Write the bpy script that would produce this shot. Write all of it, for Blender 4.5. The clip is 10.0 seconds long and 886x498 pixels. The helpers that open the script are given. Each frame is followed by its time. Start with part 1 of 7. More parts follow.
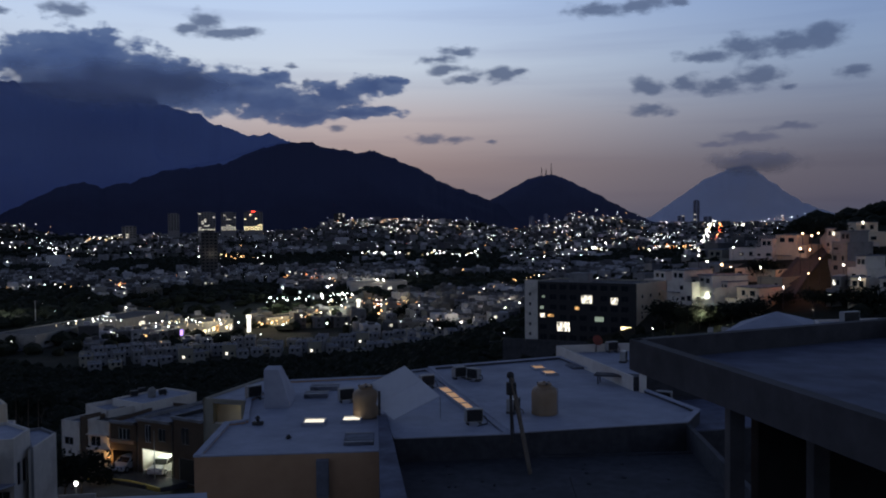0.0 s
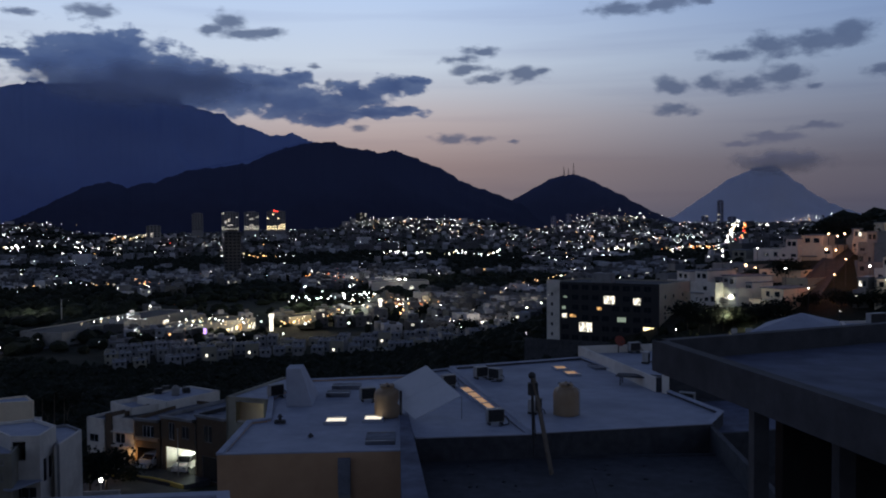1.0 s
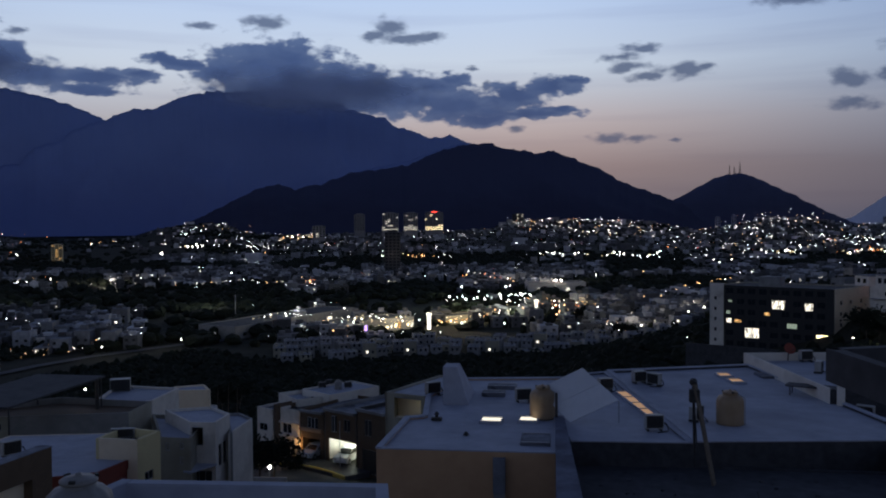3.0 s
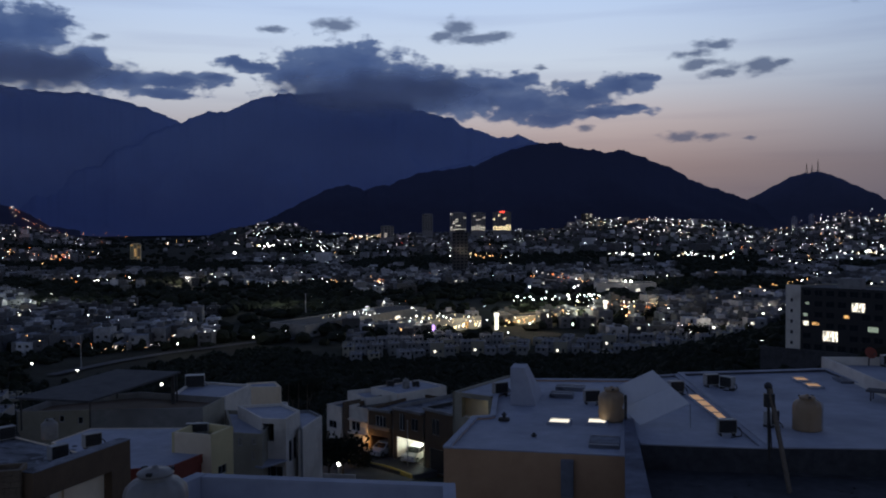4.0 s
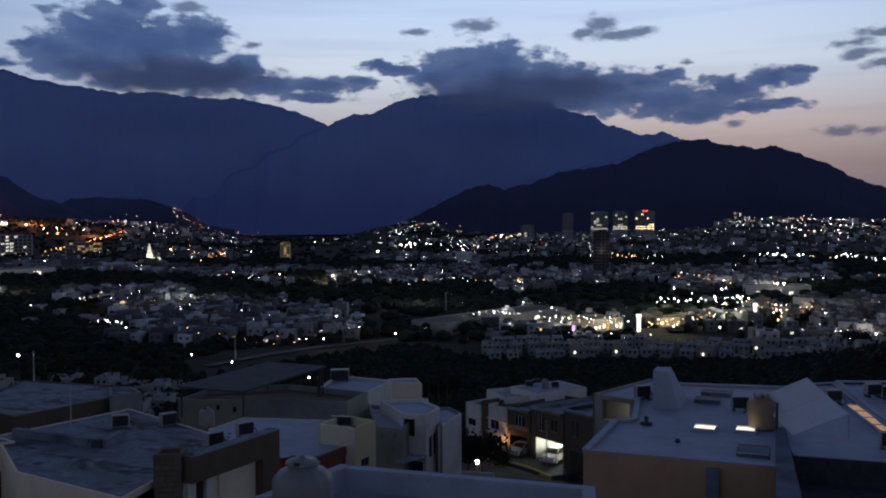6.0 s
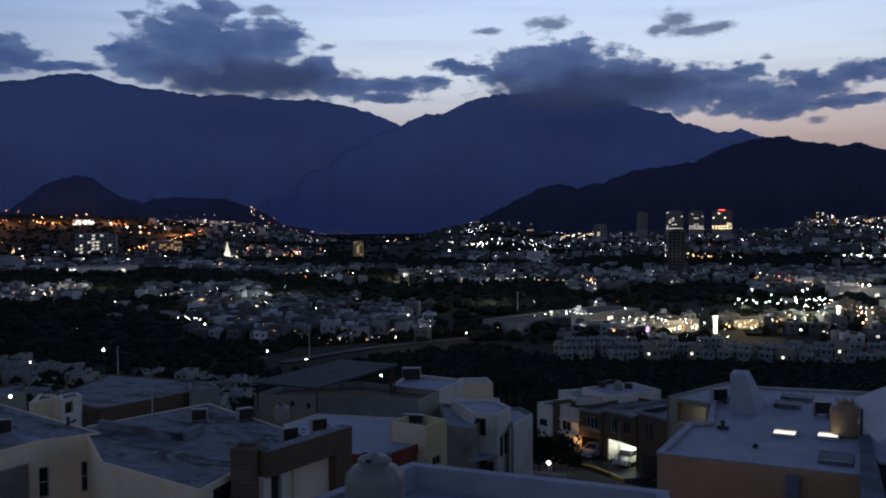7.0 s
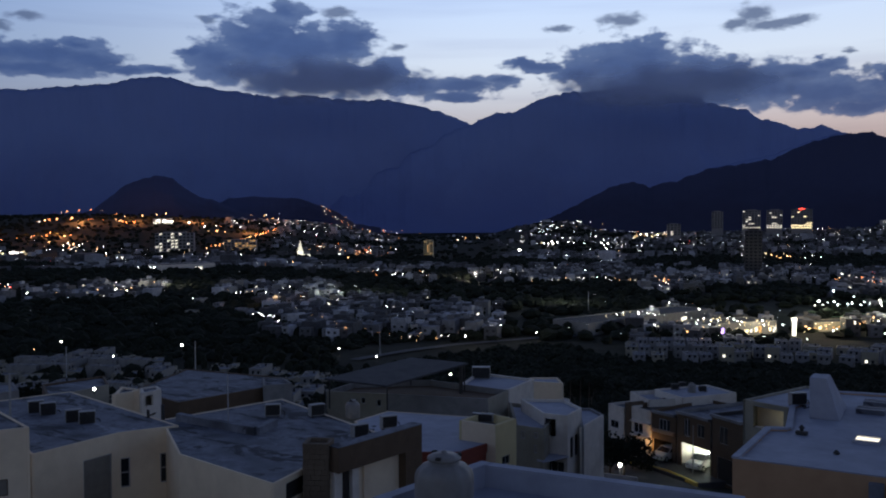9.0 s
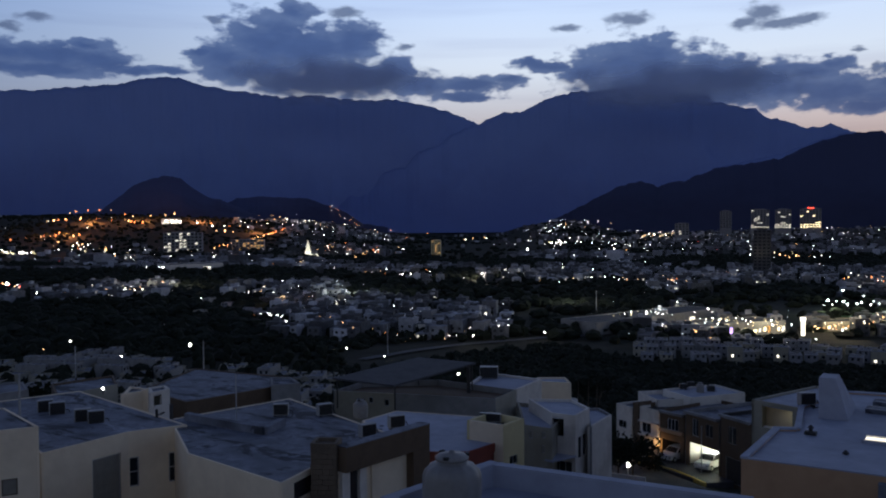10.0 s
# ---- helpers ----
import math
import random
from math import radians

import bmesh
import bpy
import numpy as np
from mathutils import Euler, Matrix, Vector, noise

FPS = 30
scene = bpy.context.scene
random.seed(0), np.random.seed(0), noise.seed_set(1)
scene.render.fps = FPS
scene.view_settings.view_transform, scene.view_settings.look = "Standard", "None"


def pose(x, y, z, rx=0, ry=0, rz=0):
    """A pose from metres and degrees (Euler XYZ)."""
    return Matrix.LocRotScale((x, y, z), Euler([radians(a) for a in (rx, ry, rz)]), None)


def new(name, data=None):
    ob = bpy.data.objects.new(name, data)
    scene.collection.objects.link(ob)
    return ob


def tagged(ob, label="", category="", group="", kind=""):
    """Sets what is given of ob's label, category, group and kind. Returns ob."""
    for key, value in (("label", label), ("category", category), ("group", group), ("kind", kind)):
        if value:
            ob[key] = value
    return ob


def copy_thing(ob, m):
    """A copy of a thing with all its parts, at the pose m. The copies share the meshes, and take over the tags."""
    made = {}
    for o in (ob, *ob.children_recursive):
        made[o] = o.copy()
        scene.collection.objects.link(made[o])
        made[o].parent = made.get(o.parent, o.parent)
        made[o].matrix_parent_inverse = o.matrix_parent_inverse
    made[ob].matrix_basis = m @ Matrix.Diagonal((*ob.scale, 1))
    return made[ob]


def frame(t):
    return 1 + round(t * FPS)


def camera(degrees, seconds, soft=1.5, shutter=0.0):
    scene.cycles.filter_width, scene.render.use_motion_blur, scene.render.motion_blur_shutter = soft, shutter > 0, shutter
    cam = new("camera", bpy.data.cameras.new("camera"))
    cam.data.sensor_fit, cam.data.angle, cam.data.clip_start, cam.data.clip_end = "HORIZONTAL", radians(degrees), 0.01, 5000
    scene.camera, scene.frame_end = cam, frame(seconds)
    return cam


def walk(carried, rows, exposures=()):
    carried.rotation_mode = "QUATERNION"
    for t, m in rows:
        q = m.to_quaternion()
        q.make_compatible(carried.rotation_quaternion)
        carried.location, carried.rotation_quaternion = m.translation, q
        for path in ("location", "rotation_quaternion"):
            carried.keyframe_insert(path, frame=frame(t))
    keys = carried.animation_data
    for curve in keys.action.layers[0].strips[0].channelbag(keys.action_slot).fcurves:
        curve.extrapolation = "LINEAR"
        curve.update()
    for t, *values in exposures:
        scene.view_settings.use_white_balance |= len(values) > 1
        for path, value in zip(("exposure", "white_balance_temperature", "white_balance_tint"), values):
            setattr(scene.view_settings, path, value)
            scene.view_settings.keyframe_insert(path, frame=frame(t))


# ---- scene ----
from mathutils.bvhtree import BVHTree

cam = camera(54.24, 10.0, soft=2.0)
EYE = (0.0, 0.0, 62.0)
# seconds, turn to the left, tilt, lean
PATH = [
    (0, 0, -1.91, 0.5), (0.5, 0.353, -1.923, 0.46), (1, 1.445, -1.913, 0.42), (1.5, 3.526, -1.874, 0.4), (2, 6.142, -1.833, 0.39),
    (2.5, 9.061, -1.809, 0.38), (4, 16.261, -1.766, 0.39), (4.5, 18.167, -1.751, 0.4), (5, 20.376, -1.762, 0.4), (5.5, 22.9, -1.749, 0.4),
    (7, 30.242, -1.756, 0.37), (7.5, 32.086, -1.754, 0.36), (8, 33.452, -1.759, 0.34), (8.5, 34.357, -1.767, 0.33), (9, 34.879, -1.794, 0.35),
    (9.5, 35.177, -1.803, 0.38), (10, 35.38, -1.809, 0.41)]
walk(cam, [(t, pose(*EYE, 90 + p, r, y)) for t, y, p, r in PATH],
     exposures=[(0.0, 0.04), (2.5, 0.04), (5.5, 0.1), (7.5, 0.23), (10.0, 0.3)])


# ---------------------------------------------------------------- sky: dusk, the sun just below the ridge
SUNSET = -8.0      # bearing of the afterglow, degrees to the right of +y

# clouds: bearing, height, half width, half height (degrees)
BANK_NORTH = [
    (-22.69, 9.91, 3.93, 1.57), (-25.65, 9.54, 2.06, 0.90), (-21.38, 10.37, 1.68, 0.97), (-17.86, 8.98, 3.18, 1.20), (-28.58, 10.07, 1.87, 0.41), (-29.74, 10.26, 0.75, 0.34),
    (-14.53, 8.27, 3.18, 1.27), (-12.32, 8.86, 1.87, 0.64), (-11.05, 9.32, 0.82, 0.41), (-10.15, 7.54, 3.74, 0.97), (-6.94, 8.14, 2.06, 0.75), (-4.67, 8.67, 1.87, 0.56),
    (-3.07, 9.04, 1.05, 0.30), (-5.89, 7.07, 2.81, 0.34), (-3.81, 7.23, 1.05, 0.22), (-9.07, 6.68, 2.06, 0.41), (-21.95, 8.65, 4.49, 0.90), (-17.86, 7.71, 4.12, 0.75)]
BANK_WEST = [
    (-46.45, 11.61, 2.99, 1.72), (-44.30, 10.97, 3.93, 1.80), (-41.19, 11.62, 1.95, 1.20), (-49.30, 10.47, 2.06, 0.97), (-50.86, 10.75, 0.90, 0.37), (-41.39, 9.31, 3.93, 1.05),
    (-38.43, 9.97, 1.31, 0.82), (-36.95, 8.89, 2.32, 0.75), (-33.60, 8.94, 2.69, 0.52), (-30.82, 9.25, 1.05, 0.41), (-33.98, 8.15, 2.06, 0.26), (-44.81, 13.39, 1.35, 0.75),
    (-43.60, 9.06, 4.87, 0.67), (-47.55, 9.69, 3.56, 0.75)]
BANK_FAR = [
    (-59.56, 9.99, 3.29, 0.82), (-61.69, 9.96, 2.06, 0.75), (-57.04, 9.95, 1.95, 0.71), (-60.50, 9.24, 4.30, 0.41), (-54.94, 9.50, 1.35, 0.30), (-53.10, 9.59, 1.27, 0.30),
    (-57.51, 10.85, 1.20, 0.34), (-68.00, 10.20, 3.00, 1.30), (-76.00, 9.50, 4.00, 1.00)]
SCATTERED_EAST = [
    (16.91, 10.06, 1.57, 0.41), (19.26, 10.45, 1.80, 0.64), (21.70, 10.49, 1.95, 0.56), (23.50, 10.83, 1.35, 0.67), (15.71, 8.47, 0.75, 0.41), (17.59, 8.26, 1.57, 0.52),
    (20.09, 8.73, 1.35, 0.64), (21.71, 7.95, 0.49, 0.19), (13.38, 8.40, 0.97, 0.56), (13.62, 6.87, 1.35, 0.37), (25.30, 8.59, 0.82, 0.34), (10.25, 13.35, 1.87, 0.41),
    (12.75, 13.35, 1.72, 0.45), (15.19, 13.39, 0.75, 0.26), (-0.24, 10.44, 1.27, 0.30), (1.14, 10.92, 1.01, 0.30), (0.31, 9.79, 1.05, 0.30), (1.42, 9.09, 1.20, 0.22),
    (3.65, 9.42, 1.57, 0.41), (5.06, 9.60, 0.56, 0.30)]
SCATTERED_MID = [
    (-15.08, 12.60, 0.97, 0.60), (-14.05, 11.90, 2.10, 0.34), (-12.47, 11.89, 0.97, 0.34), (-16.29, 12.07, 0.82, 0.30), (-23.48, 12.74, 1.27, 0.37), (-1.03, 5.36, 0.97, 0.30),
    (0.64, 5.20, 1.05, 0.22), (3.25, 5.06, 0.37, 0.11), (-7.07, 6.03, 0.60, 0.22), (-10.00, 9.94, 0.41, 0.15), (-8.93, 8.82, 0.34, 0.26)]
WISPS = [
    (-41.90, 13.46, 1.05, 0.34), (-27.32, 12.24, 0.67, 0.22), (-23.00, 12.57, 1.05, 0.34), (-37.68, 11.26, 0.60, 0.19), (-60.44, 12.24, 1.05, 0.26), (-61.95, 11.57, 0.75, 0.30),
    (-49.96, 12.74, 0.52, 0.22), (19.60, 5.01, 1.72, 0.30), (21.88, 5.53, 1.42, 0.22), (17.43, 4.78, 1.12, 0.15), (0.00, 17.00, 6.00, 1.00), (-40.00, 19.00, 7.00, 1.40),
    (30.00, 15.00, 5.00, 1.00), (12.00, 22.00, 6.00, 1.50)]


class Nodes:
    """Short hand for building a node tree."""

    def __init__(self, tree):
        self.tree, self.nodes, self.links = tree, tree.nodes, tree.links
        self.nodes.clear()

    def add(self, kind, **inputs):
        n = self.nodes.new(kind)
        for k, v in inputs.items():
            self.put(n, int(k[1:]) if k[0] == "i" and k[1:].isdigit() else k.replace("_", " "), v)
        return n

    def put(self, n, key, v):
        if isinstance(v, bpy.types.NodeSocket):
            self.links.new(v, n.inputs[key])
        else:
            n.inputs[key].default_value = v

    def math(self, op, a, b=0.0, c=None, clamp=False):
        n = self.add("ShaderNodeMath", i0=a, i1=b)
        n.operation, n.use_clamp = op, clamp
        if c is not None:
            self.put(n, 2, c)
        return n.outputs[0]

    def vmath(self, op, a, b=(0, 0, 0)):
        n = self.add("ShaderNodeVectorMath", i0=a, i1=b)
        n.operation = op
        return n.outputs["Value" if op in ("LENGTH", "DOT_PRODUCT") else "Vector"]

    def smooth(self, v, lo, hi, a=0.0, b=1.0):
        n = self.add("ShaderNodeMapRange", Value=v, From_Min=lo, From_Max=hi, To_Min=a, To_Max=b)
        n.interpolation_type = "SMOOTHSTEP"
        return n.outputs[0]

    def ramp(self, fac, stops):
        n = self.add("ShaderNodeValToRGB", Fac=fac)
        e = n.color_ramp.elements
        while len(e) < len(stops):
            e.new(0.5)
        for el, (p, c) in zip(e, stops):
            el.position, el.color = p, (*c, 1) if len(c) == 3 else c
        return n.outputs[0]

    def mix(self, fac, a, b, mode="MIX"):
        n = self.add("ShaderNodeMix")
        n.data_type, n.blend_type = "RGBA", mode
        self.put(n, 0, fac), self.put(n, 6, a), self.put(n, 7, b)
        return n.outputs[2]


def c4(r, g, b):
    return (r, g, b, 1.0)


def make_sky():
    w = bpy.data.worlds.new("dusk")
    scene.world = w
    w.use_nodes = True
    N = Nodes(w.node_tree)
    way = N.add("ShaderNodeTexCoord").outputs["Generated"]
    sep = N.add("ShaderNodeSeparateXYZ", i0=way)
    deg = 180 / math.pi
    bearing = N.math("MULTIPLY", N.math("ARCTAN2", sep.outputs[0], sep.outputs[1]), deg)
    height = N.math("MULTIPLY", N.math("ARCSINE", sep.outputs[2]), deg)
    # the gradient from the dull horizon to the zenith
    clear = N.ramp(N.math("DIVIDE", N.math("ADD", height, 10.0), 100.0, clamp=True), [
        (0.0, (0.10, 0.095, 0.11)), (0.105, (0.17, 0.155, 0.185)), (0.135, (0.225, 0.195, 0.225)), (0.165, (0.40, 0.385, 0.43)),
        (0.20, (0.55, 0.62, 0.73)), (0.245, (0.46, 0.59, 0.83)), (0.30, (0.24, 0.32, 0.52)), (0.45, (0.085, 0.11, 0.20)), (1.0, (0.035, 0.05, 0.10))])
    # away from the sunset the sky is bluer and darker
    off = N.math("ABSOLUTE", N.math("SUBTRACT", bearing, SUNSET - 12.0))
    near = N.smooth(off, 10.0, 50.0)
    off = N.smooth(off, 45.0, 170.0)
    clear = N.mix(near, clear, N.mix(1.0, clear, c4(0.4, 0.48, 0.62), "MULTIPLY"))
    # the afterglow low over the ridge
    glow = N.vmath("LENGTH", N.vmath("MULTIPLY", N.vmath("SUBTRACT", N.add("ShaderNodeCombineXYZ", i0=bearing, i1=height).outputs[0], (SUNSET + 2.0, 4.8, 0)), (1 / 16.0, 1 / 3.2, 0)))
    clear = N.mix(N.smooth(glow, 0.0, 1.6, 0.75, 0.0), clear, N.mix(1.0, clear, c4(1.24, 1.02, 0.9), "MULTIPLY"))
    # unseen low eastern sky, raised and warmed to brighten walls facing the viewer
    east_fill = N.mix(N.smooth(height, 8.0, 50.0), c4(1.4, 1.2, 0.98), c4(0.6, 0.6, 0.62))
    clear = N.mix(off, clear, N.mix(1.0, clear, east_fill, "MULTIPLY"))
    sky = N.add("ShaderNodeTexSky")
    sky.sky_type, sky.sun_disc, sky.sun_elevation, sky.sun_rotation = "NISHITA", False, radians(-2.5), radians(SUNSET)
    clear = N.mix(1.0, clear, N.mix(1.0, sky.outputs[0], c4(0.05, 0.05, 0.05), "MULTIPLY"), "ADD")
    # clouds
    flat = N.add("ShaderNodeCombineXYZ", i0=bearing, i1=height).outputs[0]
    stretch = N.vmath("MULTIPLY", flat, (0.42, 1.0, 1.0))
    big = N.add("ShaderNodeTexNoise", Vector=stretch, Scale=1.1, Detail=5.0, Roughness=0.55)
    fine = N.add("ShaderNodeTexNoise", Vector=N.vmath("MULTIPLY", flat, (0.55, 1.0, 1.0)), Scale=1.5, Detail=5.0, Roughness=0.52)
    warp = N.vmath("MULTIPLY", N.vmath("SUBTRACT", big.outputs["Color"], (0.5, 0.5, 0.5)), (1.7, 1.0, 0.0))
    place = N.vmath("ADD", flat, warp)

    def field(rows):
        best = None
        for b, h, rx, ry in rows:
            d = N.vmath("LENGTH", N.vmath("MULTIPLY", N.vmath("SUBTRACT", place, (b, h, 0)), (1 / rx, 1 / ry, 0)))
            best = d if best is None else N.math("SMOOTH_MIN", best, d, 0.25)
        return best

    def cover(d, lo, hi):
        d = N.math("ADD", d, N.math("MULTIPLY", N.math("SUBTRACT", fine.outputs[0], 0.5), 2.1))
        return N.smooth(d, lo, hi, 1.0, 0.0)

    d_bank, d_loose = field(BANK_NORTH + BANK_WEST + BANK_FAR), field(SCATTERED_EAST + SCATTERED_MID + WISPS)
    bank, loose = cover(d_bank, 0.85, 1.4), cover(d_loose, 0.4, 1.5)
    tone = N.ramp(N.math("DIVIDE", height, 16.0, clamp=True), [
        (0.2, (0.14, 0.13, 0.18)), (0.45, (0.10, 0.13, 0.215)), (0.7, (0.09, 0.132, 0.24)), (1.0, (0.13, 0.175, 0.285))])
    tone = N.mix(N.math("MULTIPLY", fine.outputs[0], 0.7), tone, N.mix(1.0, tone, c4(0.55, 0.58, 0.66), "MULTIPLY"))
    body = N.math("ADD", d_bank, N.math("MULTIPLY", N.math("SUBTRACT", big.outputs[0], 0.5), 1.6))
    thick = N.mix(N.smooth(body, 0.2, 1.2), N.mix(1.0, tone, c4(0.5, 0.66, 0.95), "MULTIPLY"), N.mix(1.0, tone, c4(0.95, 1.05, 1.2), "MULTIPLY"))
    # thin veils low over the horizon
    veil = N.add("ShaderNodeTexNoise", Vector=N.vmath("MULTIPLY", flat, (0.035, 0.55, 1.0)), Scale=1.3, Detail=4.0, Roughness=0.5)
    veil = N.add("ShaderNodeMapRange", Value=veil.outputs[0], From_Min=0.5, From_Max=0.72, To_Max=0.3).outputs[0]
    out = N.mix(veil, clear, N.mix(1.0, clear, c4(0.62, 0.62, 0.72), "MULTIPLY"))
    out = N.mix(N.math("MULTIPLY", loose, 0.88), out, tone)
    out = N.mix(N.math("MULTIPLY", bank, 0.97), out, thick)
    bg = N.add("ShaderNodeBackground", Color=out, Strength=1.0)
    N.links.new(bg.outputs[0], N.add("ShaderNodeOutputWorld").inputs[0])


make_sky()


# ---------------------------------------------------------------- materials
def surface(name, dark, light, scale=3.0, rough=0.85, bump=0.2, metal=0.0, grime=None, spread=0.08, grime_scale=0.5, spec=0.5, patchy=False, peeling=False):
    """Two colours mixed by a grain, broad stains over them, fine relief, and a little change from piece to piece."""
    m = bpy.data.materials.new(name)
    m.use_nodes = True
    N = Nodes(m.node_tree)
    at = N.add("ShaderNodeTexCoord").outputs["Object"]
    grain = N.add("ShaderNodeTexNoise", Vector=at, Scale=scale, Detail=6.0, Roughness=0.65).outputs[0]
    broad = N.add("ShaderNodeTexNoise", Vector=at, Scale=grime_scale, Detail=4.0, Roughness=0.6).outputs[0]
    col = N.mix(N.add("ShaderNodeMapRange", Value=grain, From_Min=0.3, From_Max=0.7).outputs[0], c4(*dark), c4(*light))
    if grime:
        col = N.mix(N.add("ShaderNodeMapRange", Value=broad, From_Min=0.5, From_Max=0.72, To_Max=0.75).outputs[0], col, c4(*grime))
    if peeling:
        # long tears in the membrane with the black felt showing, and pale patches of new coating
        torn = N.add("ShaderNodeTexNoise", Vector=N.vmath("MULTIPLY", at, (0.6, 1.2, 1.0)), Scale=0.5, Detail=8.0, Roughness=0.68, Distortion=0.7).outputs[0]
        col = N.mix(N.smooth(torn, 0.53, 0.6, 0.0, 0.85), col, c4(0.018, 0.02, 0.025))
        col = N.mix(N.smooth(torn, 0.38, 0.33, 0.0, 0.6), col, c4(0.34, 0.36, 0.41))
    pick = N.add("ShaderNodeObjectInfo").outputs["Random"]
    isle = N.add("ShaderNodeNewGeometry").outputs["Random Per Island"]
    value = N.math("ADD", 1.0 - spread, N.math("MULTIPLY", N.math("ADD", pick, isle), spread))
    if patchy:
        value = N.math("ADD", 0.3, N.math("MULTIPLY", N.math("POWER", isle, 3.0), 1.5))
    col = N.mix(1.0, col, N.add("ShaderNodeCombineXYZ", i0=value, i1=value, i2=value).outputs[0], "MULTIPLY")
    b = N.add("ShaderNodeBsdfPrincipled", Base_Color=col, Metallic=metal)
    N.put(b, "Specular IOR Level", spec)
    N.put(b, "Roughness", N.math("ADD", rough - 0.08, N.math("MULTIPLY", broad, 0.16)))
    if bump:
        N.put(b, "Normal", N.add("ShaderNodeBump", Strength=bump, Distance=0.02, Height=grain).outputs[0])
    N.links.new(b.outputs[0], N.add("ShaderNodeOutputMaterial").inputs[0])
    return m


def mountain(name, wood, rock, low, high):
    """The colour pales with height in place of haze (wood low, rock high), broken up by gullies."""
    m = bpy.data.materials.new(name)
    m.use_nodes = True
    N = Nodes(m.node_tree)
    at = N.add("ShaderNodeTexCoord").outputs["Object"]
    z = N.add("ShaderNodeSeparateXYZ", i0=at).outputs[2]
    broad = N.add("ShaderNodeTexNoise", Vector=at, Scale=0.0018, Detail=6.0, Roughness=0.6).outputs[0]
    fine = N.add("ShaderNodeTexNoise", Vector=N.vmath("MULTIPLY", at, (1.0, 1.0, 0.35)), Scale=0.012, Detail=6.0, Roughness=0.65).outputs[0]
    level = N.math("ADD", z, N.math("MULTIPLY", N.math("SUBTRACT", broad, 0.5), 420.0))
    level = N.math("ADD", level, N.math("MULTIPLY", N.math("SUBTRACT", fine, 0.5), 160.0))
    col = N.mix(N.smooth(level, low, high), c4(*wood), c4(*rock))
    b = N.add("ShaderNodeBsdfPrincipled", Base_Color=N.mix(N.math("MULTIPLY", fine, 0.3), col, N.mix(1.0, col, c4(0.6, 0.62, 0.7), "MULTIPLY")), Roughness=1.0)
    N.put(b, "Specular IOR Level", 0.1)
    N.links.new(b.outputs[0], N.add("ShaderNodeOutputMaterial").inputs[0])
    return m


def glowing(name, colour, strength, mottle=False):
    m = bpy.data.materials.new(name)
    m.use_nodes = True
    N = Nodes(m.node_tree)
    isle = N.add("ShaderNodeNewGeometry").outputs["Random Per Island"]
    level = N.math("MULTIPLY", N.math("ADD", isle, 0.35), strength)
    if mottle:
        at = N.vmath("MULTIPLY", N.add("ShaderNodeTexCoord").outputs["Object"], (2.2, 2.2, 0.5))
        folds = N.add("ShaderNodeTexNoise", Vector=at, Scale=1.4, Detail=3.0).outputs[0]
        level = N.math("MULTIPLY", level, N.smooth(folds, 0.38, 0.62, 0.12, 1.2))
    e = N.add("ShaderNodeEmission", Color=c4(*colour), Strength=level)
    N.links.new(e.outputs[0], N.add("ShaderNodeOutputMaterial").inputs[0])
    m.cycles.emission_sampling = "NONE"
    return m


def glass(name, tint=(0.02, 0.025, 0.03), rough=0.08):
    m = bpy.data.materials.new(name)
    m.use_nodes = True
    N = Nodes(m.node_tree)
    b = N.add("ShaderNodeBsdfPrincipled", Base_Color=c4(*tint), Roughness=rough)
    N.put(b, "Specular IOR Level", 0.6)
    N.links.new(b.outputs[0], N.add("ShaderNodeOutputMaterial").inputs[0])
    return m


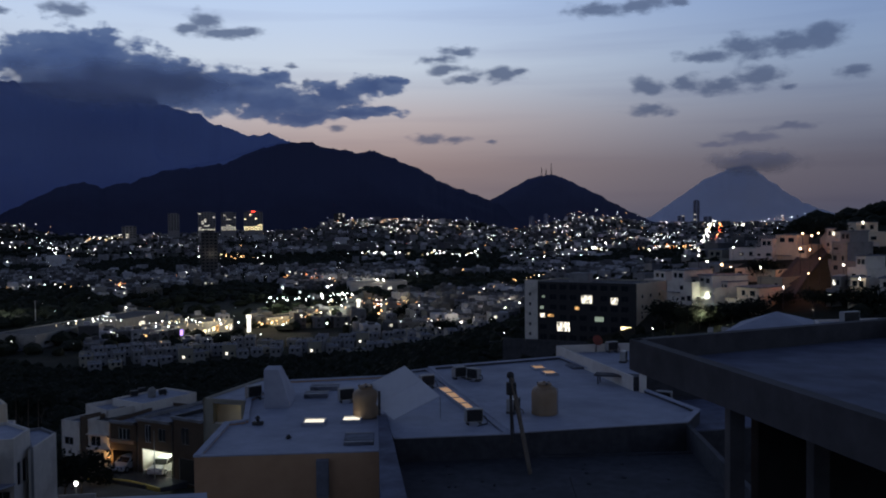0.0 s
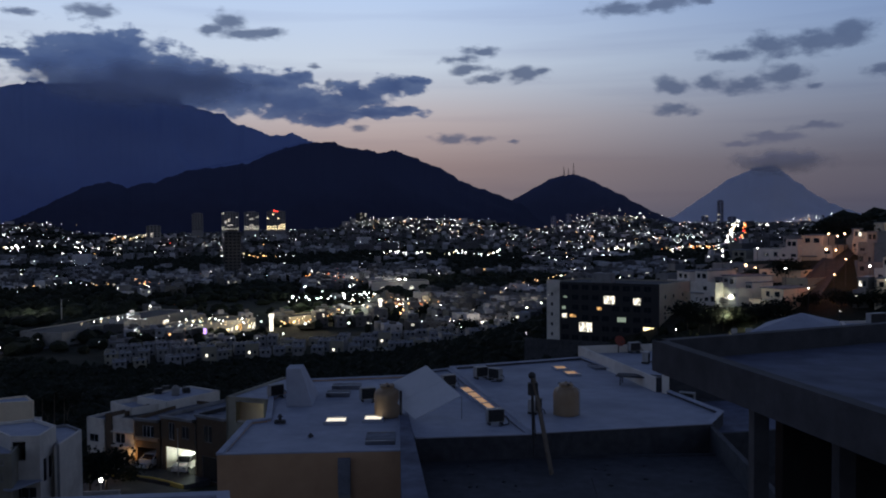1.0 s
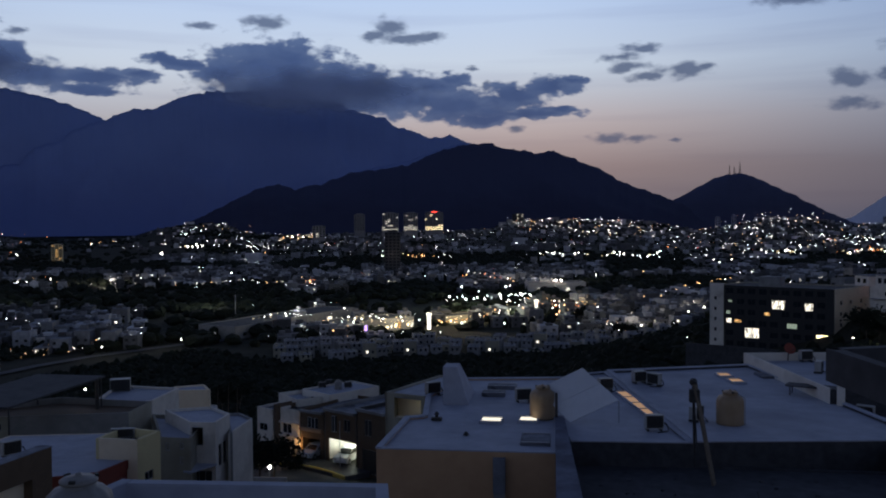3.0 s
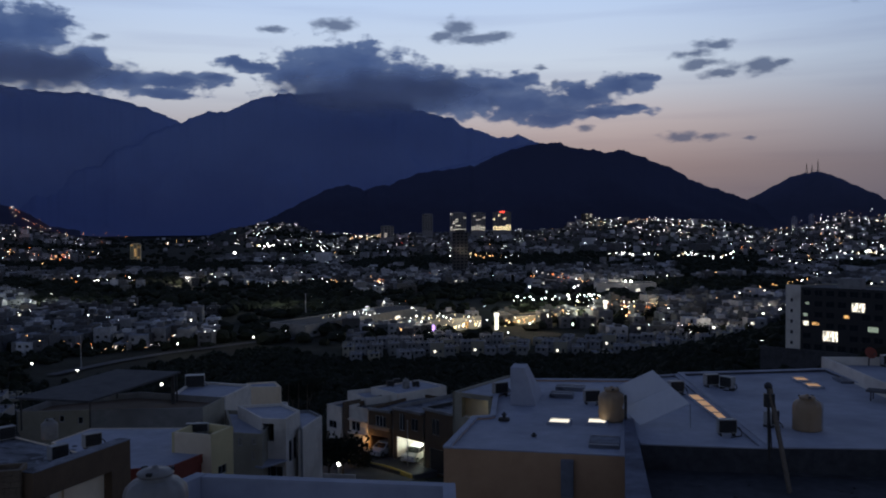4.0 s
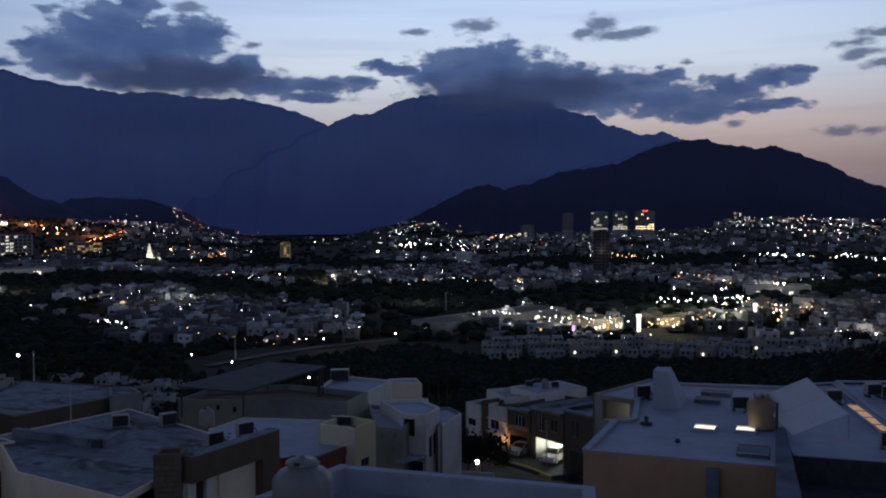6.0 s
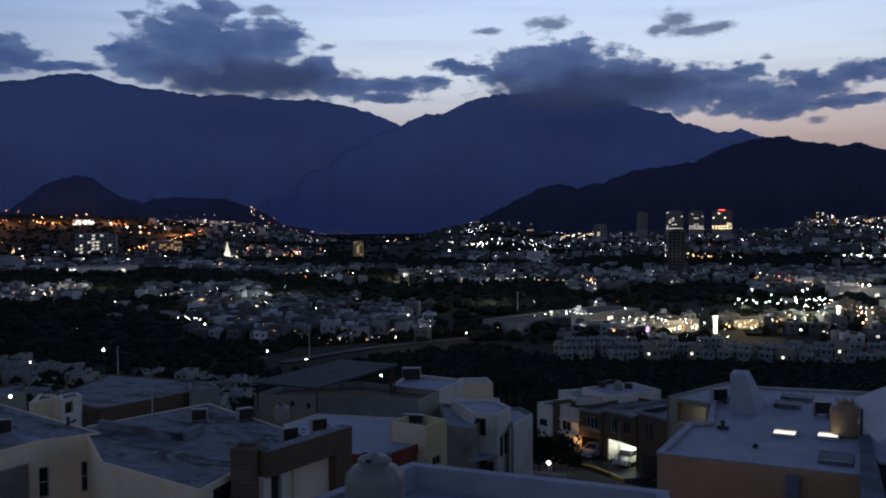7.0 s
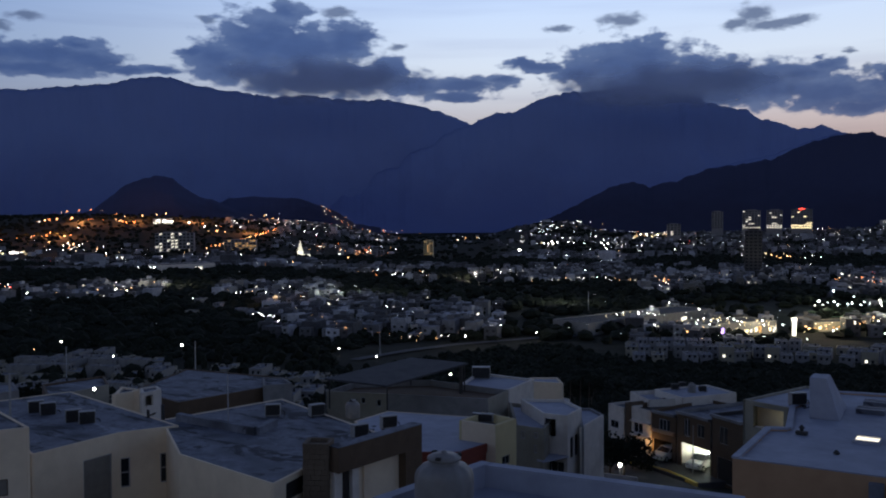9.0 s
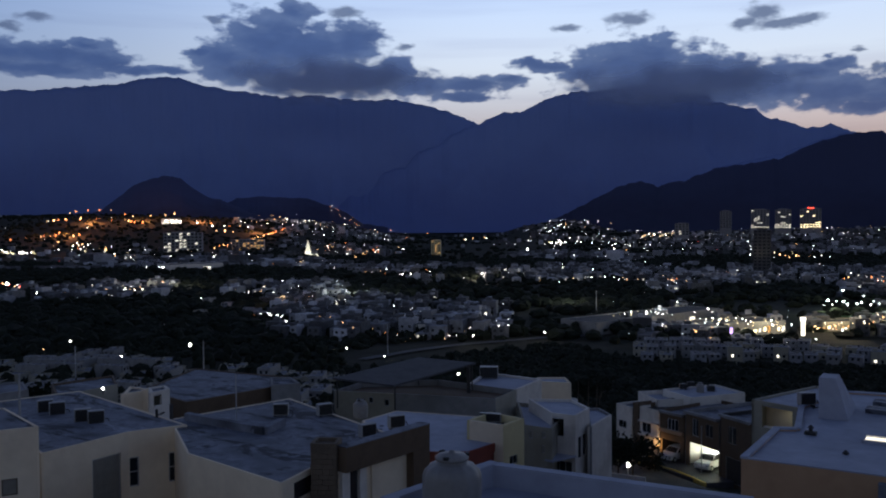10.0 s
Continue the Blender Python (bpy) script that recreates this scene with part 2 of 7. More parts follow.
M = dict(
    soil=surface("scrub_ground", (0.018, 0.02, 0.014), (0.05, 0.048, 0.036), 0.06, 0.95, 0.3, grime=(0.02, 0.028, 0.014), grime_scale=0.01, spec=0.1),
    # distance haze is mixed into the blue base colours of the far ranges
    far_rock=mountain("haze_tinted_far_rock", (0.155, 0.2, 0.41), (0.24, 0.325, 0.59), 60, 520),
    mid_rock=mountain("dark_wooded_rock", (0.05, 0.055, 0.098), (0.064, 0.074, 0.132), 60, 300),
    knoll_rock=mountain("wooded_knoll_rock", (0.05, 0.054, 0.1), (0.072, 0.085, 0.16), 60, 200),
    # this hill, the far towers and the pale peak carry haze in their base colour
    mast_rock=mountain("haze_tinted_wooded_hill", (0.062, 0.068, 0.115), (0.085, 0.097, 0.165), 60, 260),
    hazy_tower=surface("haze_tinted_tower_walls", (0.27, 0.28, 0.37), (0.34, 0.35, 0.45), 0.2, 0.8, 0, spec=0.3),
    haze_rock=surface("haze_tinted_pale_rock", (0.6, 0.6, 0.68), (0.65, 0.65, 0.74), 0.004, 1.0, 0, spec=0.1),
    leaf=surface("dark_foliage", (0.011, 0.014, 0.011), (0.029, 0.034, 0.022), 0.8, 0.9, 0, spread=0.3, spec=0.1),
    bark=surface("bark", (0.05, 0.035, 0.025), (0.12, 0.09, 0.06), 6.0),
    white=surface("white_render", (0.64, 0.585, 0.51), (0.76, 0.7, 0.61), 2.0, grime=(0.47, 0.41, 0.34), grime_scale=0.35),
    cream=surface("cream_render", (0.8, 0.655, 0.46), (0.88, 0.73, 0.53), 2.0, grime=(0.66, 0.52, 0.36), grime_scale=0.35),
    ochre=surface("ochre_render", (0.5, 0.3, 0.165), (0.56, 0.345, 0.195), 2.0, grime=(0.4, 0.23, 0.125), grime_scale=0.4),
    row_wall=surface("dim_white_render", (0.2, 0.2, 0.215), (0.3, 0.3, 0.315), 2.0, grime=(0.13, 0.125, 0.12), spread=0.25),
    grey=surface("grey_render", (0.2, 0.2, 0.2), (0.3, 0.29, 0.28), 2.0, grime=(0.14, 0.13, 0.13)),
    olive=surface("olive_grey_render", (0.28, 0.26, 0.2), (0.36, 0.33, 0.26), 2.0, grime=(0.2, 0.18, 0.14)),
    brown=surface("brown_render", (0.1, 0.066, 0.04), (0.15, 0.1, 0.06), 2.0, grime=(0.075, 0.05, 0.03)),
    black=surface("charcoal_cladding_and_deep_shade", (0.012, 0.012, 0.014), (0.024, 0.024, 0.027), 3.0, 0.6),
    red=surface("brick_red_render", (0.2, 0.045, 0.03), (0.28, 0.065, 0.04), 2.0, grime=(0.13, 0.03, 0.02)),
    yellow=surface("pale_yellow_render", (0.6, 0.5, 0.27), (0.7, 0.59, 0.32), 2.0, grime=(0.5, 0.4, 0.22)),
    roof=surface("white_roof_membrane", (0.3, 0.32, 0.38), (0.4, 0.42, 0.49), 1.2, 0.8, 0.25, grime=(0.22, 0.235, 0.28), grime_scale=0.22),
    old_roof=surface("weathered_roof_membrane", (0.1, 0.108, 0.13), (0.26, 0.272, 0.31), 2.2, 0.85, 0.5, grime=(0.02, 0.022, 0.028), grime_scale=0.55, peeling=True),
    # both concretes are darkened to stand in for the shade on the terrace
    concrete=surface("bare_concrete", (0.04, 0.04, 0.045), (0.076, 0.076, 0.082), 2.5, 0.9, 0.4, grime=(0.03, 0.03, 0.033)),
    dark_concrete=surface("shade_darkened_concrete", (0.03, 0.031, 0.036), (0.066, 0.068, 0.078), 2.5, 0.9, 0.4, grime=(0.028, 0.028, 0.032)),
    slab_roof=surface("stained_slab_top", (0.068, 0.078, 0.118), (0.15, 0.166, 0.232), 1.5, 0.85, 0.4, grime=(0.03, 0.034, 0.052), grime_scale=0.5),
    asphalt=surface("asphalt", (0.035, 0.035, 0.037), (0.065, 0.064, 0.062), 3.0, 0.9, 0.3, grime=(0.1, 0.09, 0.08)),
    kerb=surface("yellow_kerb_paint", (0.5, 0.36, 0.06), (0.6, 0.45, 0.1), 3.0, grime=(0.3, 0.26, 0.18)),
    tank=surface("beige_tank_plastic", (0.27, 0.18, 0.1), (0.33, 0.225, 0.13), 2.0, 0.5, 0.05, grime=(0.28, 0.2, 0.13)),
    tank_white=surface("dusty_white_tank_plastic", (0.19, 0.18, 0.17), (0.25, 0.24, 0.225), 2.0, 0.5, 0.05, grime=(0.12, 0.11, 0.1), grime_scale=1.5),
    rubber=surface("black_plastic", (0.012, 0.012, 0.012), (0.025, 0.025, 0.025), 4.0, 0.6, 0),
    steel=surface("galvanised_steel", (0.35, 0.36, 0.37), (0.5, 0.51, 0.52), 5.0, 0.45, 0.05, metal=0.7, grime=(0.3, 0.26, 0.22)),
    paint=surface("off_white_enamel", (0.27, 0.265, 0.255), (0.35, 0.345, 0.33), 3.0, 0.5, 0.05, grime=(0.2, 0.185, 0.165)),
    iron=surface("dark_iron", (0.02, 0.02, 0.022), (0.045, 0.042, 0.04), 5.0, 0.6, 0.1),
    wood=surface("weathered_timber", (0.1, 0.08, 0.06), (0.2, 0.16, 0.12), 7.0, 0.9, 0.3),
    stone=surface("stacked_stone", (0.09, 0.065, 0.045), (0.19, 0.145, 0.1), 5.0, 0.9, 0.6, spread=0.25),
    silver=surface("panel_backing_sheet", (0.62, 0.63, 0.66), (0.7, 0.71, 0.74), 2.0, 0.35, 0.0, grime=(0.55, 0.56, 0.6)),
    frame=surface("aluminium_frame", (0.3, 0.3, 0.31), (0.42, 0.42, 0.43), 5.0, 0.45, 0.0, metal=0.6),
    car_paint=surface("white_car_paint", (0.6, 0.6, 0.6), (0.66, 0.66, 0.66), 2.0, 0.25, 0.0),
    glass=glass("dark_window_glass"),
    curtain=surface("closed_blind", (0.2, 0.18, 0.15), (0.26, 0.24, 0.2), 3.0),
    city_wall=surface("pale_city_walls", (0.23, 0.235, 0.245), (0.39, 0.39, 0.41), 0.4, 0.9, 0, spread=0.5, grime=(0.09, 0.085, 0.09), grime_scale=0.03, spec=0.2, patchy=True),
    city_roof=surface("city_flat_roofs", (0.2, 0.205, 0.225), (0.38, 0.395, 0.43), 0.4, 0.9, 0, spread=0.5, grime=(0.1, 0.1, 0.11), grime_scale=0.03, spec=0.2, patchy=True),
    city_glass=glass("city_windows", (0.01, 0.012, 0.015), 0.3),
    lamp_white=glowing("white_lamp", (1.0, 0.95, 0.86), 9.5),
    lamp_cool=glowing("cool_lamp", (0.85, 1.0, 0.95), 9.0),
    lamp_warm=glowing("warm_lamp", (1.0, 0.5, 0.2), 5.5),
    lamp_orange=glowing("sodium_lamp", (1.0, 0.27, 0.075), 5.5),
    lamp_peach=glowing("peach_lamp", (1.0, 0.62, 0.36), 7.0),
    lamp_red=glowing("red_lamp", (1.0, 0.05, 0.03), 6.0),
    lit_window=glowing("lit_window", (1.0, 0.93, 0.78), 1.4, True),
    warm_window=glowing("warm_lit_window", (1.0, 0.55, 0.2), 0.9, True),
    shop=glowing("lit_shop_front", (1.0, 0.8, 0.45), 3.6, True),
    dim_window=glowing("dim_lit_window", (0.8, 1.0, 0.8), 0.25),
    skylight_white=glowing("bright_skylight", (1.0, 0.92, 0.76), 0.95),
    lit_sign=glowing("lit_sign", (1.0, 0.95, 0.8), 2.0),
    purple_sign=glowing("purple_sign", (0.5, 0.3, 1.0), 2.0),
    floodlit_glow=glowing("floodlit_white_glow", (1.0, 0.95, 0.75), 0.9),
    court=surface("green_court", (0.1, 0.2, 0.1), (0.16, 0.28, 0.16), 0.5),
    skylight_glow=glowing("lit_skylight", (1.0, 0.62, 0.4), 0.27),
)


# ---------------------------------------------------------------- helpers for meshes
def mesh(name, verts, faces, mats, index=None, smooth=False):
    me = bpy.data.meshes.new(name)
    me.from_pydata(verts, [], faces)
    for m in mats if isinstance(mats, (list, tuple)) else [mats]:
        me.materials.append(m)
    if index is not None:
        me.polygons.foreach_set("material_index", np.array(index, dtype=np.int32))
    if smooth:
        me.polygons.foreach_set("use_smooth", np.ones(len(me.polygons), dtype=bool))
    me.update()
    return me


def part(name, bm, material, parent=None, label=""):
    """Links a bmesh as one mesh object, under a thing or a part."""
    me = bpy.data.meshes.new(name)
    bmesh.ops.recalc_face_normals(bm, faces=bm.faces)
    bm.to_mesh(me)
    bm.free()
    me.materials.append(material)
    ob = new(name, me)
    ob.parent = parent
    return tagged(ob, label)


def share(name, me, parent, m=None, label=""):
    """One more object on a mesh that exists."""
    ob = new(name, me)
    ob.parent = parent
    if m is not None:
        ob.matrix_basis = m
    return tagged(ob, label)


def thing(name, label, category, at=(0, 0, 0), turn=0.0, group="", kind=""):
    ob = new(name)
    ob.matrix_basis = pose(*at, 0, 0, turn)
    ob.empty_display_size = 0.2
    return tagged(ob, label, category, group, kind)


def box(bm, x0, x1, y0, y1, z0, z1, bevel=0.0, m=None):
    r = bmesh.ops.create_cube(bm, size=1, matrix=Matrix.LocRotScale(((x0 + x1) / 2, (y0 + y1) / 2, (z0 + z1) / 2), None, (x1 - x0, y1 - y0, z1 - z0)))
    vs = r["verts"]
    if bevel:
        es = list({e for v in vs for e in v.link_edges})
        vs = list({v for f in bmesh.ops.bevel(bm, geom=es, offset=bevel, segments=2, affect="EDGES", profile=0.6)["faces"] for v in f.verts} | {v for v in vs if v.is_valid})
    if m is not None:
        bmesh.ops.transform(bm, matrix=m, verts=vs)
    return vs


def rod(bm, a, b, r0, r1=None, n=8):
    """A round bar from a to b."""
    a, b = Vector(a), Vector(b)
    m = Matrix.Translation((a + b) / 2) @ (b - a).to_track_quat("Z", "Y").to_matrix().to_4x4()
    bmesh.ops.create_cone(bm, cap_ends=True, segments=n, radius1=r0, radius2=r0 if r1 is None else r1, depth=(b - a).length, matrix=m)


def lathe(bm, rows, n=24, flutes=0, depth=0.0):
    """A turned body from rows of (radius, height, how much the flutes show)."""
    rings = []
    for row in rows:
        r, z, k = (*row, 0.0)[:3]
        rings.append([bm.verts.new(((r - k * depth * (0.5 + 0.5 * math.cos(flutes * 2 * math.pi * i / n))) * math.cos(2 * math.pi * i / n),
                                    (r - k * depth * (0.5 + 0.5 * math.cos(flutes * 2 * math.pi * i / n))) * math.sin(2 * math.pi * i / n), z)) for i in range(n)])
    for a, b in zip(rings, rings[1:]):
        for i in range(n):
            bm.faces.new((a[i], a[(i + 1) % n], b[(i + 1) % n], b[i]))
    bm.faces.new(rings[0][::-1]), bm.faces.new(rings[-1])
    for f in bm.faces:
        f.smooth = True


def step(a, b, x):
    t = min(1.0, max(0.0, (x - a) / (b - a)))
    return t * t * (3 - 2 * t)


def polar(bearing, r):
    return r * math.sin(radians(bearing)), r * math.cos(radians(bearing))


# ---------------------------------------------------------------- the land
def bump_at(x, y, cx, cy, sx, sy, h):
    return h * math.exp(-0.5 * (((x - cx) / sx) ** 2 + ((y - cy) / sy) ** 2))


# how high the far edge of the city climbs: bearing, degrees above the eye
CITY_EDGE = [
    (-75, 0.5), (-62.5, 0.55), (-58.5, 0.6), (-53, 0.5), (-47.3, 0.2), (-44.4, 0.15), (-42, -0.1), (-40.4, -0.45), (-38.5, -0.75), (-34.8, -0.9), (-31.1, -0.8), (-30, -0.25),
    (-27.4, 0.1), (-25.9, 0.0), (-25, -0.5), (-21.9, -0.7), (-18.5, -0.62), (-12.3, -0.52), (-8.7, -0.42), (-7.6, -0.1), (-6.8, 0.18), (-2.4, 0.16), (1.7, 0.0), (4.3, -0.5),
    (5.4, -0.55), (7.3, -0.15), (8.8, 0.2), (11.3, 0.1), (13.4, -0.25), (35, -0.3)]
# the brow of the near side hill: bearing, degrees
BROW = [(10, -4.6), (14.8, -3.5), (18.6, -2.6), (21.6, -1.5), (23.5, -0.55), (25.1, -0.1), (27.1, 0.4), (40, 3.0)]


def along(table, b):
    return float(np.interp(b, [p[0] for p in table], [p[1] for p in table]))


def land(x, y):
    """Height of the ground: a hillside down to a plain that rises again towards the mountains."""
    r = math.hypot(x, y)
    down = 0.65 * (y * 0.951 - x * 0.309) + 0.35 * r
    z = 54.0 - 0.215 * down
    z = max(z, 0.0) if z > 12 else 12 * math.exp((z - 12) / 12) if z > -60 else 0.0
    z = min(z, 120.0)
    if r > 900:
        b = math.degrees(math.atan2(x, y))
        rise = 56 + 3300 * math.tan(radians(along(CITY_EDGE, b)))
        z += rise * step(1300, 3300, r) + bump_at(x, y, -1997, 1505, 330, 330, 24)
    if r < 900 and y > 0:
        z += bump_at(x, y, 200, 346, 85, 120, 71) + bump_at(x, y, 62, 300, 55, 60, 14) + bump_at(x, y, 96, 252, 30, 55, 9)
        b = math.degrees(math.atan2(x, y))
        if r > 120 and 9 < b < 45:
            z = min(z, EYE[2] + r * math.tan(radians(along(BROW, b))))
    z += 1.6 * noise.noise((x * 0.006, y * 0.006, 0.3)) * step(150, 500, r)
    return z


def make_ground():
    radii = [0.0]
    while radii[-1] < 4900:
        radii.append(radii[-1] + max(4.0, radii[-1] * 0.035))
    n = 240
    verts, faces = [], []
    for r in radii:
        for i in range(n):
            x, y = polar(i * 360 / n, r)
            verts.append((x, y, land(x, y)))
    for j in range(len(radii) - 1):
        for i in range(n):
            a, b = j * n + i, j * n + (i + 1) % n
            faces.append((a, b, b + n, a + n))
    ob = new("ground", mesh("ground", verts, faces, M["soil"], smooth=True))
    tagged(ob, "dark scrubby hillside falling to a wide city plain", "ground", kind="structure")


make_ground()


def ridge(name, label, crest, near, far, material, base=20.0, rough=1.0, seed=0.0, fine=0.35):
    """A mountain whose crest follows (bearing, height in degrees); it stands between the ranges near and far."""
    bs, hs = [c[0] for c in crest], [c[1] for c in crest]
    count = int((bs[-1] - bs[0]) / 0.08) + 2
    rows = 44
    top = near + (far - near) * 0.62
    verts, faces = [], []
    for j in range(rows + 1):
        s = j / rows
        for i in range(count):
            b = bs[0] + (bs[-1] - bs[0]) * i / (count - 1)
            h = np.interp(b, bs, hs)
            h += 0.08 * rough * noise.fractal((b * 1.7, seed, 1.0), 0.9, 2.0, 5)
            r = near + (far - near) * s
            zc = max(EYE[2] + top * math.tan(radians(h)), base)
            k = s / 0.62 if s < 0.62 else 1 - (s - 0.62) / 0.38
            x, y = polar(b, r)
            gully = noise.ridged_multi_fractal((x * 0.0022 + seed, y * 0.0022, 0.0), 0.9, 2.0, 5, 0.9, 2.0) - 0.9
            shape = k ** 1.25
            z = base + (zc - base) * (shape + fine * gully * k * (1 - k))
            verts.append((x, y, z - 8 * (1 - k)))
    for j in range(rows):
        for i in range(count - 1):
            a = j * count + i
            faces.append((a, a + 1, a + 1 + count, a + count))
    ob = new(name, mesh(name, verts, faces, material, smooth=True))
    TERRAIN.append(ob)
    return tagged(ob, label, "mountain", kind="structure")


TERRAIN = [bpy.data.objects["ground"]]
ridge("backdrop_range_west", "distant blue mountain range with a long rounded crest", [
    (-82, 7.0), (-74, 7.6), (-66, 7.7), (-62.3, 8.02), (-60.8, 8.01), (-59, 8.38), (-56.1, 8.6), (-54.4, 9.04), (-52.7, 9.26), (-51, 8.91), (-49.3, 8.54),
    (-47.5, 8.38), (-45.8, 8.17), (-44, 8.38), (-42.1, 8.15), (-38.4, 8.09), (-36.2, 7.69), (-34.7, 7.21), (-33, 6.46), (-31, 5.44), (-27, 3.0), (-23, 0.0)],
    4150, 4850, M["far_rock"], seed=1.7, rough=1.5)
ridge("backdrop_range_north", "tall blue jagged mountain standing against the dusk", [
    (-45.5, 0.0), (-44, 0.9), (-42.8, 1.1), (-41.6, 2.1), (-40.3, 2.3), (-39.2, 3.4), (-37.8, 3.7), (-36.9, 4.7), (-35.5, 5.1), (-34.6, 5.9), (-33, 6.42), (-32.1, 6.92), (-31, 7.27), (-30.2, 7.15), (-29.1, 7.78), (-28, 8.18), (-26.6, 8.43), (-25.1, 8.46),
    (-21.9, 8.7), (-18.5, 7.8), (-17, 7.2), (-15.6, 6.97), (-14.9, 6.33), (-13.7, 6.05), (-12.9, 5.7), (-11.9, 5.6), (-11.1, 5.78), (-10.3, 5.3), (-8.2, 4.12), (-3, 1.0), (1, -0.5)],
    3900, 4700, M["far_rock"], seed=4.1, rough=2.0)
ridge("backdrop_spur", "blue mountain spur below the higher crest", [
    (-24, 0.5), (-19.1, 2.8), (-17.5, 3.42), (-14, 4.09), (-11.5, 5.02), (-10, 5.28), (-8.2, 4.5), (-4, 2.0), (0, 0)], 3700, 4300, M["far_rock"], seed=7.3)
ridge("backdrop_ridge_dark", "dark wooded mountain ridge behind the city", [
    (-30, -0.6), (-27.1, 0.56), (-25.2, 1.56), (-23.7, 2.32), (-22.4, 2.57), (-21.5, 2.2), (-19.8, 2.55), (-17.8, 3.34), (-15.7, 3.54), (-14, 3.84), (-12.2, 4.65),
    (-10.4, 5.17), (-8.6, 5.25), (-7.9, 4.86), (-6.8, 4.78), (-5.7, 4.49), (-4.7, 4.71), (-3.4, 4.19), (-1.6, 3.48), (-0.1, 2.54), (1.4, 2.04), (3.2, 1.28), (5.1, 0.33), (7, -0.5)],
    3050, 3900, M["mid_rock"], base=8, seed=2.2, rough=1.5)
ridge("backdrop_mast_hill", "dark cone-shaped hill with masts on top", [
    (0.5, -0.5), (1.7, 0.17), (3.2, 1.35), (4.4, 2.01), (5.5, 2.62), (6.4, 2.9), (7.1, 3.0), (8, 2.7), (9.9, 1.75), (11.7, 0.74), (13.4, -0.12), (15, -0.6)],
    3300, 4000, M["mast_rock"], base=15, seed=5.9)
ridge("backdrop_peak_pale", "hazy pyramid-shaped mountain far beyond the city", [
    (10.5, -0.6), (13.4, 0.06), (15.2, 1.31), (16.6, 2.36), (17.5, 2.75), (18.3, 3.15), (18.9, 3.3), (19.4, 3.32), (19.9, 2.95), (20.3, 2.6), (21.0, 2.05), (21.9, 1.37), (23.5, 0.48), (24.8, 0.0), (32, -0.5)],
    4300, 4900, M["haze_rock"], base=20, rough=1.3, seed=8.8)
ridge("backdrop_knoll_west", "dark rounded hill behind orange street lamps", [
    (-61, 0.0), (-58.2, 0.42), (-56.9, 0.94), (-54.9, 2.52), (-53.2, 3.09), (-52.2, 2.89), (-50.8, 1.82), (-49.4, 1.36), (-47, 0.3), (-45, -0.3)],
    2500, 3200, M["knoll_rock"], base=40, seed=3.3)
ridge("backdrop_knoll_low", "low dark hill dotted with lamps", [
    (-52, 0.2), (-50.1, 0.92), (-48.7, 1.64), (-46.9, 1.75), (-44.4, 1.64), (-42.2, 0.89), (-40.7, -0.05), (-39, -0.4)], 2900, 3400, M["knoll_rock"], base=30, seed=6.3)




def terrain_tree():
    verts, faces = [], []
    for ob in TERRAIN:
        k = len(verts)
        verts += [v.co for v in ob.data.vertices]
        faces += [[i + k for i in p.vertices] for p in ob.data.polygons]
    return BVHTree.FromPolygons(verts, faces)


SLOPES = terrain_tree()


def sight(b, e, lift=0.0):
    """The spot of land seen from the hill at a bearing and a height in degrees."""
    b, e = radians(b), radians(e)
    hit = SLOPES.ray_cast(Vector(EYE), Vector((math.sin(b) * math.cos(e), math.cos(b) * math.cos(e), math.sin(e))))[0]
    if hit is None:
        return None
    eye = Vector(EYE)
    for i in range(40):
        p = hit.lerp(eye, 0.004 * i)
        if p.z - land(p.x, p.y) >= lift:
            break
    return p


# ---------------------------------------------------------------- cloud lying on the crests
def cloud_stuff(name, colour, most):
    m = bpy.data.materials.new(name)
    m.use_nodes = True
    N = Nodes(m.node_tree)
    uv = N.add("ShaderNodeUVMap").outputs[0]
    puff = N.add("ShaderNodeTexNoise", Vector=N.vmath("MULTIPLY", uv, (3.0, 1.0, 1.0)), Scale=2.2, Detail=5.0, Roughness=0.55).outputs[0]
    d = N.math("ADD", N.vmath("LENGTH", N.vmath("SUBTRACT", N.vmath("MULTIPLY", uv, (2, 2, 0)), (1, 1, 0))), N.math("MULTIPLY", N.math("SUBTRACT", puff, 0.5), 0.9))
    thick = N.smooth(d, 0.25, 0.95, most, 0.0)
    tone = N.mix(puff, c4(*[c * 0.8 for c in colour]), c4(*[c * 1.2 for c in colour]))
    fog = N.add("ShaderNodeBsdfDiffuse", Color=tone)
    mix = N.add("ShaderNodeMixShader", Fac=thick, i1=N.add("ShaderNodeBsdfTransparent").outputs[0], i2=fog.outputs[0])
    N.links.new(mix.outputs[0], N.add("ShaderNodeOutputMaterial").inputs[0])
    return m


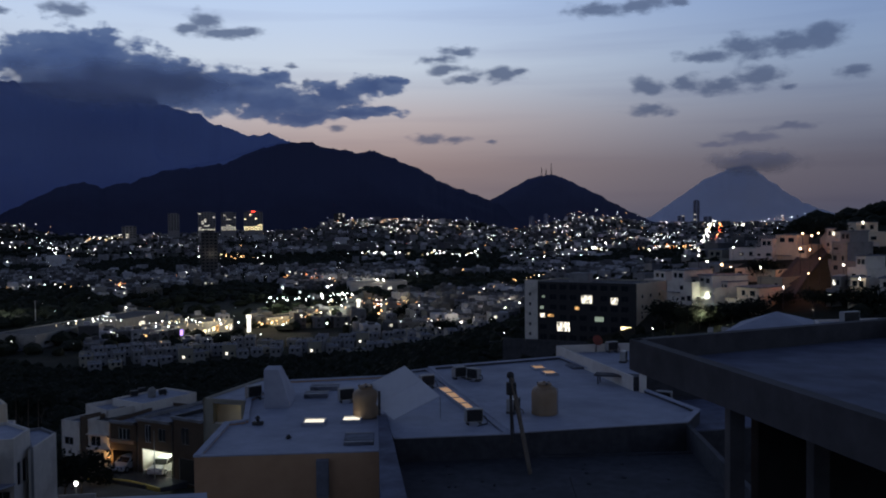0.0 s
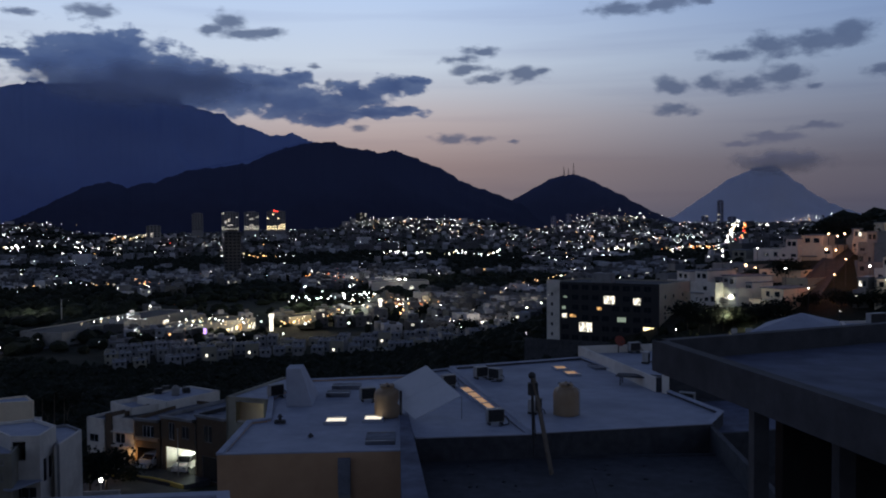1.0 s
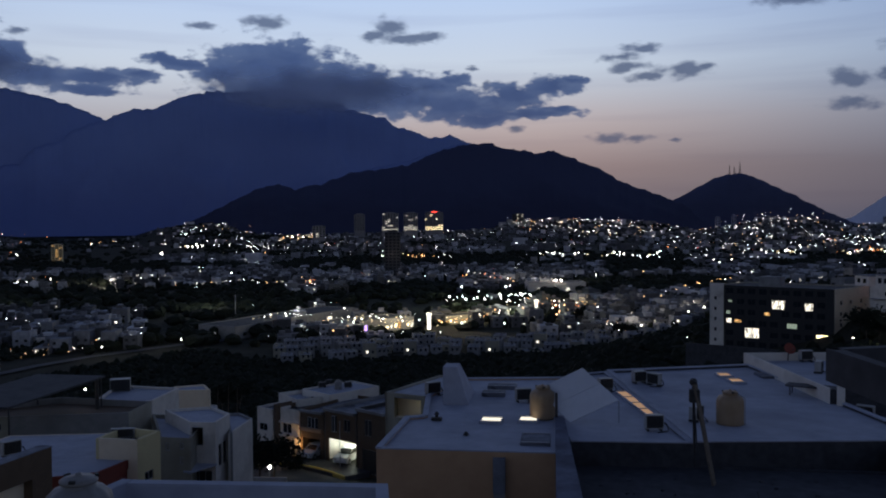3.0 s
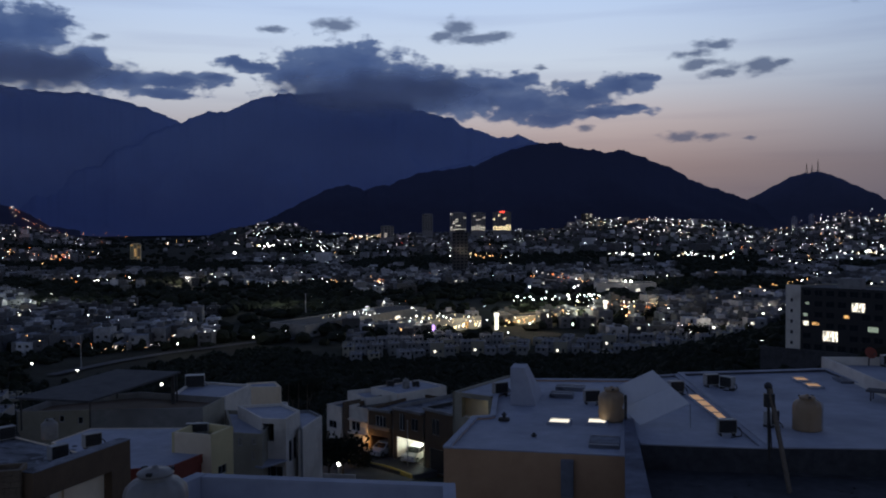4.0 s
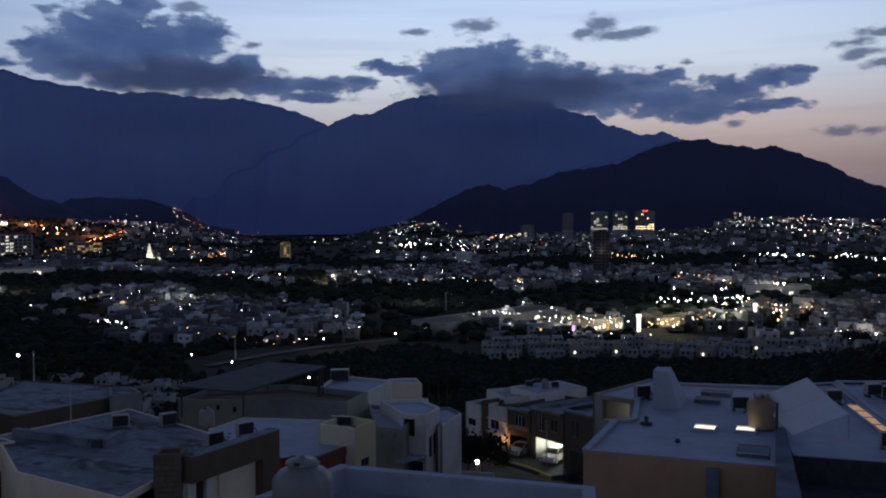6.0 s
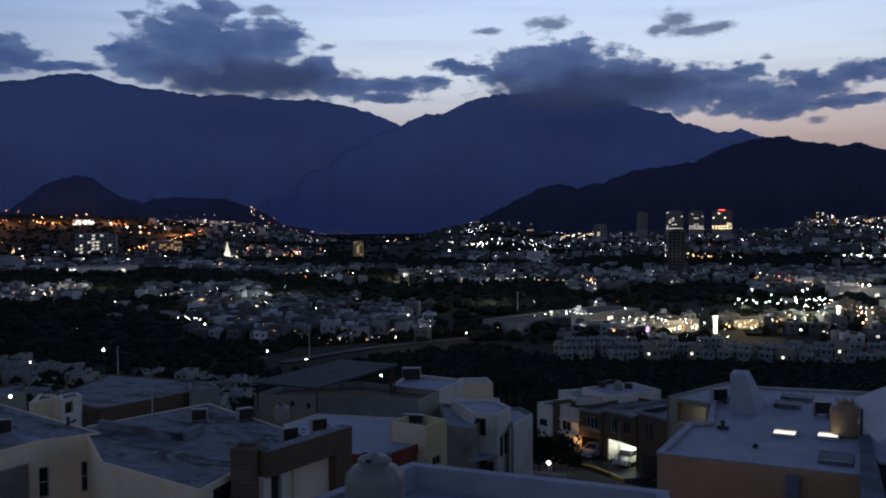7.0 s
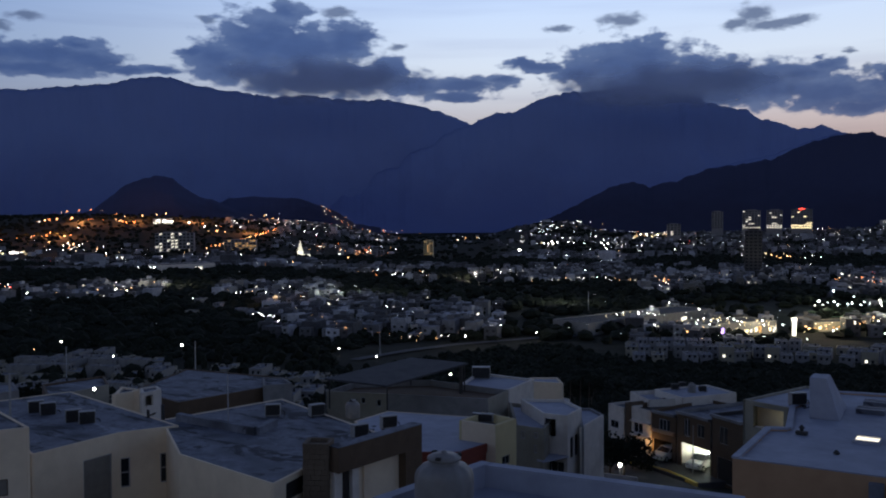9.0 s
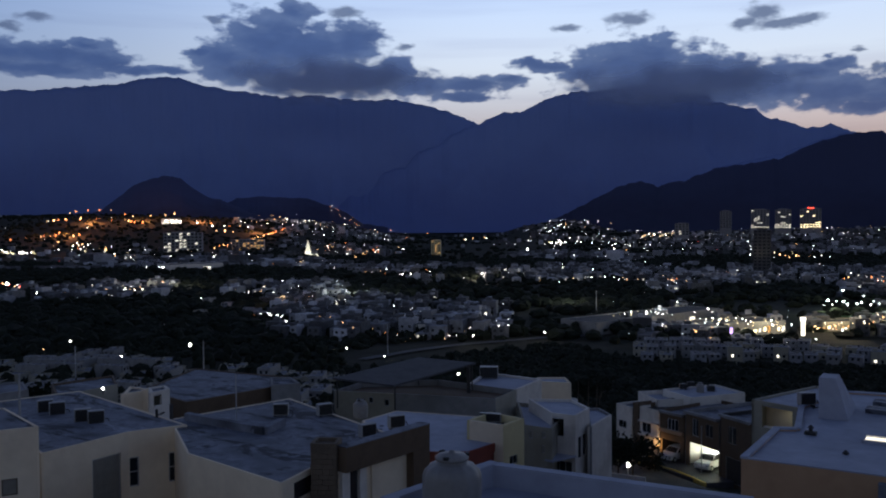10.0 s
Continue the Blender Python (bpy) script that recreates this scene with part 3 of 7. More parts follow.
def crest_cloud(name, label, bearing, height, half_b, half_h, r, colour, most, seed):
    """A shallow lens of cloud with a ragged rim."""
    nr, na = 10, 72
    verts, faces, uvs = [], [], []
    for j in range(nr + 1):
        k = j / nr
        for i in range(na):
            a = 2 * math.pi * i / na
            rim = 1 + 0.14 * noise.noise((math.cos(a) * 2.2, math.sin(a) * 2.2, seed)) * k
            u, v = k * rim * math.cos(a), k * rim * math.sin(a)
            b, h = bearing + u * half_b, height + v * half_h
            rr = r - 40 * (1 - k * k)
            x, y = polar(b, rr)
            verts.append((x, y, EYE[2] + rr * math.tan(radians(h))))
            uvs.append((0.5 + u / 2, 0.5 + v / 2))
    for j in range(nr):
        for i in range(na):
            a, b = j * na + i, j * na + (i + 1) % na
            faces.append((a, b, b + na, a + na) if j else (a, b + na, a + na))
    me = mesh(name, verts, faces, cloud_stuff(name + "_vapour", colour, most), smooth=True)
    layer = me.uv_layers.new(name="UVMap")
    for loop in me.loops:
        layer.data[loop.index].uv = uvs[loop.vertex_index]
    tagged(new(name, me), label, "cloud", kind="structure")


crest_cloud("backdrop_cloud_north", "grey-blue cloud bank lying on a mountain crest", -20.0, 8.55, 9.5, 1.9, 3820, (0.42, 0.54, 0.84), 0.9, 1.0)
crest_cloud("backdrop_cloud_west", "grey-blue cloud bank lying on a mountain crest", -42.5, 9.25, 8.5, 1.9, 3950, (0.42, 0.54, 0.84), 0.86, 2.0)
crest_cloud("backdrop_cloud_peak", "thin cloud cap on a far pyramid-shaped mountain", 19.9, 3.45, 3.9, 1.0, 4200, (0.72, 0.71, 0.82), 0.72, 3.0)


# ---------------------------------------------------------------- the city on the plain, too small to pick apart
class Pile:
    """Gathers many small solids into one mesh."""

    def __init__(self):
        self.v, self.f, self.m = [], [], []

    def block(self, x, y, z0, z1, w, d, turn, mats=(0, 1)):
        c, s = math.cos(turn), math.sin(turn)
        k = len(self.v)
        for zz in (z0, z1):
            for a, b in ((-w, -d), (w, -d), (w, d), (-w, d)):
                self.v.append((x + (a * c - b * s) / 2, y + (a * s + b * c) / 2, zz))
        for i in range(4):
            self.f.append((k + i, k + (i + 1) % 4, k + 4 + (i + 1) % 4, k + 4 + i))
            self.m.append(mats[0])
        self.f.append((k + 4, k + 5, k + 6, k + 7))
        self.m.append(mats[1])

    def gem(self, x, y, z, r, mat=0):
        k = len(self.v)
        self.v += [(x + r, y, z), (x, y + r, z), (x - r, y, z), (x, y - r, z), (x, y, z + r), (x, y, z - r)]
        for i in range(4):
            self.f += [(k + i, k + (i + 1) % 4, k + 4), (k + (i + 1) % 4, k + i, k + 5)]
            self.m += [mat, mat]

    def clump(self, rng, x, y, z, r, h, mat=0):
        """An uneven tuft of foliage."""
        k = len(self.v)
        n = 6
        for zz, rr in ((0.0, 0.55), (0.4, 1.0), (0.75, 0.75)):
            for i in range(n):
                a = 2 * math.pi * (i + rng.random() * 0.6) / n
                q = rr * r * rng.uniform(0.65, 1.25)
                self.v.append((x + q * math.cos(a), y + q * math.sin(a), z + h * (zz + rng.uniform(-0.1, 0.1))))
        self.v.append((x + rng.uniform(-0.3, 0.3) * r, y, z + h))
        for j in range(2):
            for i in range(n):
                a, b = k + j * n + i, k + j * n + (i + 1) % n
                self.f.append((a, b, b + n, a + n))
                self.m.append(mat)
        for i in range(n):
            self.f.append((k + 2 * n + i, k + 2 * n + (i + 1) % n, k + 3 * n))
            self.m.append(mat)

    def made(self, name, mats, label, category):
        ob = new(name, mesh(name, self.v, self.f, mats, self.m))
        return tagged(ob, label, category, kind="stuff")


# built-up quarters (+) and woods or fields (-) of the plain: bearings, distances, weight
QUARTERS = [
    (-70, -46.3, 400, 735, -2.0), (-70, -53, 740, 900, 0.3), (-53, -49, 700, 1000, -0.5), (-49, -42, 690, 840, 0.45), (-70, -48, 930, 1250, -0.7),
    (-44.6, -31, 455, 690, 0.55), (-36, -25.3, 620, 850, -1.2), (-31, -22.5, 440, 560, -1.5), (-48, -33, 850, 1100, -0.35), (-33, -22, 880, 1150, 0.3),
    (-22, -18, 740, 930, 0.35), (-18, -11, 600, 850, -0.9), (-17, -1, 900, 1130, 0.5), (-22, 4, 1150, 1500, -0.75), (-1.5, 9, 740, 930, -0.6),
    (-5, 6, 430, 640, 0.6), (-24, -5, 372, 455, 0.7), (-38, -31, 1400, 3300, -0.5), (-12, 15, 1600, 3300, 0.25), (-70, -49.5, 1750, 3300, -1.3), (-49.5, -46, 1700, 2600, -0.5)]


def quarter(x, y):
    """How densely the plain is built at a place, 0 to 1."""
    r, b = math.hypot(x, y), math.degrees(math.atan2(x, y))
    b += 1.2 * noise.noise((x * 0.008, y * 0.008, 1.0))
    q = r * (1 + 0.06 * noise.noise((x * 0.01, y * 0.01, 4.0)))
    d = 0.36 + 0.9 * noise.noise((x * 0.0042, y * 0.0042, 5.0)) + 0.5 * noise.noise((x * 0.012, y * 0.012, 9.0))
    d += 0.2 * step(1500, 2300, r)
    for b0, b1, r0, r1, weight in QUARTERS:
        if b0 < b < b1 and r0 < q < r1:
            d += weight
    edge = 372 if b > -21 else 372 + 350 * (1 - step(-50, -21, b))
    return -1 if r < min(edge, 455) else d


PLAIN_ROAD = [(-251.75, 291.29, -2.95), (-248.44, 328.67, -2.55), (-240.92, 356.17, -2.43), (-232.02, 373.86, -2.21), (-219.48, 398.57, -1.59), (-199.85, 425.40, -1.46)]
ROAD_MARKS = [Vector(PLAIN_ROAD[i][:2]).lerp(Vector(PLAIN_ROAD[i + 1][:2]), k / 5) for i in range(5) for k in range(5)]


def make_city():
    rng = random.Random(4)
    homes, trees = Pile(), Pile()
    for _ in range(15000):
        b = rng.uniform(-68, 31)
        r = math.sqrt(rng.uniform(450 ** 2, 3350 ** 2)) if rng.random() < 0.6 else rng.uniform(450, 1500)
        x, y = polar(b, r)
        if r > 3000 and -28 < b < 8 and rng.random() < 0.5 or r > 1500 and -37 < b < -29 and rng.random() < 0.7:
            continue
        street = 0.35 + 0.5 * noise.noise((x * 0.002, y * 0.002, 2.0))
        d = quarter(x, y)
        z = land(x, y)
        if -21.5 < b < -2 and 450 < r < 660 - 9 * (b + 11) and rng.random() < 0.72:
            continue
        if d < 0.35:
            for _ in range(2 if d > -0.5 else 1):
                trees.clump(rng, x + rng.uniform(-12, 12), y + rng.uniform(-12, 12), z - 0.5, rng.uniform(3, 7), rng.uniform(4, 8))
            continue
        w, dd, h = rng.uniform(6, 10), rng.uniform(8, 15), rng.choice((3.4, 6.2, 6.4, 6.8, 9.2))
        if r > 1300 and rng.random() < 0.02:
            w, dd, h = rng.uniform(12, 28), rng.uniform(12, 24), rng.uniform(8, 17)
        homes.block(x, y, z - 2, z + h, w, dd, street, (0, 1))
        for _ in range(2 if r < 1400 else rng.random() < 0.7):
            a = rng.uniform(0, 6.3)
            trees.clump(rng, x + 9 * math.cos(a), y + 9 * math.sin(a), z - 0.5, rng.uniform(2, 4.5), rng.uniform(3, 7))
        if r < 1100:
            homes.block(x + rng.uniform(-2, 2), y + rng.uniform(-2, 2), z + h, z + h + rng.uniform(0.9, 2.4), rng.uniform(2, 4), rng.uniform(2, 4), street, (0, 1))
            c, s = math.cos(street), math.sin(street)
            for q in (-0.25, 0.25):
                for zz in ((1.0, 3.9) if h > 6 else (1.0,)):
                    px, py = q * w, -dd / 2 - 0.02
                    homes.block(x + px * c - py * s, y + px * s + py * c, z + zz, z + zz + 1.3, 1.5, 0.12, street, (3, 3) if rng.random() < 0.09 else (2, 2))
    homes.made("city_houses", [M["city_wall"], M["city_roof"], M["city_glass"], M["lit_window"]], "pale flat-roofed houses crowding the dim city plain", "houses")
    # the belts of scrub wood
    for _ in range(600):
        x, y = polar(rng.uniform(-67, -42), rng.uniform(225, 425))
        trees.clump(rng, x, y, land(x, y) - 0.5, rng.uniform(1.5, 4.0), rng.uniform(2.5, 6.5))
    for _ in range(900):
        x, y = polar(rng.uniform(0, 15), rng.uniform(110, 243))
        trees.clump(rng, x, y, land(x, y) - 0.5, rng.uniform(1.5, 3.2), rng.uniform(2.0, 4.5))
    for _ in range(500):
        x, y = polar(rng.uniform(-4, 5.5), rng.uniform(240, 370))
        trees.clump(rng, x, y, land(x, y) - 0.5, rng.uniform(2, 4), rng.uniform(2.5, 5.5))
    for _ in range(1500):
        b, r = rng.uniform(15, 32), rng.uniform(180, 480)
        x, y = polar(b, r)
        if noise.noise((x * 0.02, y * 0.02, 7.0)) > -0.1 and not 19.0 < b < 25.5 and (b > 22 or rng.random() < 0.3):
            trees.clump(rng, x, y, land(x, y) - 0.5, rng.uniform(1.5, 3.5), rng.uniform(1.5, 4.0))
    for _ in range(15000):
        b = rng.uniform(-68, 31)
        edge = 372 if b > -21 else 372 + 350 * (1 - step(-50, -21, b))
        r = rng.uniform(250 if b < -36 else 190, edge + 10)
        x, y = polar(b, r)
        if b > 1 and r < 330 or b > 11 and rng.random() < 0.8 or b < -43 and r < 415 or any((m.x - x) ** 2 + (m.y - y) ** 2 < 700 for m in ROAD_MARKS):
            continue
        trees.clump(rng, x, y, land(x, y) - 0.5, rng.uniform(1.3, 3.2), rng.uniform(2.2, 4.6))
    trees.made("scrub_wood", [M["leaf"]], "belt of dark scrub trees between the houses and the city", "trees")


make_city()


def make_lights():
    rng = random.Random(11)
    lamps = Pile()
    for _ in range(8200):
        b = rng.uniform(-66, 30)
        r = rng.uniform(420, 3300) ** 1.0
        x, y = polar(b, r)
        d = quarter(x, y)
        if d < 0.3 and rng.random() < 0.93:
            continue
        if rng.random() < 0.56 - 0.42 * step(600, 2000, r):
            continue
        if -37.5 < b < -28.5 and r > 1300 and rng.random() < 0.9 or r > 2500 and rng.random() < 0.25:
            continue
        if noise.noise((x * 0.005, y * 0.005, 3.0)) < rng.uniform(-0.5, 0.25):
            continue
        kind = rng.choices((0, 1, 2, 3, 4), (58, 12, 16, 11, 3) if b < -34 else (66, 20, 10, 2, 2))[0]
        lamps.gem(x, y, land(x, y) + rng.uniform(5, 9), rng.choice((0.13, 0.15, 0.18, 0.2, 0.25, 0.3, 0.45, 0.75)) * (0.6 + r / 2900), kind)
    mats = [M["lamp_white"], M["lamp_cool"], M["lamp_warm"], M["lamp_orange"], M["lamp_red"]]
    lamps.made("city_lamps", mats, "countless small white and amber lamps scattered over the city", "lamps")


make_lights()


# ---------------------------------------------------------------- houses
def wall_mesh(bm, a, b, z0, z1, inward, thick, holes):
    """An upright wall from a to b, one connected solid with holes (along0, along1, bottom, top) through it."""
    a, b = Vector(a), Vector(b)
    d = (b - a).normalized()
    length = (b - a).length
    holes = [(max(u0, 0.05), min(u1, length - 0.05), max(v0, z0), min(v1, z1 - 0.05)) for u0, u1, v0, v1 in holes]
    us = sorted({0.0, length, *[h[0] for h in holes], *[h[1] for h in holes]})
    zs = sorted({z0, z1, *[h[2] for h in holes], *[h[3] for h in holes]})
    nu, nz = len(us) - 1, len(zs) - 1

    def solid(i, j):
        if not (0 <= i < nu and 0 <= j < nz):
            return False
        u, z = (us[i] + us[i + 1]) / 2, (zs[j] + zs[j + 1]) / 2
        return not any(h[0] < u < h[1] and h[2] < z < h[3] for h in holes)

    made = {}

    def vert(i, j, k):
        if (i, j, k) not in made:
            p = a + d * us[i] + inward * (thick * k)
            made[i, j, k] = bm.verts.new((p.x, p.y, zs[j]))
        return made[i, j, k]

    for i in range(nu):
        for j in range(nz):
            if not solid(i, j):
                continue
            for k in (0, 1):
                bm.faces.new([vert(i, j, k), vert(i + 1, j, k), vert(i + 1, j + 1, k), vert(i, j + 1, k)])
            for di, dj, e in ((-1, 0, ((i, j), (i, j + 1))), (1, 0, ((i + 1, j), (i + 1, j + 1))), (0, -1, ((i, j), (i + 1, j))), (0, 1, ((i, j + 1), (i + 1, j + 1)))):
                if not solid(i + di, j + dj):
                    p, q = e
                    bm.faces.new([vert(*p, 0), vert(*q, 0), vert(*q, 1), vert(*p, 1)])


def window(parent, a, b, inward, hole, deep=0.05, pane="glass", bars=1, frame_mat="frame", cross=False):
    """A frame with panes set into a hole."""
    a, b = Vector(a), Vector(b)
    d = (b - a).normalized()
    u0, u1, v0, v1 = hole
    w = u1 - u0
    o = a + d * u0 + inward * deep
    m = Matrix.Translation((o.x, o.y, v0)) @ Matrix(((d.x, inward.x, 0, 0), (d.y, inward.y, 0, 0), (0, 0, 1, 0), (0, 0, 0, 1)))
    h = v1 - v0
    bm = bmesh.new()
    t = 0.05
    n = bars + 1
    if cross:
        panes = [(t, w - t, t + (h - t) * i / n, (h - t) * (i + 1) / n) for i in range(n)]
    else:
        panes = [(t + (w - t) * i / n, (w - t) * (i + 1) / n, t, h - t) for i in range(n)]
    wall_mesh(bm, (0, 0), (w, 0), 0, h, Vector((0, 1)), 0.06, panes)
    f = part("window", bm, M[frame_mat], parent)
    f.matrix_basis = m
    bm = bmesh.new()
    box(bm, 0.02, w - 0.02, 0.025, 0.045, 0.02, h - 0.02)
    part("pane", bm, M[pane], f)
    return f


def slab_poly(bm, pts, z0, z1):
    lo = [bm.verts.new((x, y, z0)) for x, y in pts]
    hi = [bm.verts.new((x, y, z1)) for x, y in pts]
    n = len(pts)
    for i in range(n):
        bm.faces.new((lo[i], lo[(i + 1) % n], hi[(i + 1) % n], hi[i]))
    bm.faces.new(lo[::-1]), bm.faces.new(hi)


def house(label, poly, z0, z1, wall="white", roof="roof", parapet=0.15, holes=None, walls=None, coping=None, name="house", category="house", group="", thick=0.18):
    """A flat-roofed house over the plan poly. holes: {edge: [(hole, settings), ...]}, walls: {edge: material}."""
    ox, oy = poly[0]
    local = [Vector((x - ox, y - oy)) for x, y in poly]
    mid = sum(local, Vector((0, 0))) / len(local)
    ob = thing(name, label, category, (ox, oy, z0), group=group)
    n = len(local)
    area = sum(local[i].x * local[(i + 1) % n].y - local[(i + 1) % n].x * local[i].y for i in range(n))
    sign = 1 if area > 0 else -1
    for i in range(n):
        a, b = local[i], local[(i + 1) % n]
        d = (b - a).normalized()
        inward = Vector((-d.y, d.x)) * sign
        cut = [(h[0], h[1], h[2] - z0, h[3] - z0) for h, *_ in (holes or {}).get(i, ())]
        bm = bmesh.new()
        wall_mesh(bm, a, b, 0, z1 - z0, inward, thick, cut)
        part("wall", bm, M[(walls or {}).get(i, wall)], ob)
        for c, (_, *more) in zip(cut, (holes or {}).get(i, ())):
            if more and more[0] is not None:
                window(ob, a, b, inward, c, **more[0])
        if coping:
            bm = bmesh.new()
            wall_mesh(bm, a - d * 0.02, b + d * 0.02, z1 - z0 + 0.003, z1 - z0 + 0.05 + 0.005 * i, inward, thick + 0.06, [])
            bmesh.ops.translate(bm, verts=bm.verts, vec=(*(-inward * 0.03), 0))
            part("coping", bm, M[coping], ob)
    shrink = [p + (mid - p).normalized() * 0.12 for p in local]
    bm = bmesh.new()
    slab_poly(bm, shrink, z1 - z0 - parapet - 0.2, z1 - z0 - parapet)
    part("roof", bm, M[roof], ob)
    return ob


def row_plan(a, b, depth):
    """The plan of a house whose front runs from a to b, going away from the viewer's hill."""
    a, b = Vector(a), Vector(b)
    d = (b - a).normalized()
    n = Vector((-d.y, d.x))
    if n.dot((a + b) / 2) < 0:
        n = -n
    return [tuple(a), tuple(b), tuple(b + n * depth), tuple(a + n * depth)]


def ground_under(poly):
    return min(land(x, y) for x, y in poly) - 0.6


# ---- loose things on the roofs
def water_tank(label, x, y, z, mat="tank", size=1.0, pipe=True):
    ob = thing("water_tank", label, "water tank", (x, y, z), turn=20, group="roof water tanks")
    s = size
    bm = bmesh.new()
    rows = [(0.50, 0.0), (0.55, 0.03, 0.2), (0.55, 0.12, 0.3), (0.535, 0.2, 0), (0.55, 0.28, 0.3), (0.55, 0.42, 0.3), (0.535, 0.5, 0), (0.55, 0.58, 0.3), (0.55, 0.8, 0.3),
            (0.55, 0.9, 1.0), (0.545, 0.98, 1.0), (0.51, 1.07, 1.0), (0.44, 1.14, 0.9), (0.35, 1.18, 0.4), (0.29, 1.19), (0.285, 1.26)]
    lathe(bm, [(r * s, h * s, *k) for r, h, *k in rows], n=48, flutes=12, depth=0.035 * s)
    part("body", bm, M[mat], ob)
    bm = bmesh.new()
    lathe(bm, [(0.3 * s, 1.25 * s), (0.315 * s, 1.27 * s), (0.31 * s, 1.31 * s), (0.25 * s, 1.345 * s), (0.06 * s, 1.37 * s), (0.05 * s, 1.41 * s), (0.02 * s, 1.42 * s)], n=24)
    part("lid", bm, M[mat], ob)
    for i in range(3):
        bm = bmesh.new()
        a = 2.1 * i + 0.4
        box(bm, -0.03, 0.03, -0.05, 0.05, 0, 0.06, 0.008, pose(0.29 * s * math.cos(a), 0.29 * s * math.sin(a), 1.3 * s, 0, 0, math.degrees(a)))
        part("clip", bm, M["rubber"], ob)
    if pipe:
        bm = bmesh.new()
        for p, q in (((0.45, -0.38, 0), (0.45, -0.38, 1.1)), ((0.45, -0.38, 1.1), (0.2, -0.15, 1.28))):
            rod(bm, [c * s for c in p], [c * s for c in q], 0.02)
        part("pipe", bm, M["paint"], ob)
    return ob


def condenser(label, x, y, z, turn, mat="paint", w=0.72, h=0.54, d=0.33):
    ob = thing("air_conditioner", label, "air conditioner", (x, y, z), turn, group="rooftop air conditioners")
    bm = bmesh.new()
    box(bm, -w / 2, w / 2, -d / 2, d / 2, 0.1, 0.1 + h, 0.02)
    part("case", bm, M[mat], ob)
    bm = bmesh.new()
    box(bm, -w / 2 + 0.05, w / 2 - 0.05, -d / 2 - 0.006, -d / 2 + 0.01, 0.14, 0.06 + h)
    part("front_grille", bm, M["rubber"], ob)
    bm = bmesh.new()
    r = min(w, h) * 0.4
    bmesh.ops.create_cone(bm, cap_ends=True, segments=24, radius1=r, radius2=r, depth=0.02, matrix=pose(-w * 0.1, -d / 2 - 0.008, 0.1 + h / 2, 90))
    fan = part("fan_opening", bm, M["rubber"], ob)
    for i in range(5):
        bm = bmesh.new()
        rr = r * (i + 1) / 5
        n = 20
        ring = [(-w * 0.1 + rr * math.cos(2 * math.pi * k / n), -d / 2 - 0.03, 0.1 + h / 2 + rr * math.sin(2 * math.pi * k / n)) for k in range(n)]
        for k in range(n):
            rod(bm, ring[k], ring[(k + 1) % n], 0.005, n=4)
        part("grille_ring", bm, M["iron"], fan)
    bm = bmesh.new()
    box(bm, w * 0.3, w * 0.46, -d / 2 - 0.012, -d / 2 + 0.01, 0.2, 0.1 + h - 0.08)
    part("service_panel", bm, M["rubber"], ob)
    for sx in (-1, 1):
        bm = bmesh.new()
        box(bm, sx * w * 0.36 - 0.03, sx * w * 0.36 + 0.03, -d / 2 - 0.04, d / 2 + 0.04, 0, 0.098)
        part("foot", bm, M["iron"], ob)
    bm = bmesh.new()
    pts = [(w / 2, 0.05, 0.3), (w / 2 + 0.14, 0.05, 0.28), (w / 2 + 0.2, 0.0, 0.12), (w / 2 + 0.16, -0.2, 0.03), (w / 2 - 0.3, -0.45, 0.02)]
    for p, q in zip(pts, pts[1:]):
        rod(bm, p, q, 0.022, n=6)
    part("hose", bm, M["rubber"], ob)
    return ob


def skylight(label, x, y, z, turn, w, d, lit, panes=1, h=0.12):
    ob = thing("skylight", label, "skylight", (x, y, z), turn, group="roof skylights")
    bm = bmesh.new()
    for x0, x1, y0, y1 in ((-w / 2, w / 2, -d / 2, -d / 2 + 0.08), (-w / 2, w / 2, d / 2 - 0.08, d / 2), (-w / 2, -w / 2 + 0.08, -d / 2 + 0.08, d / 2 - 0.08), (w / 2 - 0.08, w / 2, -d / 2 + 0.08, d / 2 - 0.08)):
        box(bm, x0, x1, y0, y1, 0, h)
    part("curb", bm, M["roof" if lit else "old_roof"], ob)
    inner = d - 0.16
    for i in range(panes):
        bm = bmesh.new()
        y0 = -d / 2 + 0.08 + inner * i / panes
        box(bm, -w / 2 + 0.06, w / 2 - 0.06, y0 + 0.03, y0 + inner / panes - 0.03, h - 0.05, h - 0.02)
        part("pane", bm, M[lit] if lit else M["old_roof"], ob)
    for i in range(panes + 1):
        bm = bmesh.new()
        y0 = -d / 2 + 0.08 + inner * i / panes
        box(bm, -w / 2 + 0.02, w / 2 - 0.02, y0 - 0.028, y0 + 0.028, h - 0.03, h + 0.02)
        part("bar", bm, M["frame"], ob)
    return ob


def pipe_run(label, pts, r, mat="rubber", name="pipe"):
    ob = thing(name, label, "pipe", pts[0])
    bm = bmesh.new()
    o = Vector(pts[0])
    for p, q in zip(pts, pts[1:]):
        rod(bm, Vector(p) - o, Vector(q) - o, r, n=6)
    part("run", bm, M[mat], ob)
    return ob


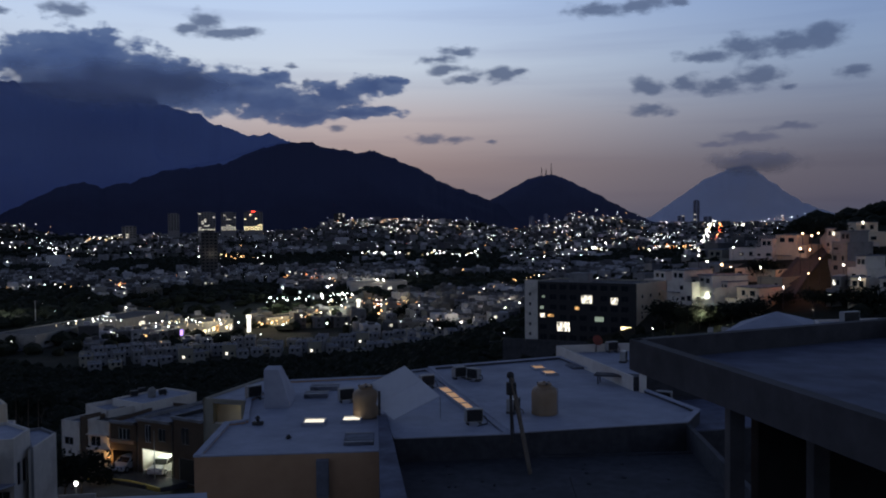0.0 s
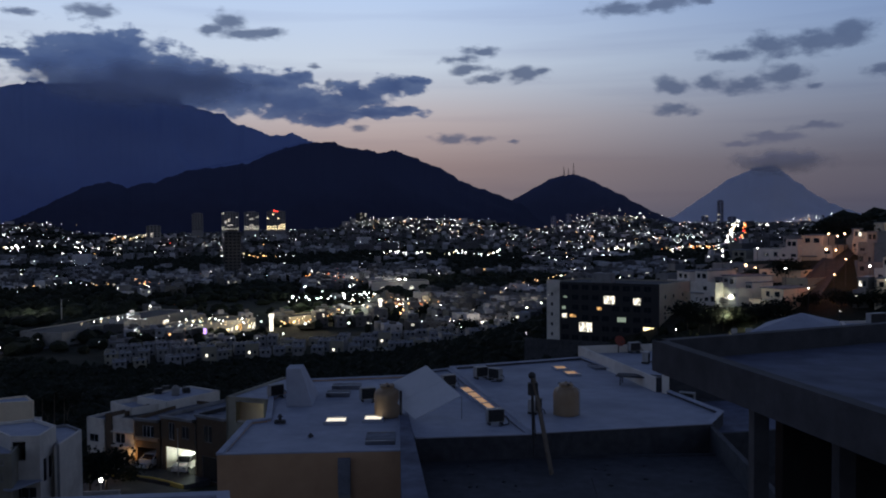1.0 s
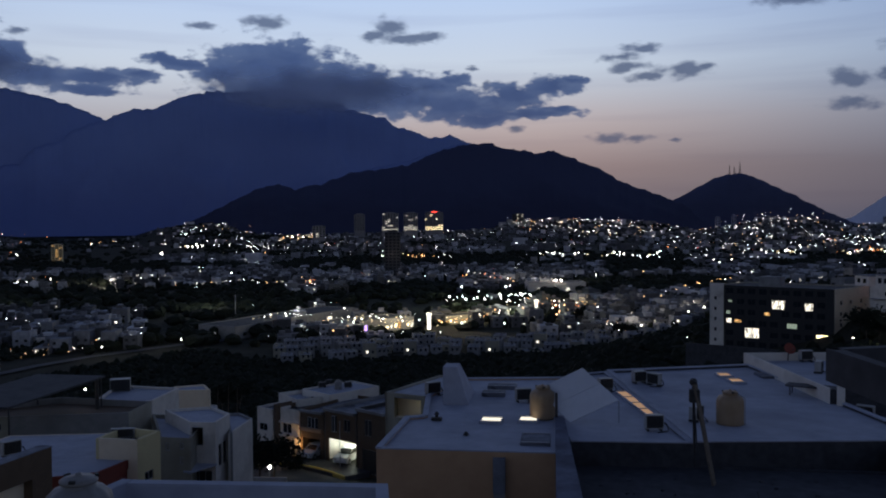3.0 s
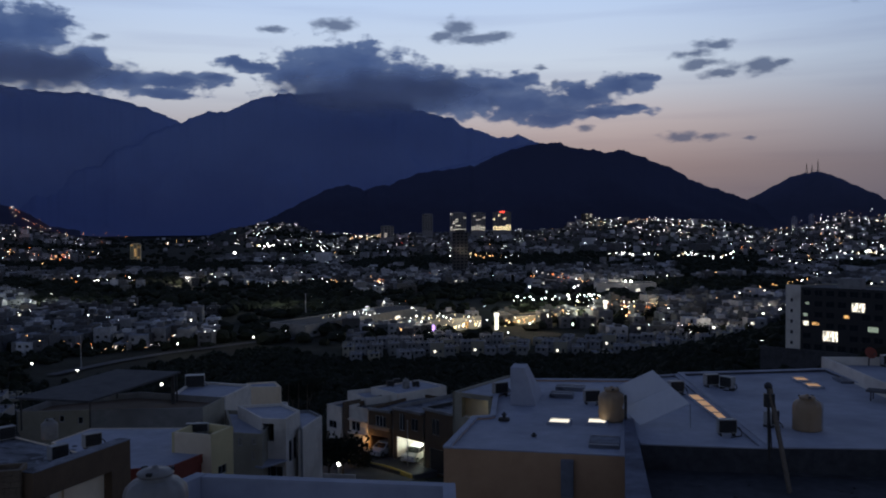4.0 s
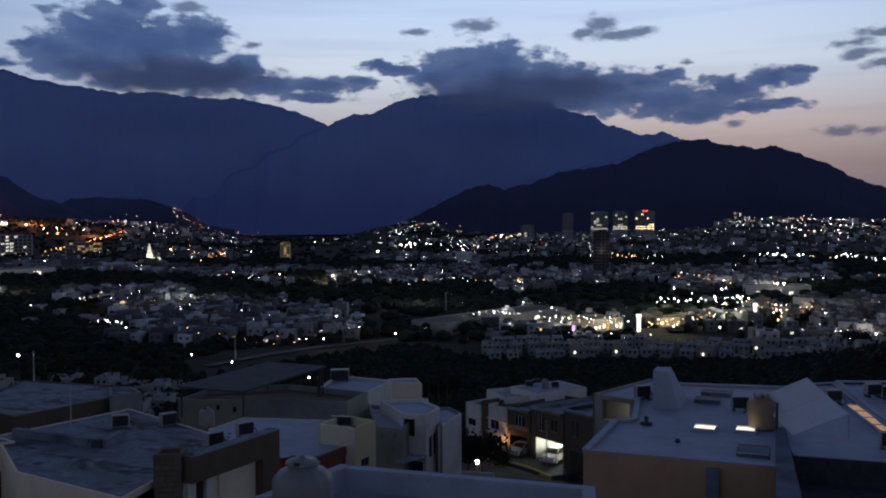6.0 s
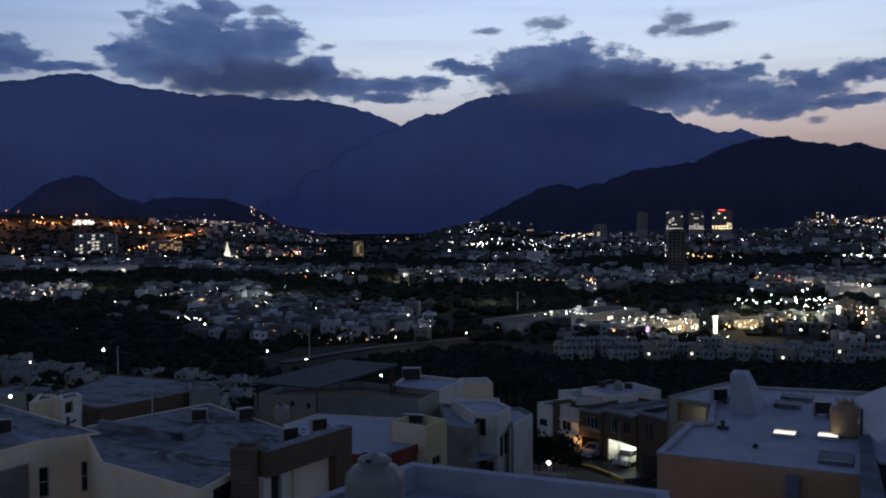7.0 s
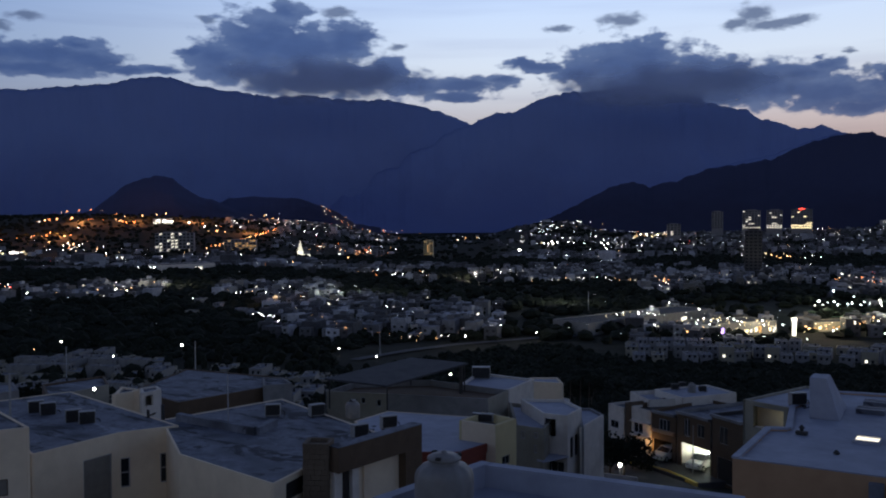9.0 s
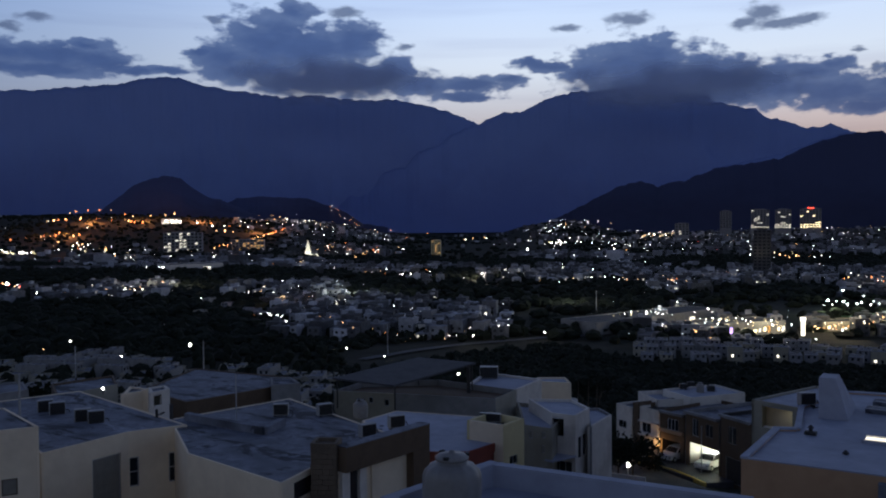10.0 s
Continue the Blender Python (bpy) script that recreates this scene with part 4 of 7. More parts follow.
def street_lamp(x, y, h, lit="lamp_white", globe=0.16, label="slim grey street lamp with a bright white head"):
    z = land(x, y)
    ob = thing("street_lamp", label, "street lamp", (x, y, z), group="street lamps")
    bm = bmesh.new()
    rod(bm, (0, 0, -0.3), (0, 0, h), 0.08, 0.045)
    part("pole", bm, M["steel"], ob)
    bm = bmesh.new()
    bmesh.ops.create_icosphere(bm, subdivisions=2, radius=globe, matrix=Matrix.Translation((0, 0, h + globe * 0.8)) @ Matrix.Diagonal((1, 1, 1.15, 1)))
    part("lamp_head", bm, M[lit], ob)
    return ob


def tree(label, x, y, h, r, seed, z=None, dense=260, trunk=0.4):
    """A tapered trunk with limbs and a loose crown of leaf tufts."""
    rng = random.Random(seed)
    z = land(x, y) if z is None else z
    ob = thing("tree", label, "tree", (x, y, z), group="trees near the houses")
    bm = bmesh.new()
    rod(bm, (0, 0, -0.4), (0.1, 0.05, h * trunk), 0.16, 0.1, 7)
    tips = []
    for i in range(6):
        a = i * 1.05 + rng.random()
        tip = (r * 0.6 * math.cos(a), r * 0.6 * math.sin(a), h * rng.uniform(0.6, 0.85))
        rod(bm, (0.1, 0.05, h * trunk * 0.9), tip, 0.07, 0.025, 5)
        tips.append(tip)
    part("trunk", bm, M["bark"], ob)
    v, f = [], []
    for _ in range(dense * 3):
        t = rng.choice(tips)
        q = Vector((rng.gauss(0, 1), rng.gauss(0, 1), rng.gauss(0, 0.8))) * r * 0.27
        c = Vector(t) + q
        e = Vector((rng.gauss(0, 1), rng.gauss(0, 1), rng.gauss(0, 1))).normalized() * rng.uniform(0.12, 0.3) * (r / 2.5)
        g = e.orthogonal() * rng.uniform(0.4, 0.8)
        k = len(v)
        v += [tuple(c - e), tuple(c + g), tuple(c + e), tuple(c - g)]
        f.append((k, k + 1, k + 2, k + 3))
    share("crown", mesh("crown", v, f, M["leaf"]), ob)
    return ob


def palm(label, x, y, h, seed):
    rng = random.Random(seed)
    ob = thing("palm_tree", label, "palm tree", (x, y, land(x, y)), group="palms by the street")
    bm = bmesh.new()
    for i in range(6):
        rod(bm, (0.05 * i, 0, h * i / 6 - 0.2), (0.05 * (i + 1), 0, h * (i + 1) / 6), 0.2 - 0.015 * i, 0.19 - 0.015 * i, 8)
    part("trunk", bm, M["bark"], ob)
    v, f = [], []
    for i in range(34):
        a, up = rng.uniform(0, 6.28), rng.uniform(-0.5, 1.2)
        length = rng.uniform(1.6, 2.5)
        prev = Vector((0.3, 0, h))
        for s in range(6):
            t = (s + 1) / 6
            nxt = Vector((0.3 + length * t * math.cos(a), length * t * math.sin(a), h + up * t * 1.4 - 1.7 * t * t))
            side = Vector((-math.sin(a), math.cos(a), -0.25)) * 0.34 * (1 - 0.6 * t)
            for w in (-1, 1):
                k = len(v)
                v += [tuple(prev), tuple(nxt), tuple((prev + nxt) / 2 + side * w + (nxt - prev) * 0.5)]
                f.append((k, k + 1, k + 2))
            prev = nxt
    share("crown", mesh("crown", v, f, M["leaf"]), ob)
    return ob


def car(label, x, y, z, turn, mat="car_paint", tall=1.0):
    ob = thing("car", label, "car", (x, y, z), turn, group="parked cars")
    side = [(-2.15, 0.35), (-2.2, 0.75), (-2.05, 0.95 * tall), (-1.75, 1.42 * tall), (-0.9, 1.55 * tall), (0.35, 1.5 * tall), (1.05, 1.02 * tall), (1.95, 0.88 * tall), (2.15, 0.6), (2.1, 0.32)]
    bm = bmesh.new()
    rows = []
    for yy, k in ((-0.88, 0.0), (-0.86, 1.0), (0.86, 1.0), (0.88, 0.0)):
        rows.append([bm.verts.new((px * (0.985 if k else 0.97), yy * (0.84 if pz > 1.1 else 1.0), pz * (1.0 if k else 0.985) + (0 if k else 0.01))) for px, pz in side])
    n = len(side)
    for a, b in zip(rows, rows[1:]):
        for i in range(n):
            bm.faces.new((a[i], a[(i + 1) % n], b[(i + 1) % n], b[i]))
    bm.faces.new(rows[0][::-1]), bm.faces.new(rows[-1])
    part("body", bm, M[mat], ob)
    for s in (-1, 1):
        bm = bmesh.new()
        pts = [(-1.75, 0.98 * tall), (-1.55, 1.36 * tall), (-0.85, 1.46 * tall), (0.3, 1.42 * tall), (0.88, 1.03 * tall)]
        va = [bm.verts.new((px, s * (0.885 if pz < 1.1 else 0.765), pz)) for px, pz in pts]
        vb = [bm.verts.new((px, s * (0.85 if pz < 1.1 else 0.72), pz)) for px, pz in pts]
        bm.faces.new(va), bm.faces.new(vb[::-1])
        for i in range(5):
            bm.faces.new((va[i], va[(i + 1) % 5], vb[(i + 1) % 5], vb[i]))
        part("side_window", bm, M["glass"], ob)
    for px0, z0, px1, z1, nm in ((0.4, 1.46 * tall, 1.04, 1.04 * tall, "windscreen"), (-1.74, 1.4 * tall, -2.03, 0.98 * tall, "rear_window")):
        bm = bmesh.new()
        o = 0.02 if px0 > 0 else -0.02
        q = [(px0 + o, -0.66, z0), (px0 + o, 0.66, z0), (px1 + o, 0.78, z1), (px1 + o, -0.78, z1)]
        va, vb = [bm.verts.new(p) for p in q], [bm.verts.new((p[0] - o * 2, p[1], p[2] - 0.03)) for p in q]
        bm.faces.new(va), bm.faces.new(vb[::-1])
        for i in range(4):
            bm.faces.new((va[i], va[(i + 1) % 4], vb[(i + 1) % 4], vb[i]))
        part(nm, bm, M["glass"], ob)
    for px in (-1.35, 1.35):
        for s in (-1, 1):
            bm = bmesh.new()
            bmesh.ops.create_cone(bm, cap_ends=True, segments=20, radius1=0.34, radius2=0.34, depth=0.22, matrix=pose(px, s * 0.8, 0.34, 90))
            wheel = part("wheel", bm, M["rubber"], ob)
            bm = bmesh.new()
            bmesh.ops.create_cone(bm, cap_ends=True, segments=16, radius1=0.2, radius2=0.2, depth=0.03, matrix=pose(px, s * 0.915, 0.34, 90))
            part("rim", bm, M["steel"], wheel)
    for s in (-1, 1):
        bm = bmesh.new()
        box(bm, 1.98, 2.1, s * 0.66 - 0.18, s * 0.66 + 0.18, 0.66, 0.8, 0.02)
        part("headlight", bm, M["paint"], ob)
        bm = bmesh.new()
        box(bm, -2.18, -2.08, s * 0.7 - 0.14, s * 0.7 + 0.14, 0.78, 0.98, 0.02)
        part("tail_light", bm, M["red"], ob)
    return ob


def point_lamp(name, at, watts, colour, size=0.15):
    lamp = bpy.data.lights.new(name, "POINT")
    lamp.energy, lamp.color, lamp.shadow_soft_size = watts, colour, size
    new(name, lamp).location = at


def wall_box(name, label, category, a, b, thick, z0, z1, mat, coping=None, kind=""):
    """A free-standing wall or beam between two plan points."""
    d = (Vector(b) - Vector(a))
    ob = thing(name, label, category, (*a, z0), math.degrees(math.atan2(d.y, d.x)), kind=kind)
    bm = bmesh.new()
    box(bm, 0, d.length, -thick / 2, thick / 2, 0, z1 - z0, 0.015)
    part("body", bm, M[mat], ob)
    return ob


# ---------------------------------------------------------------- houses just below: white roofs with tanks
Z_A = 53.8
house("ochre house with a white membrane roof and skylights", [(-8.76, 29.92), (-2.33, 30.45), (-2.64, 36.25), (-2.86, 45.39), (-8.31, 44.20), (-9.10, 39.62), (-8.27, 35.33), (-8.94, 34.96)],
      45, Z_A, "ochre", "roof", 0.06, coping="roof")
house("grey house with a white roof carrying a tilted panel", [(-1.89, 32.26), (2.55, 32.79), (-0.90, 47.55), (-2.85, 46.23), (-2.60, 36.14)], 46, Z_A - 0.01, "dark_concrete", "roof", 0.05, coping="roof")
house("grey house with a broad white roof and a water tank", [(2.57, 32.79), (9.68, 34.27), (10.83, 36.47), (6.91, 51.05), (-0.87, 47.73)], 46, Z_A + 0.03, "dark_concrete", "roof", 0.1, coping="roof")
house("white house with a raised parapet and a flat roof", [(9.05, 41.2), (19.5, 43.0), (22.11, 54.84), (6.74, 51.79)], 45, 54.4, "white", "roof", 0.45, walls={0: "dark_concrete"}, thick=0.14)
house("low dark annex with a flat blue-grey roof", [(10.05, 34.5), (16.5, 36.0), (17.2, 42.4), (9.2, 41.0)], 45, 53.4, "dark_concrete", "slab_roof", 0.12)
ob = thing("party_wall", "broad blue-grey party wall running out beside the terrace", "wall", (-2.78, 35.8, 48))
bm = bmesh.new()
slab_poly(bm, [(0, 0), (0.36, 0.1), (1.83, -12.3), (1.0, -12.3)], 0, 5.95)
part("body", bm, M["slab_roof"], ob)
house("unfinished terrace roof of bare concrete, darkened for shade", [(-1.2, 20.0), (9.2, 20.0), (10.44, 33.37), (-1.75, 32.72)], 44, 52.95, "dark_concrete", "dark_concrete", 0.06)
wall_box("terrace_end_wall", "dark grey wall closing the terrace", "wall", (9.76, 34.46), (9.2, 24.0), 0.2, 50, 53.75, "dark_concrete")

# stair bulkhead: a white wedge
def stair_bulkhead():
    x, y = (-7.72, 38.59)
    ob = thing("stair_bulkhead", "white wedge-shaped stair bulkhead on the roof", "roof structure", (x, y, Z_A - 0.06), 4)
    bm = bmesh.new()
    pts = [(0, -0.55, 0), (0, -0.55, 1.72), (0, 0.55, 1.72), (0, 2.4, 0)]
    w0, w1 = -0.3, 0.85
    a = [bm.verts.new((w0, p[1], p[2])) for p in pts]
    b = [bm.verts.new((w1 if p[2] == 0 else w1 - 0.5, p[1], p[2])) for p in pts]
    for i in range(4):
        bm.faces.new((a[i], a[(i + 1) % 4], b[(i + 1) % 4], b[i]))
    bm.faces.new(a[::-1]), bm.faces.new(b)
    bmesh.ops.bevel(bm, geom=bm.edges[:], offset=0.02, segments=1, affect="EDGES")
    part("shell", bm, M["roof"], ob)


stair_bulkhead()
a, b = Vector((-8.76, 29.92)), Vector((-2.33, 30.45))
d = (b - a).normalized()
p = a + d * 4.45 - Vector((-d.y, d.x)) * 0.12
duct = thing("wall_duct", "blue-grey boxed duct on an ochre wall", "duct", (p.x, p.y, 51.0), math.degrees(math.atan2(d.y, d.x)))
for z0, z1, w in ((1.35, 2.62, 0.22), (0.0, 1.34, 0.2)):
    bm = bmesh.new()
    box(bm, -w, w, -0.12, 0.11, z0, z1, 0.015)
    part("duct_section", bm, M["old_roof"] if z0 else M["grey"], duct)
water_tank("beige plastic water tank beside a roof panel", -3.32, 36.18, Z_A - 0.05)
water_tank("beige plastic water tank with a pale pipe", 4.24, 36.55, Z_A - 0.08)
pipe_run("dark vent pipe standing beside the tank", [(-2.70, 35.53, Z_A - 0.06), (-2.70, 35.53, Z_A + 1.15)], 0.06, "iron", "vent_pipe")


def roof_panel():
    """Two joined sheets on struts, one corner low."""
    base = Vector((-2.1, 35.3, Z_A - 0.02))
    u, v = Vector((1.92, -0.1, 1.0)), Vector((-1.48, 1.2, 1.05))
    ob = thing("solar_panel", "pale tilted roof panel in two sheets on thin struts", "solar panel", base)
    nrm = u.cross(v).normalized()
    for i in range(2):
        bm = bmesh.new()
        a, b = v * (0.5 * i + (0.006 if i else 0)), v * (0.5 * (i + 1))
        q = [a, a + u, b + u, b]
        lo, hi = [bm.verts.new(p + Vector((0, 0, 0.02))) for p in q], [bm.verts.new(p + nrm * 0.045 + Vector((0, 0, 0.02))) for p in q]
        for k in range(4):
            bm.faces.new((lo[k], lo[(k + 1) % 4], hi[(k + 1) % 4], hi[k]))
        bm.faces.new(lo[::-1]), bm.faces.new(hi)
        part("sheet", bm, M["silver"], ob)
    for p in (u, v, u + v, u * 0.5 + v * 0.5):
        bm = bmesh.new()
        rod(bm, (p.x, p.y + 0.35, 0), (p.x, p.y, p.z), 0.02, n=6)
        part("strut", bm, M["steel"], ob)


roof_panel()
skylight("white-curbed skylight glowing from the room below", -5.33, 35.12, Z_A - 0.07, 2, 0.95, 0.95, "skylight_white")
skylight("white-curbed skylight glowing from the room below", -3.84, 35.47, Z_A - 0.07, 2, 0.85, 0.95, "skylight_white")
skylight("dark unlit roof hatch with a grey lid", -3.23, 32.31, Z_A - 0.07, 4, 1.1, 1.5, None, h=0.13)
skylight("long skylight of four warm glowing panes", 0.56, 39.59, Z_A - 0.08, 15, 0.6, 5.2, "skylight_glow", 4)
skylight("low skylight with a warm glow", 5.22, 47.60, Z_A - 0.08, 10, 0.75, 1.1, "skylight_glow")
skylight("low skylight with a warm glow", 5.62, 45.98, Z_A - 0.08, 10, 0.75, 1.1, "skylight_glow")
skylight("dark unlit skylight on the white roof", 7.54, 48.03, Z_A - 0.08, 10, 1.2, 1.3, None)
skylight("grey roof hatch far back on the roof", -6.03, 40.52, Z_A - 0.07, 3, 1.1, 0.8, None, h=0.2)
skylight("grey roof hatch far back on the roof", -5.87, 42.30, Z_A - 0.07, 3, 1.4, 0.8, None, h=0.2)
for x, y, z, turn, txt in ((-4.50, 39.30, Z_A - 0.06, 20, "dark air conditioner on the white roof"), (1.17, 34.78, Z_A - 0.06, 12, "black-fronted air conditioner below a long skylight"),
                           (0.77, 44.89, Z_A - 0.07, 30, "dark air conditioner near the rear parapet"), (1.52, 44.37, Z_A - 0.07, -40, "pale air conditioner near the rear parapet"),
                           (2.94, 36.78, Z_A - 0.07, 60, "small air conditioner behind a leaning post"), (-0.87, 42.50, Z_A - 0.06, 25, "air conditioner half hidden by a tilted panel"),
                           (10.11, 51.99, 53.96, 20, "dark air conditioner behind a parapet"), (10.04, 48.23, 53.96, 70, "white air conditioner behind a parapet"),
                           (10.3, 40.3, 53.28, -30, "white air conditioner beside a concrete stub wall"), (-8.92, 40.12, Z_A - 0.06, 40, "dark air conditioner at the roof's corner")):
    condenser(txt, x, y, z, turn)
wall_box("roof_stub", "white stub wall on the flat roof", "wall", (9.3, 41.0), (9.6, 40.9), 0.3, 53.2, 54.95, "white")


def roof_table(x, y, z, turn):
    ob = thing("roof_bench", "low grey slab on thin legs on the roof", "bench", (x, y, z), turn)
    bm = bmesh.new()
    box(bm, -1.2, 1.2, -0.4, 0.4, 0.42, 0.5, 0.015)
    part("top", bm, M["concrete"], ob)
    for px in (-1.0, 1.0):
        for py in (-0.3, 0.3):
            bm = bmesh.new()
            rod(bm, (px, py, 0), (px, py, 0.42), 0.03)
            part("leg", bm, M["iron"], ob)


def roof_vent(x, y, z):
    ob = thing("roof_vent", "small dark cowl vent on the white roof", "vent", (x, y, z))
    bm = bmesh.new()
    rod(bm, (0, 0, 0), (0, 0, 0.28), 0.07)
    part("stack", bm, M["iron"], ob)
    bm = bmesh.new()
    box(bm, -0.22, 0.22, -0.12, 0.12, 0.02, 0.16, 0.03)
    part("base", bm, M["iron"], ob)
    bm = bmesh.new()
    rod(bm, (0, 0, 0.28), (0, 0, 0.4), 0.13, 0.03, 10)
    part("cowl", bm, M["iron"], ob)


roof_vent(-7.60, 34.91, Z_A - 0.07)
roof_vent(-5.95, 32.66, Z_A - 0.3)
roof_table(8.72, 42.95, Z_A - 0.07, -20)


def satellite_dish(label, x, y, z, turn, r, mat, mast=0.5):
    ob = thing("satellite_dish", label, "satellite dish", (x, y, z), turn, group="satellite dishes")
    bm = bmesh.new()
    lathe(bm, [(0.02, 0.0), (r * 0.5, r * 0.06), (r * 0.85, r * 0.17), (r, r * 0.25), (r, r * 0.27), (r * 0.85, r * 0.2), (r * 0.5, r * 0.09), (0.02, 0.03)], n=28)
    bmesh.ops.transform(bm, matrix=pose(0, -0.08, mast + r * 0.6, 62), verts=bm.verts)
    part("reflector", bm, M[mat], ob)
    bm = bmesh.new()
    rod(bm, (0, 0.05, 0), (0, 0.0, mast + r * 0.5), 0.03)
    part("mast", bm, M["iron"], ob)
    bm = bmesh.new()
    rod(bm, (0, -0.1, mast), (0, -0.1 - r * 1.3, mast + r * 0.7), 0.015)
    rod(bm, (0, -0.1 - r * 1.3, mast + r * 0.65), (0, -0.1 - r * 1.3, mast + r * 0.85), 0.04)
    part("feed_arm", bm, M["iron"], ob)


satellite_dish("dull red satellite dish on a roof parapet", 9.20, 52.04, 53.95, 20, 0.33, "red")


def service_mast():
    """Old timber post with a meter box and cable hood, leaning."""
    x, y = (3.05, 30.73)
    ob = thing("service_mast", "leaning weathered electric service mast with dark fittings", "utility pole", (x, y, 52.88))
    top = Vector((-0.62, 0.3, 3.45))
    bm = bmesh.new()
    box(bm, -0.13, 0.13, -0.035, 0.035, 0, top.length, 0.01, top.to_track_quat("Z", "Y").to_matrix().to_4x4())
    part("plank", bm, M["wood"], ob)
    bm = bmesh.new()
    rod(bm, (-0.62, 0.4, 1.0), top + Vector((-0.05, 0.05, 0.1)), 0.05)
    part("conduit", bm, M["iron"], ob)
    bm = bmesh.new()
    box(bm, -0.2, 0.16, -0.12, 0.12, -0.65, -0.2, 0.03, Matrix.Translation(top))
    part("meter_box", bm, M["iron"], ob)
    bm = bmesh.new()
    bmesh.ops.create_icosphere(bm, subdivisions=2, radius=0.14, matrix=Matrix.Translation(top + Vector((-0.05, 0.02, 0.05))))
    part("hood", bm, M["iron"], ob)
    bm = bmesh.new()
    rod(bm, (-0.55, 0.1, 1.2), (-0.62, 0.25, 2.4), 0.02, n=5)
    part("cable", bm, M["rubber"], ob)


service_mast()
pipe_run("bent reinforcing bar sticking out of the terrace", [(4.28, 27.92, 52.88), (4.18, 28.75, 53.35)], 0.025, "iron", "rebar")
rubble = Pile()
rr = random.Random(5)
for _ in range(60):
    rubble.clump(rr, rr.uniform(-1.0, 8.5), rr.uniform(22, 32), 52.87, rr.uniform(0.03, 0.12), rr.uniform(0.03, 0.1))
rubble.made("terrace_rubble", [M["concrete"]], "scattered lumps of mortar on the terrace", "rubble")


# ---------------------------------------------------------------- the bare concrete house at the side
def concrete_house():
    ob = thing("unfinished_house", "unfinished house of bare concrete with a deep roof beam", "house", (3.3, 15.6, 50))
    o = Vector((3.3, 15.6))
    plan = [Vector(p) - o for p in ((3.39, 15.76), (4.75, 9.24), (12.5, 8.2), (9.58, 18.67))]
    plan[1] = plan[0] + (plan[1] - plan[0]) * 1.5
    n = 4
    area = sum(plan[i].x * plan[(i + 1) % n].y - plan[(i + 1) % n].x * plan[i].y for i in range(n))
    sign = 1 if area > 0 else -1
    for i in range(4):
        a, b = plan[i], plan[(i + 1) % 4]
        d = (b - a).normalized()
        bm = bmesh.new()
        wall_mesh(bm, a, b, 9.24, 9.8, Vector((-d.y, d.x)) * sign, 0.22, [])
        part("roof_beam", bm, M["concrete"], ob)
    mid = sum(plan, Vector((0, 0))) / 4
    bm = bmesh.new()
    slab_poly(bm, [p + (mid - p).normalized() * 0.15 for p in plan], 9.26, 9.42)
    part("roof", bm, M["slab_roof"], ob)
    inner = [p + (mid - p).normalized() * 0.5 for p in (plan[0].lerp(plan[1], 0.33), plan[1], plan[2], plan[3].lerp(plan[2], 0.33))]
    # inner walls are coloured black to paint in the shade of a deep room
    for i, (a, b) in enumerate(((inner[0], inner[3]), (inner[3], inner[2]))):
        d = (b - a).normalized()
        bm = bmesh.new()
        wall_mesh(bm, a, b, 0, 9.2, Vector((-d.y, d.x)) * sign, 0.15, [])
        part("wall", bm, M["black"], ob, "inner wall blackened for deep shade")
    for p in (plan[0].lerp(plan[1], 0.33) + Vector((0.16, 0.0)), Vector((4.95, 11.4)) - o, plan[0].lerp(plan[1], 0.97) + Vector((0.16, 0.0))):
        bm = bmesh.new()
        box(bm, p.x - 0.1, p.x + 0.12, p.y - 0.12, p.y + 0.12, 0, 9.23, 0.01)
        part("column", bm, M["concrete"], ob)
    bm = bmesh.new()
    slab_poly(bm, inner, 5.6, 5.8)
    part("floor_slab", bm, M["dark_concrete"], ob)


concrete_house()


# ---------------------------------------------------------------- the neighbour's roof with the white tank
house("low white house with a parapeted blue-grey roof", [(-9.67, 15.28), (-4.48, 15.97), (-3.0, 11.0), (-10.03, 12.14)], 49, 56.9, "roof", "roof", 0.42, coping="roof")
water_tank("dusty white water tank with moulded ribs", -8.88, 12.73, 56.48, "tank_white", 0.98, pipe=False)

# ---------------------------------------------------------------- cream houses with weathered roofs
blank = dict(pane="curtain", bars=0)
split = dict(bars=1, cross=True)
house("cream house at the street's edge with one small window", [(-31.46, 12.13), (-32.05, 13.77), (-30.38, 17.07), (-34.65, 18.06), (-38.33, 14.03)], 44, 54.6, "cream", "old_roof", 0.03,
      holes={1: [((2.44, 2.97, 52.18, 52.80), dict(pane="curtain", bars=0, frame_mat="wood"))]}, thick=0.09)
house("cream house with tall windows and a weathered roof", [(-32.25, 18.19), (-32.50, 22.24), (-31.44, 24.51), (-42.72, 26.32), (-43.85, 21.79)], 44, 53.06, "cream", "old_roof", 0.03,
      holes={0: [((2.29, 3.67, 49.94, 52.25), blank)], 1: [((-0.01, 0.43, 50.65, 51.93), split), ((1.69, 2.25, 50.62, 51.92), split)]}, thick=0.09)
for x, y, turn in ((-39.54, 22.57, 62), (-38.60, 22.62, 62), (-36.19, 22.43, 58), (-35.37, 22.58, 58)):
    condenser("boxy air conditioner with a black grille on a weathered roof", x, y, 52.88, turn, w=0.72, h=0.62)
pipe_run("black conduit snaking over the roof", [(-35.51, 22.90, 52.93), (-34.89, 23.86, 52.98), (-34.17, 24.47, 52.93), (-34.46, 25.55, 53.05)], 0.05)
pipe_run("black conduit snaking over the roof", [(-39.59, 23.65, 52.93), (-40.52, 24.64, 52.95), (-41.60, 25.62, 53.1)], 0.035)
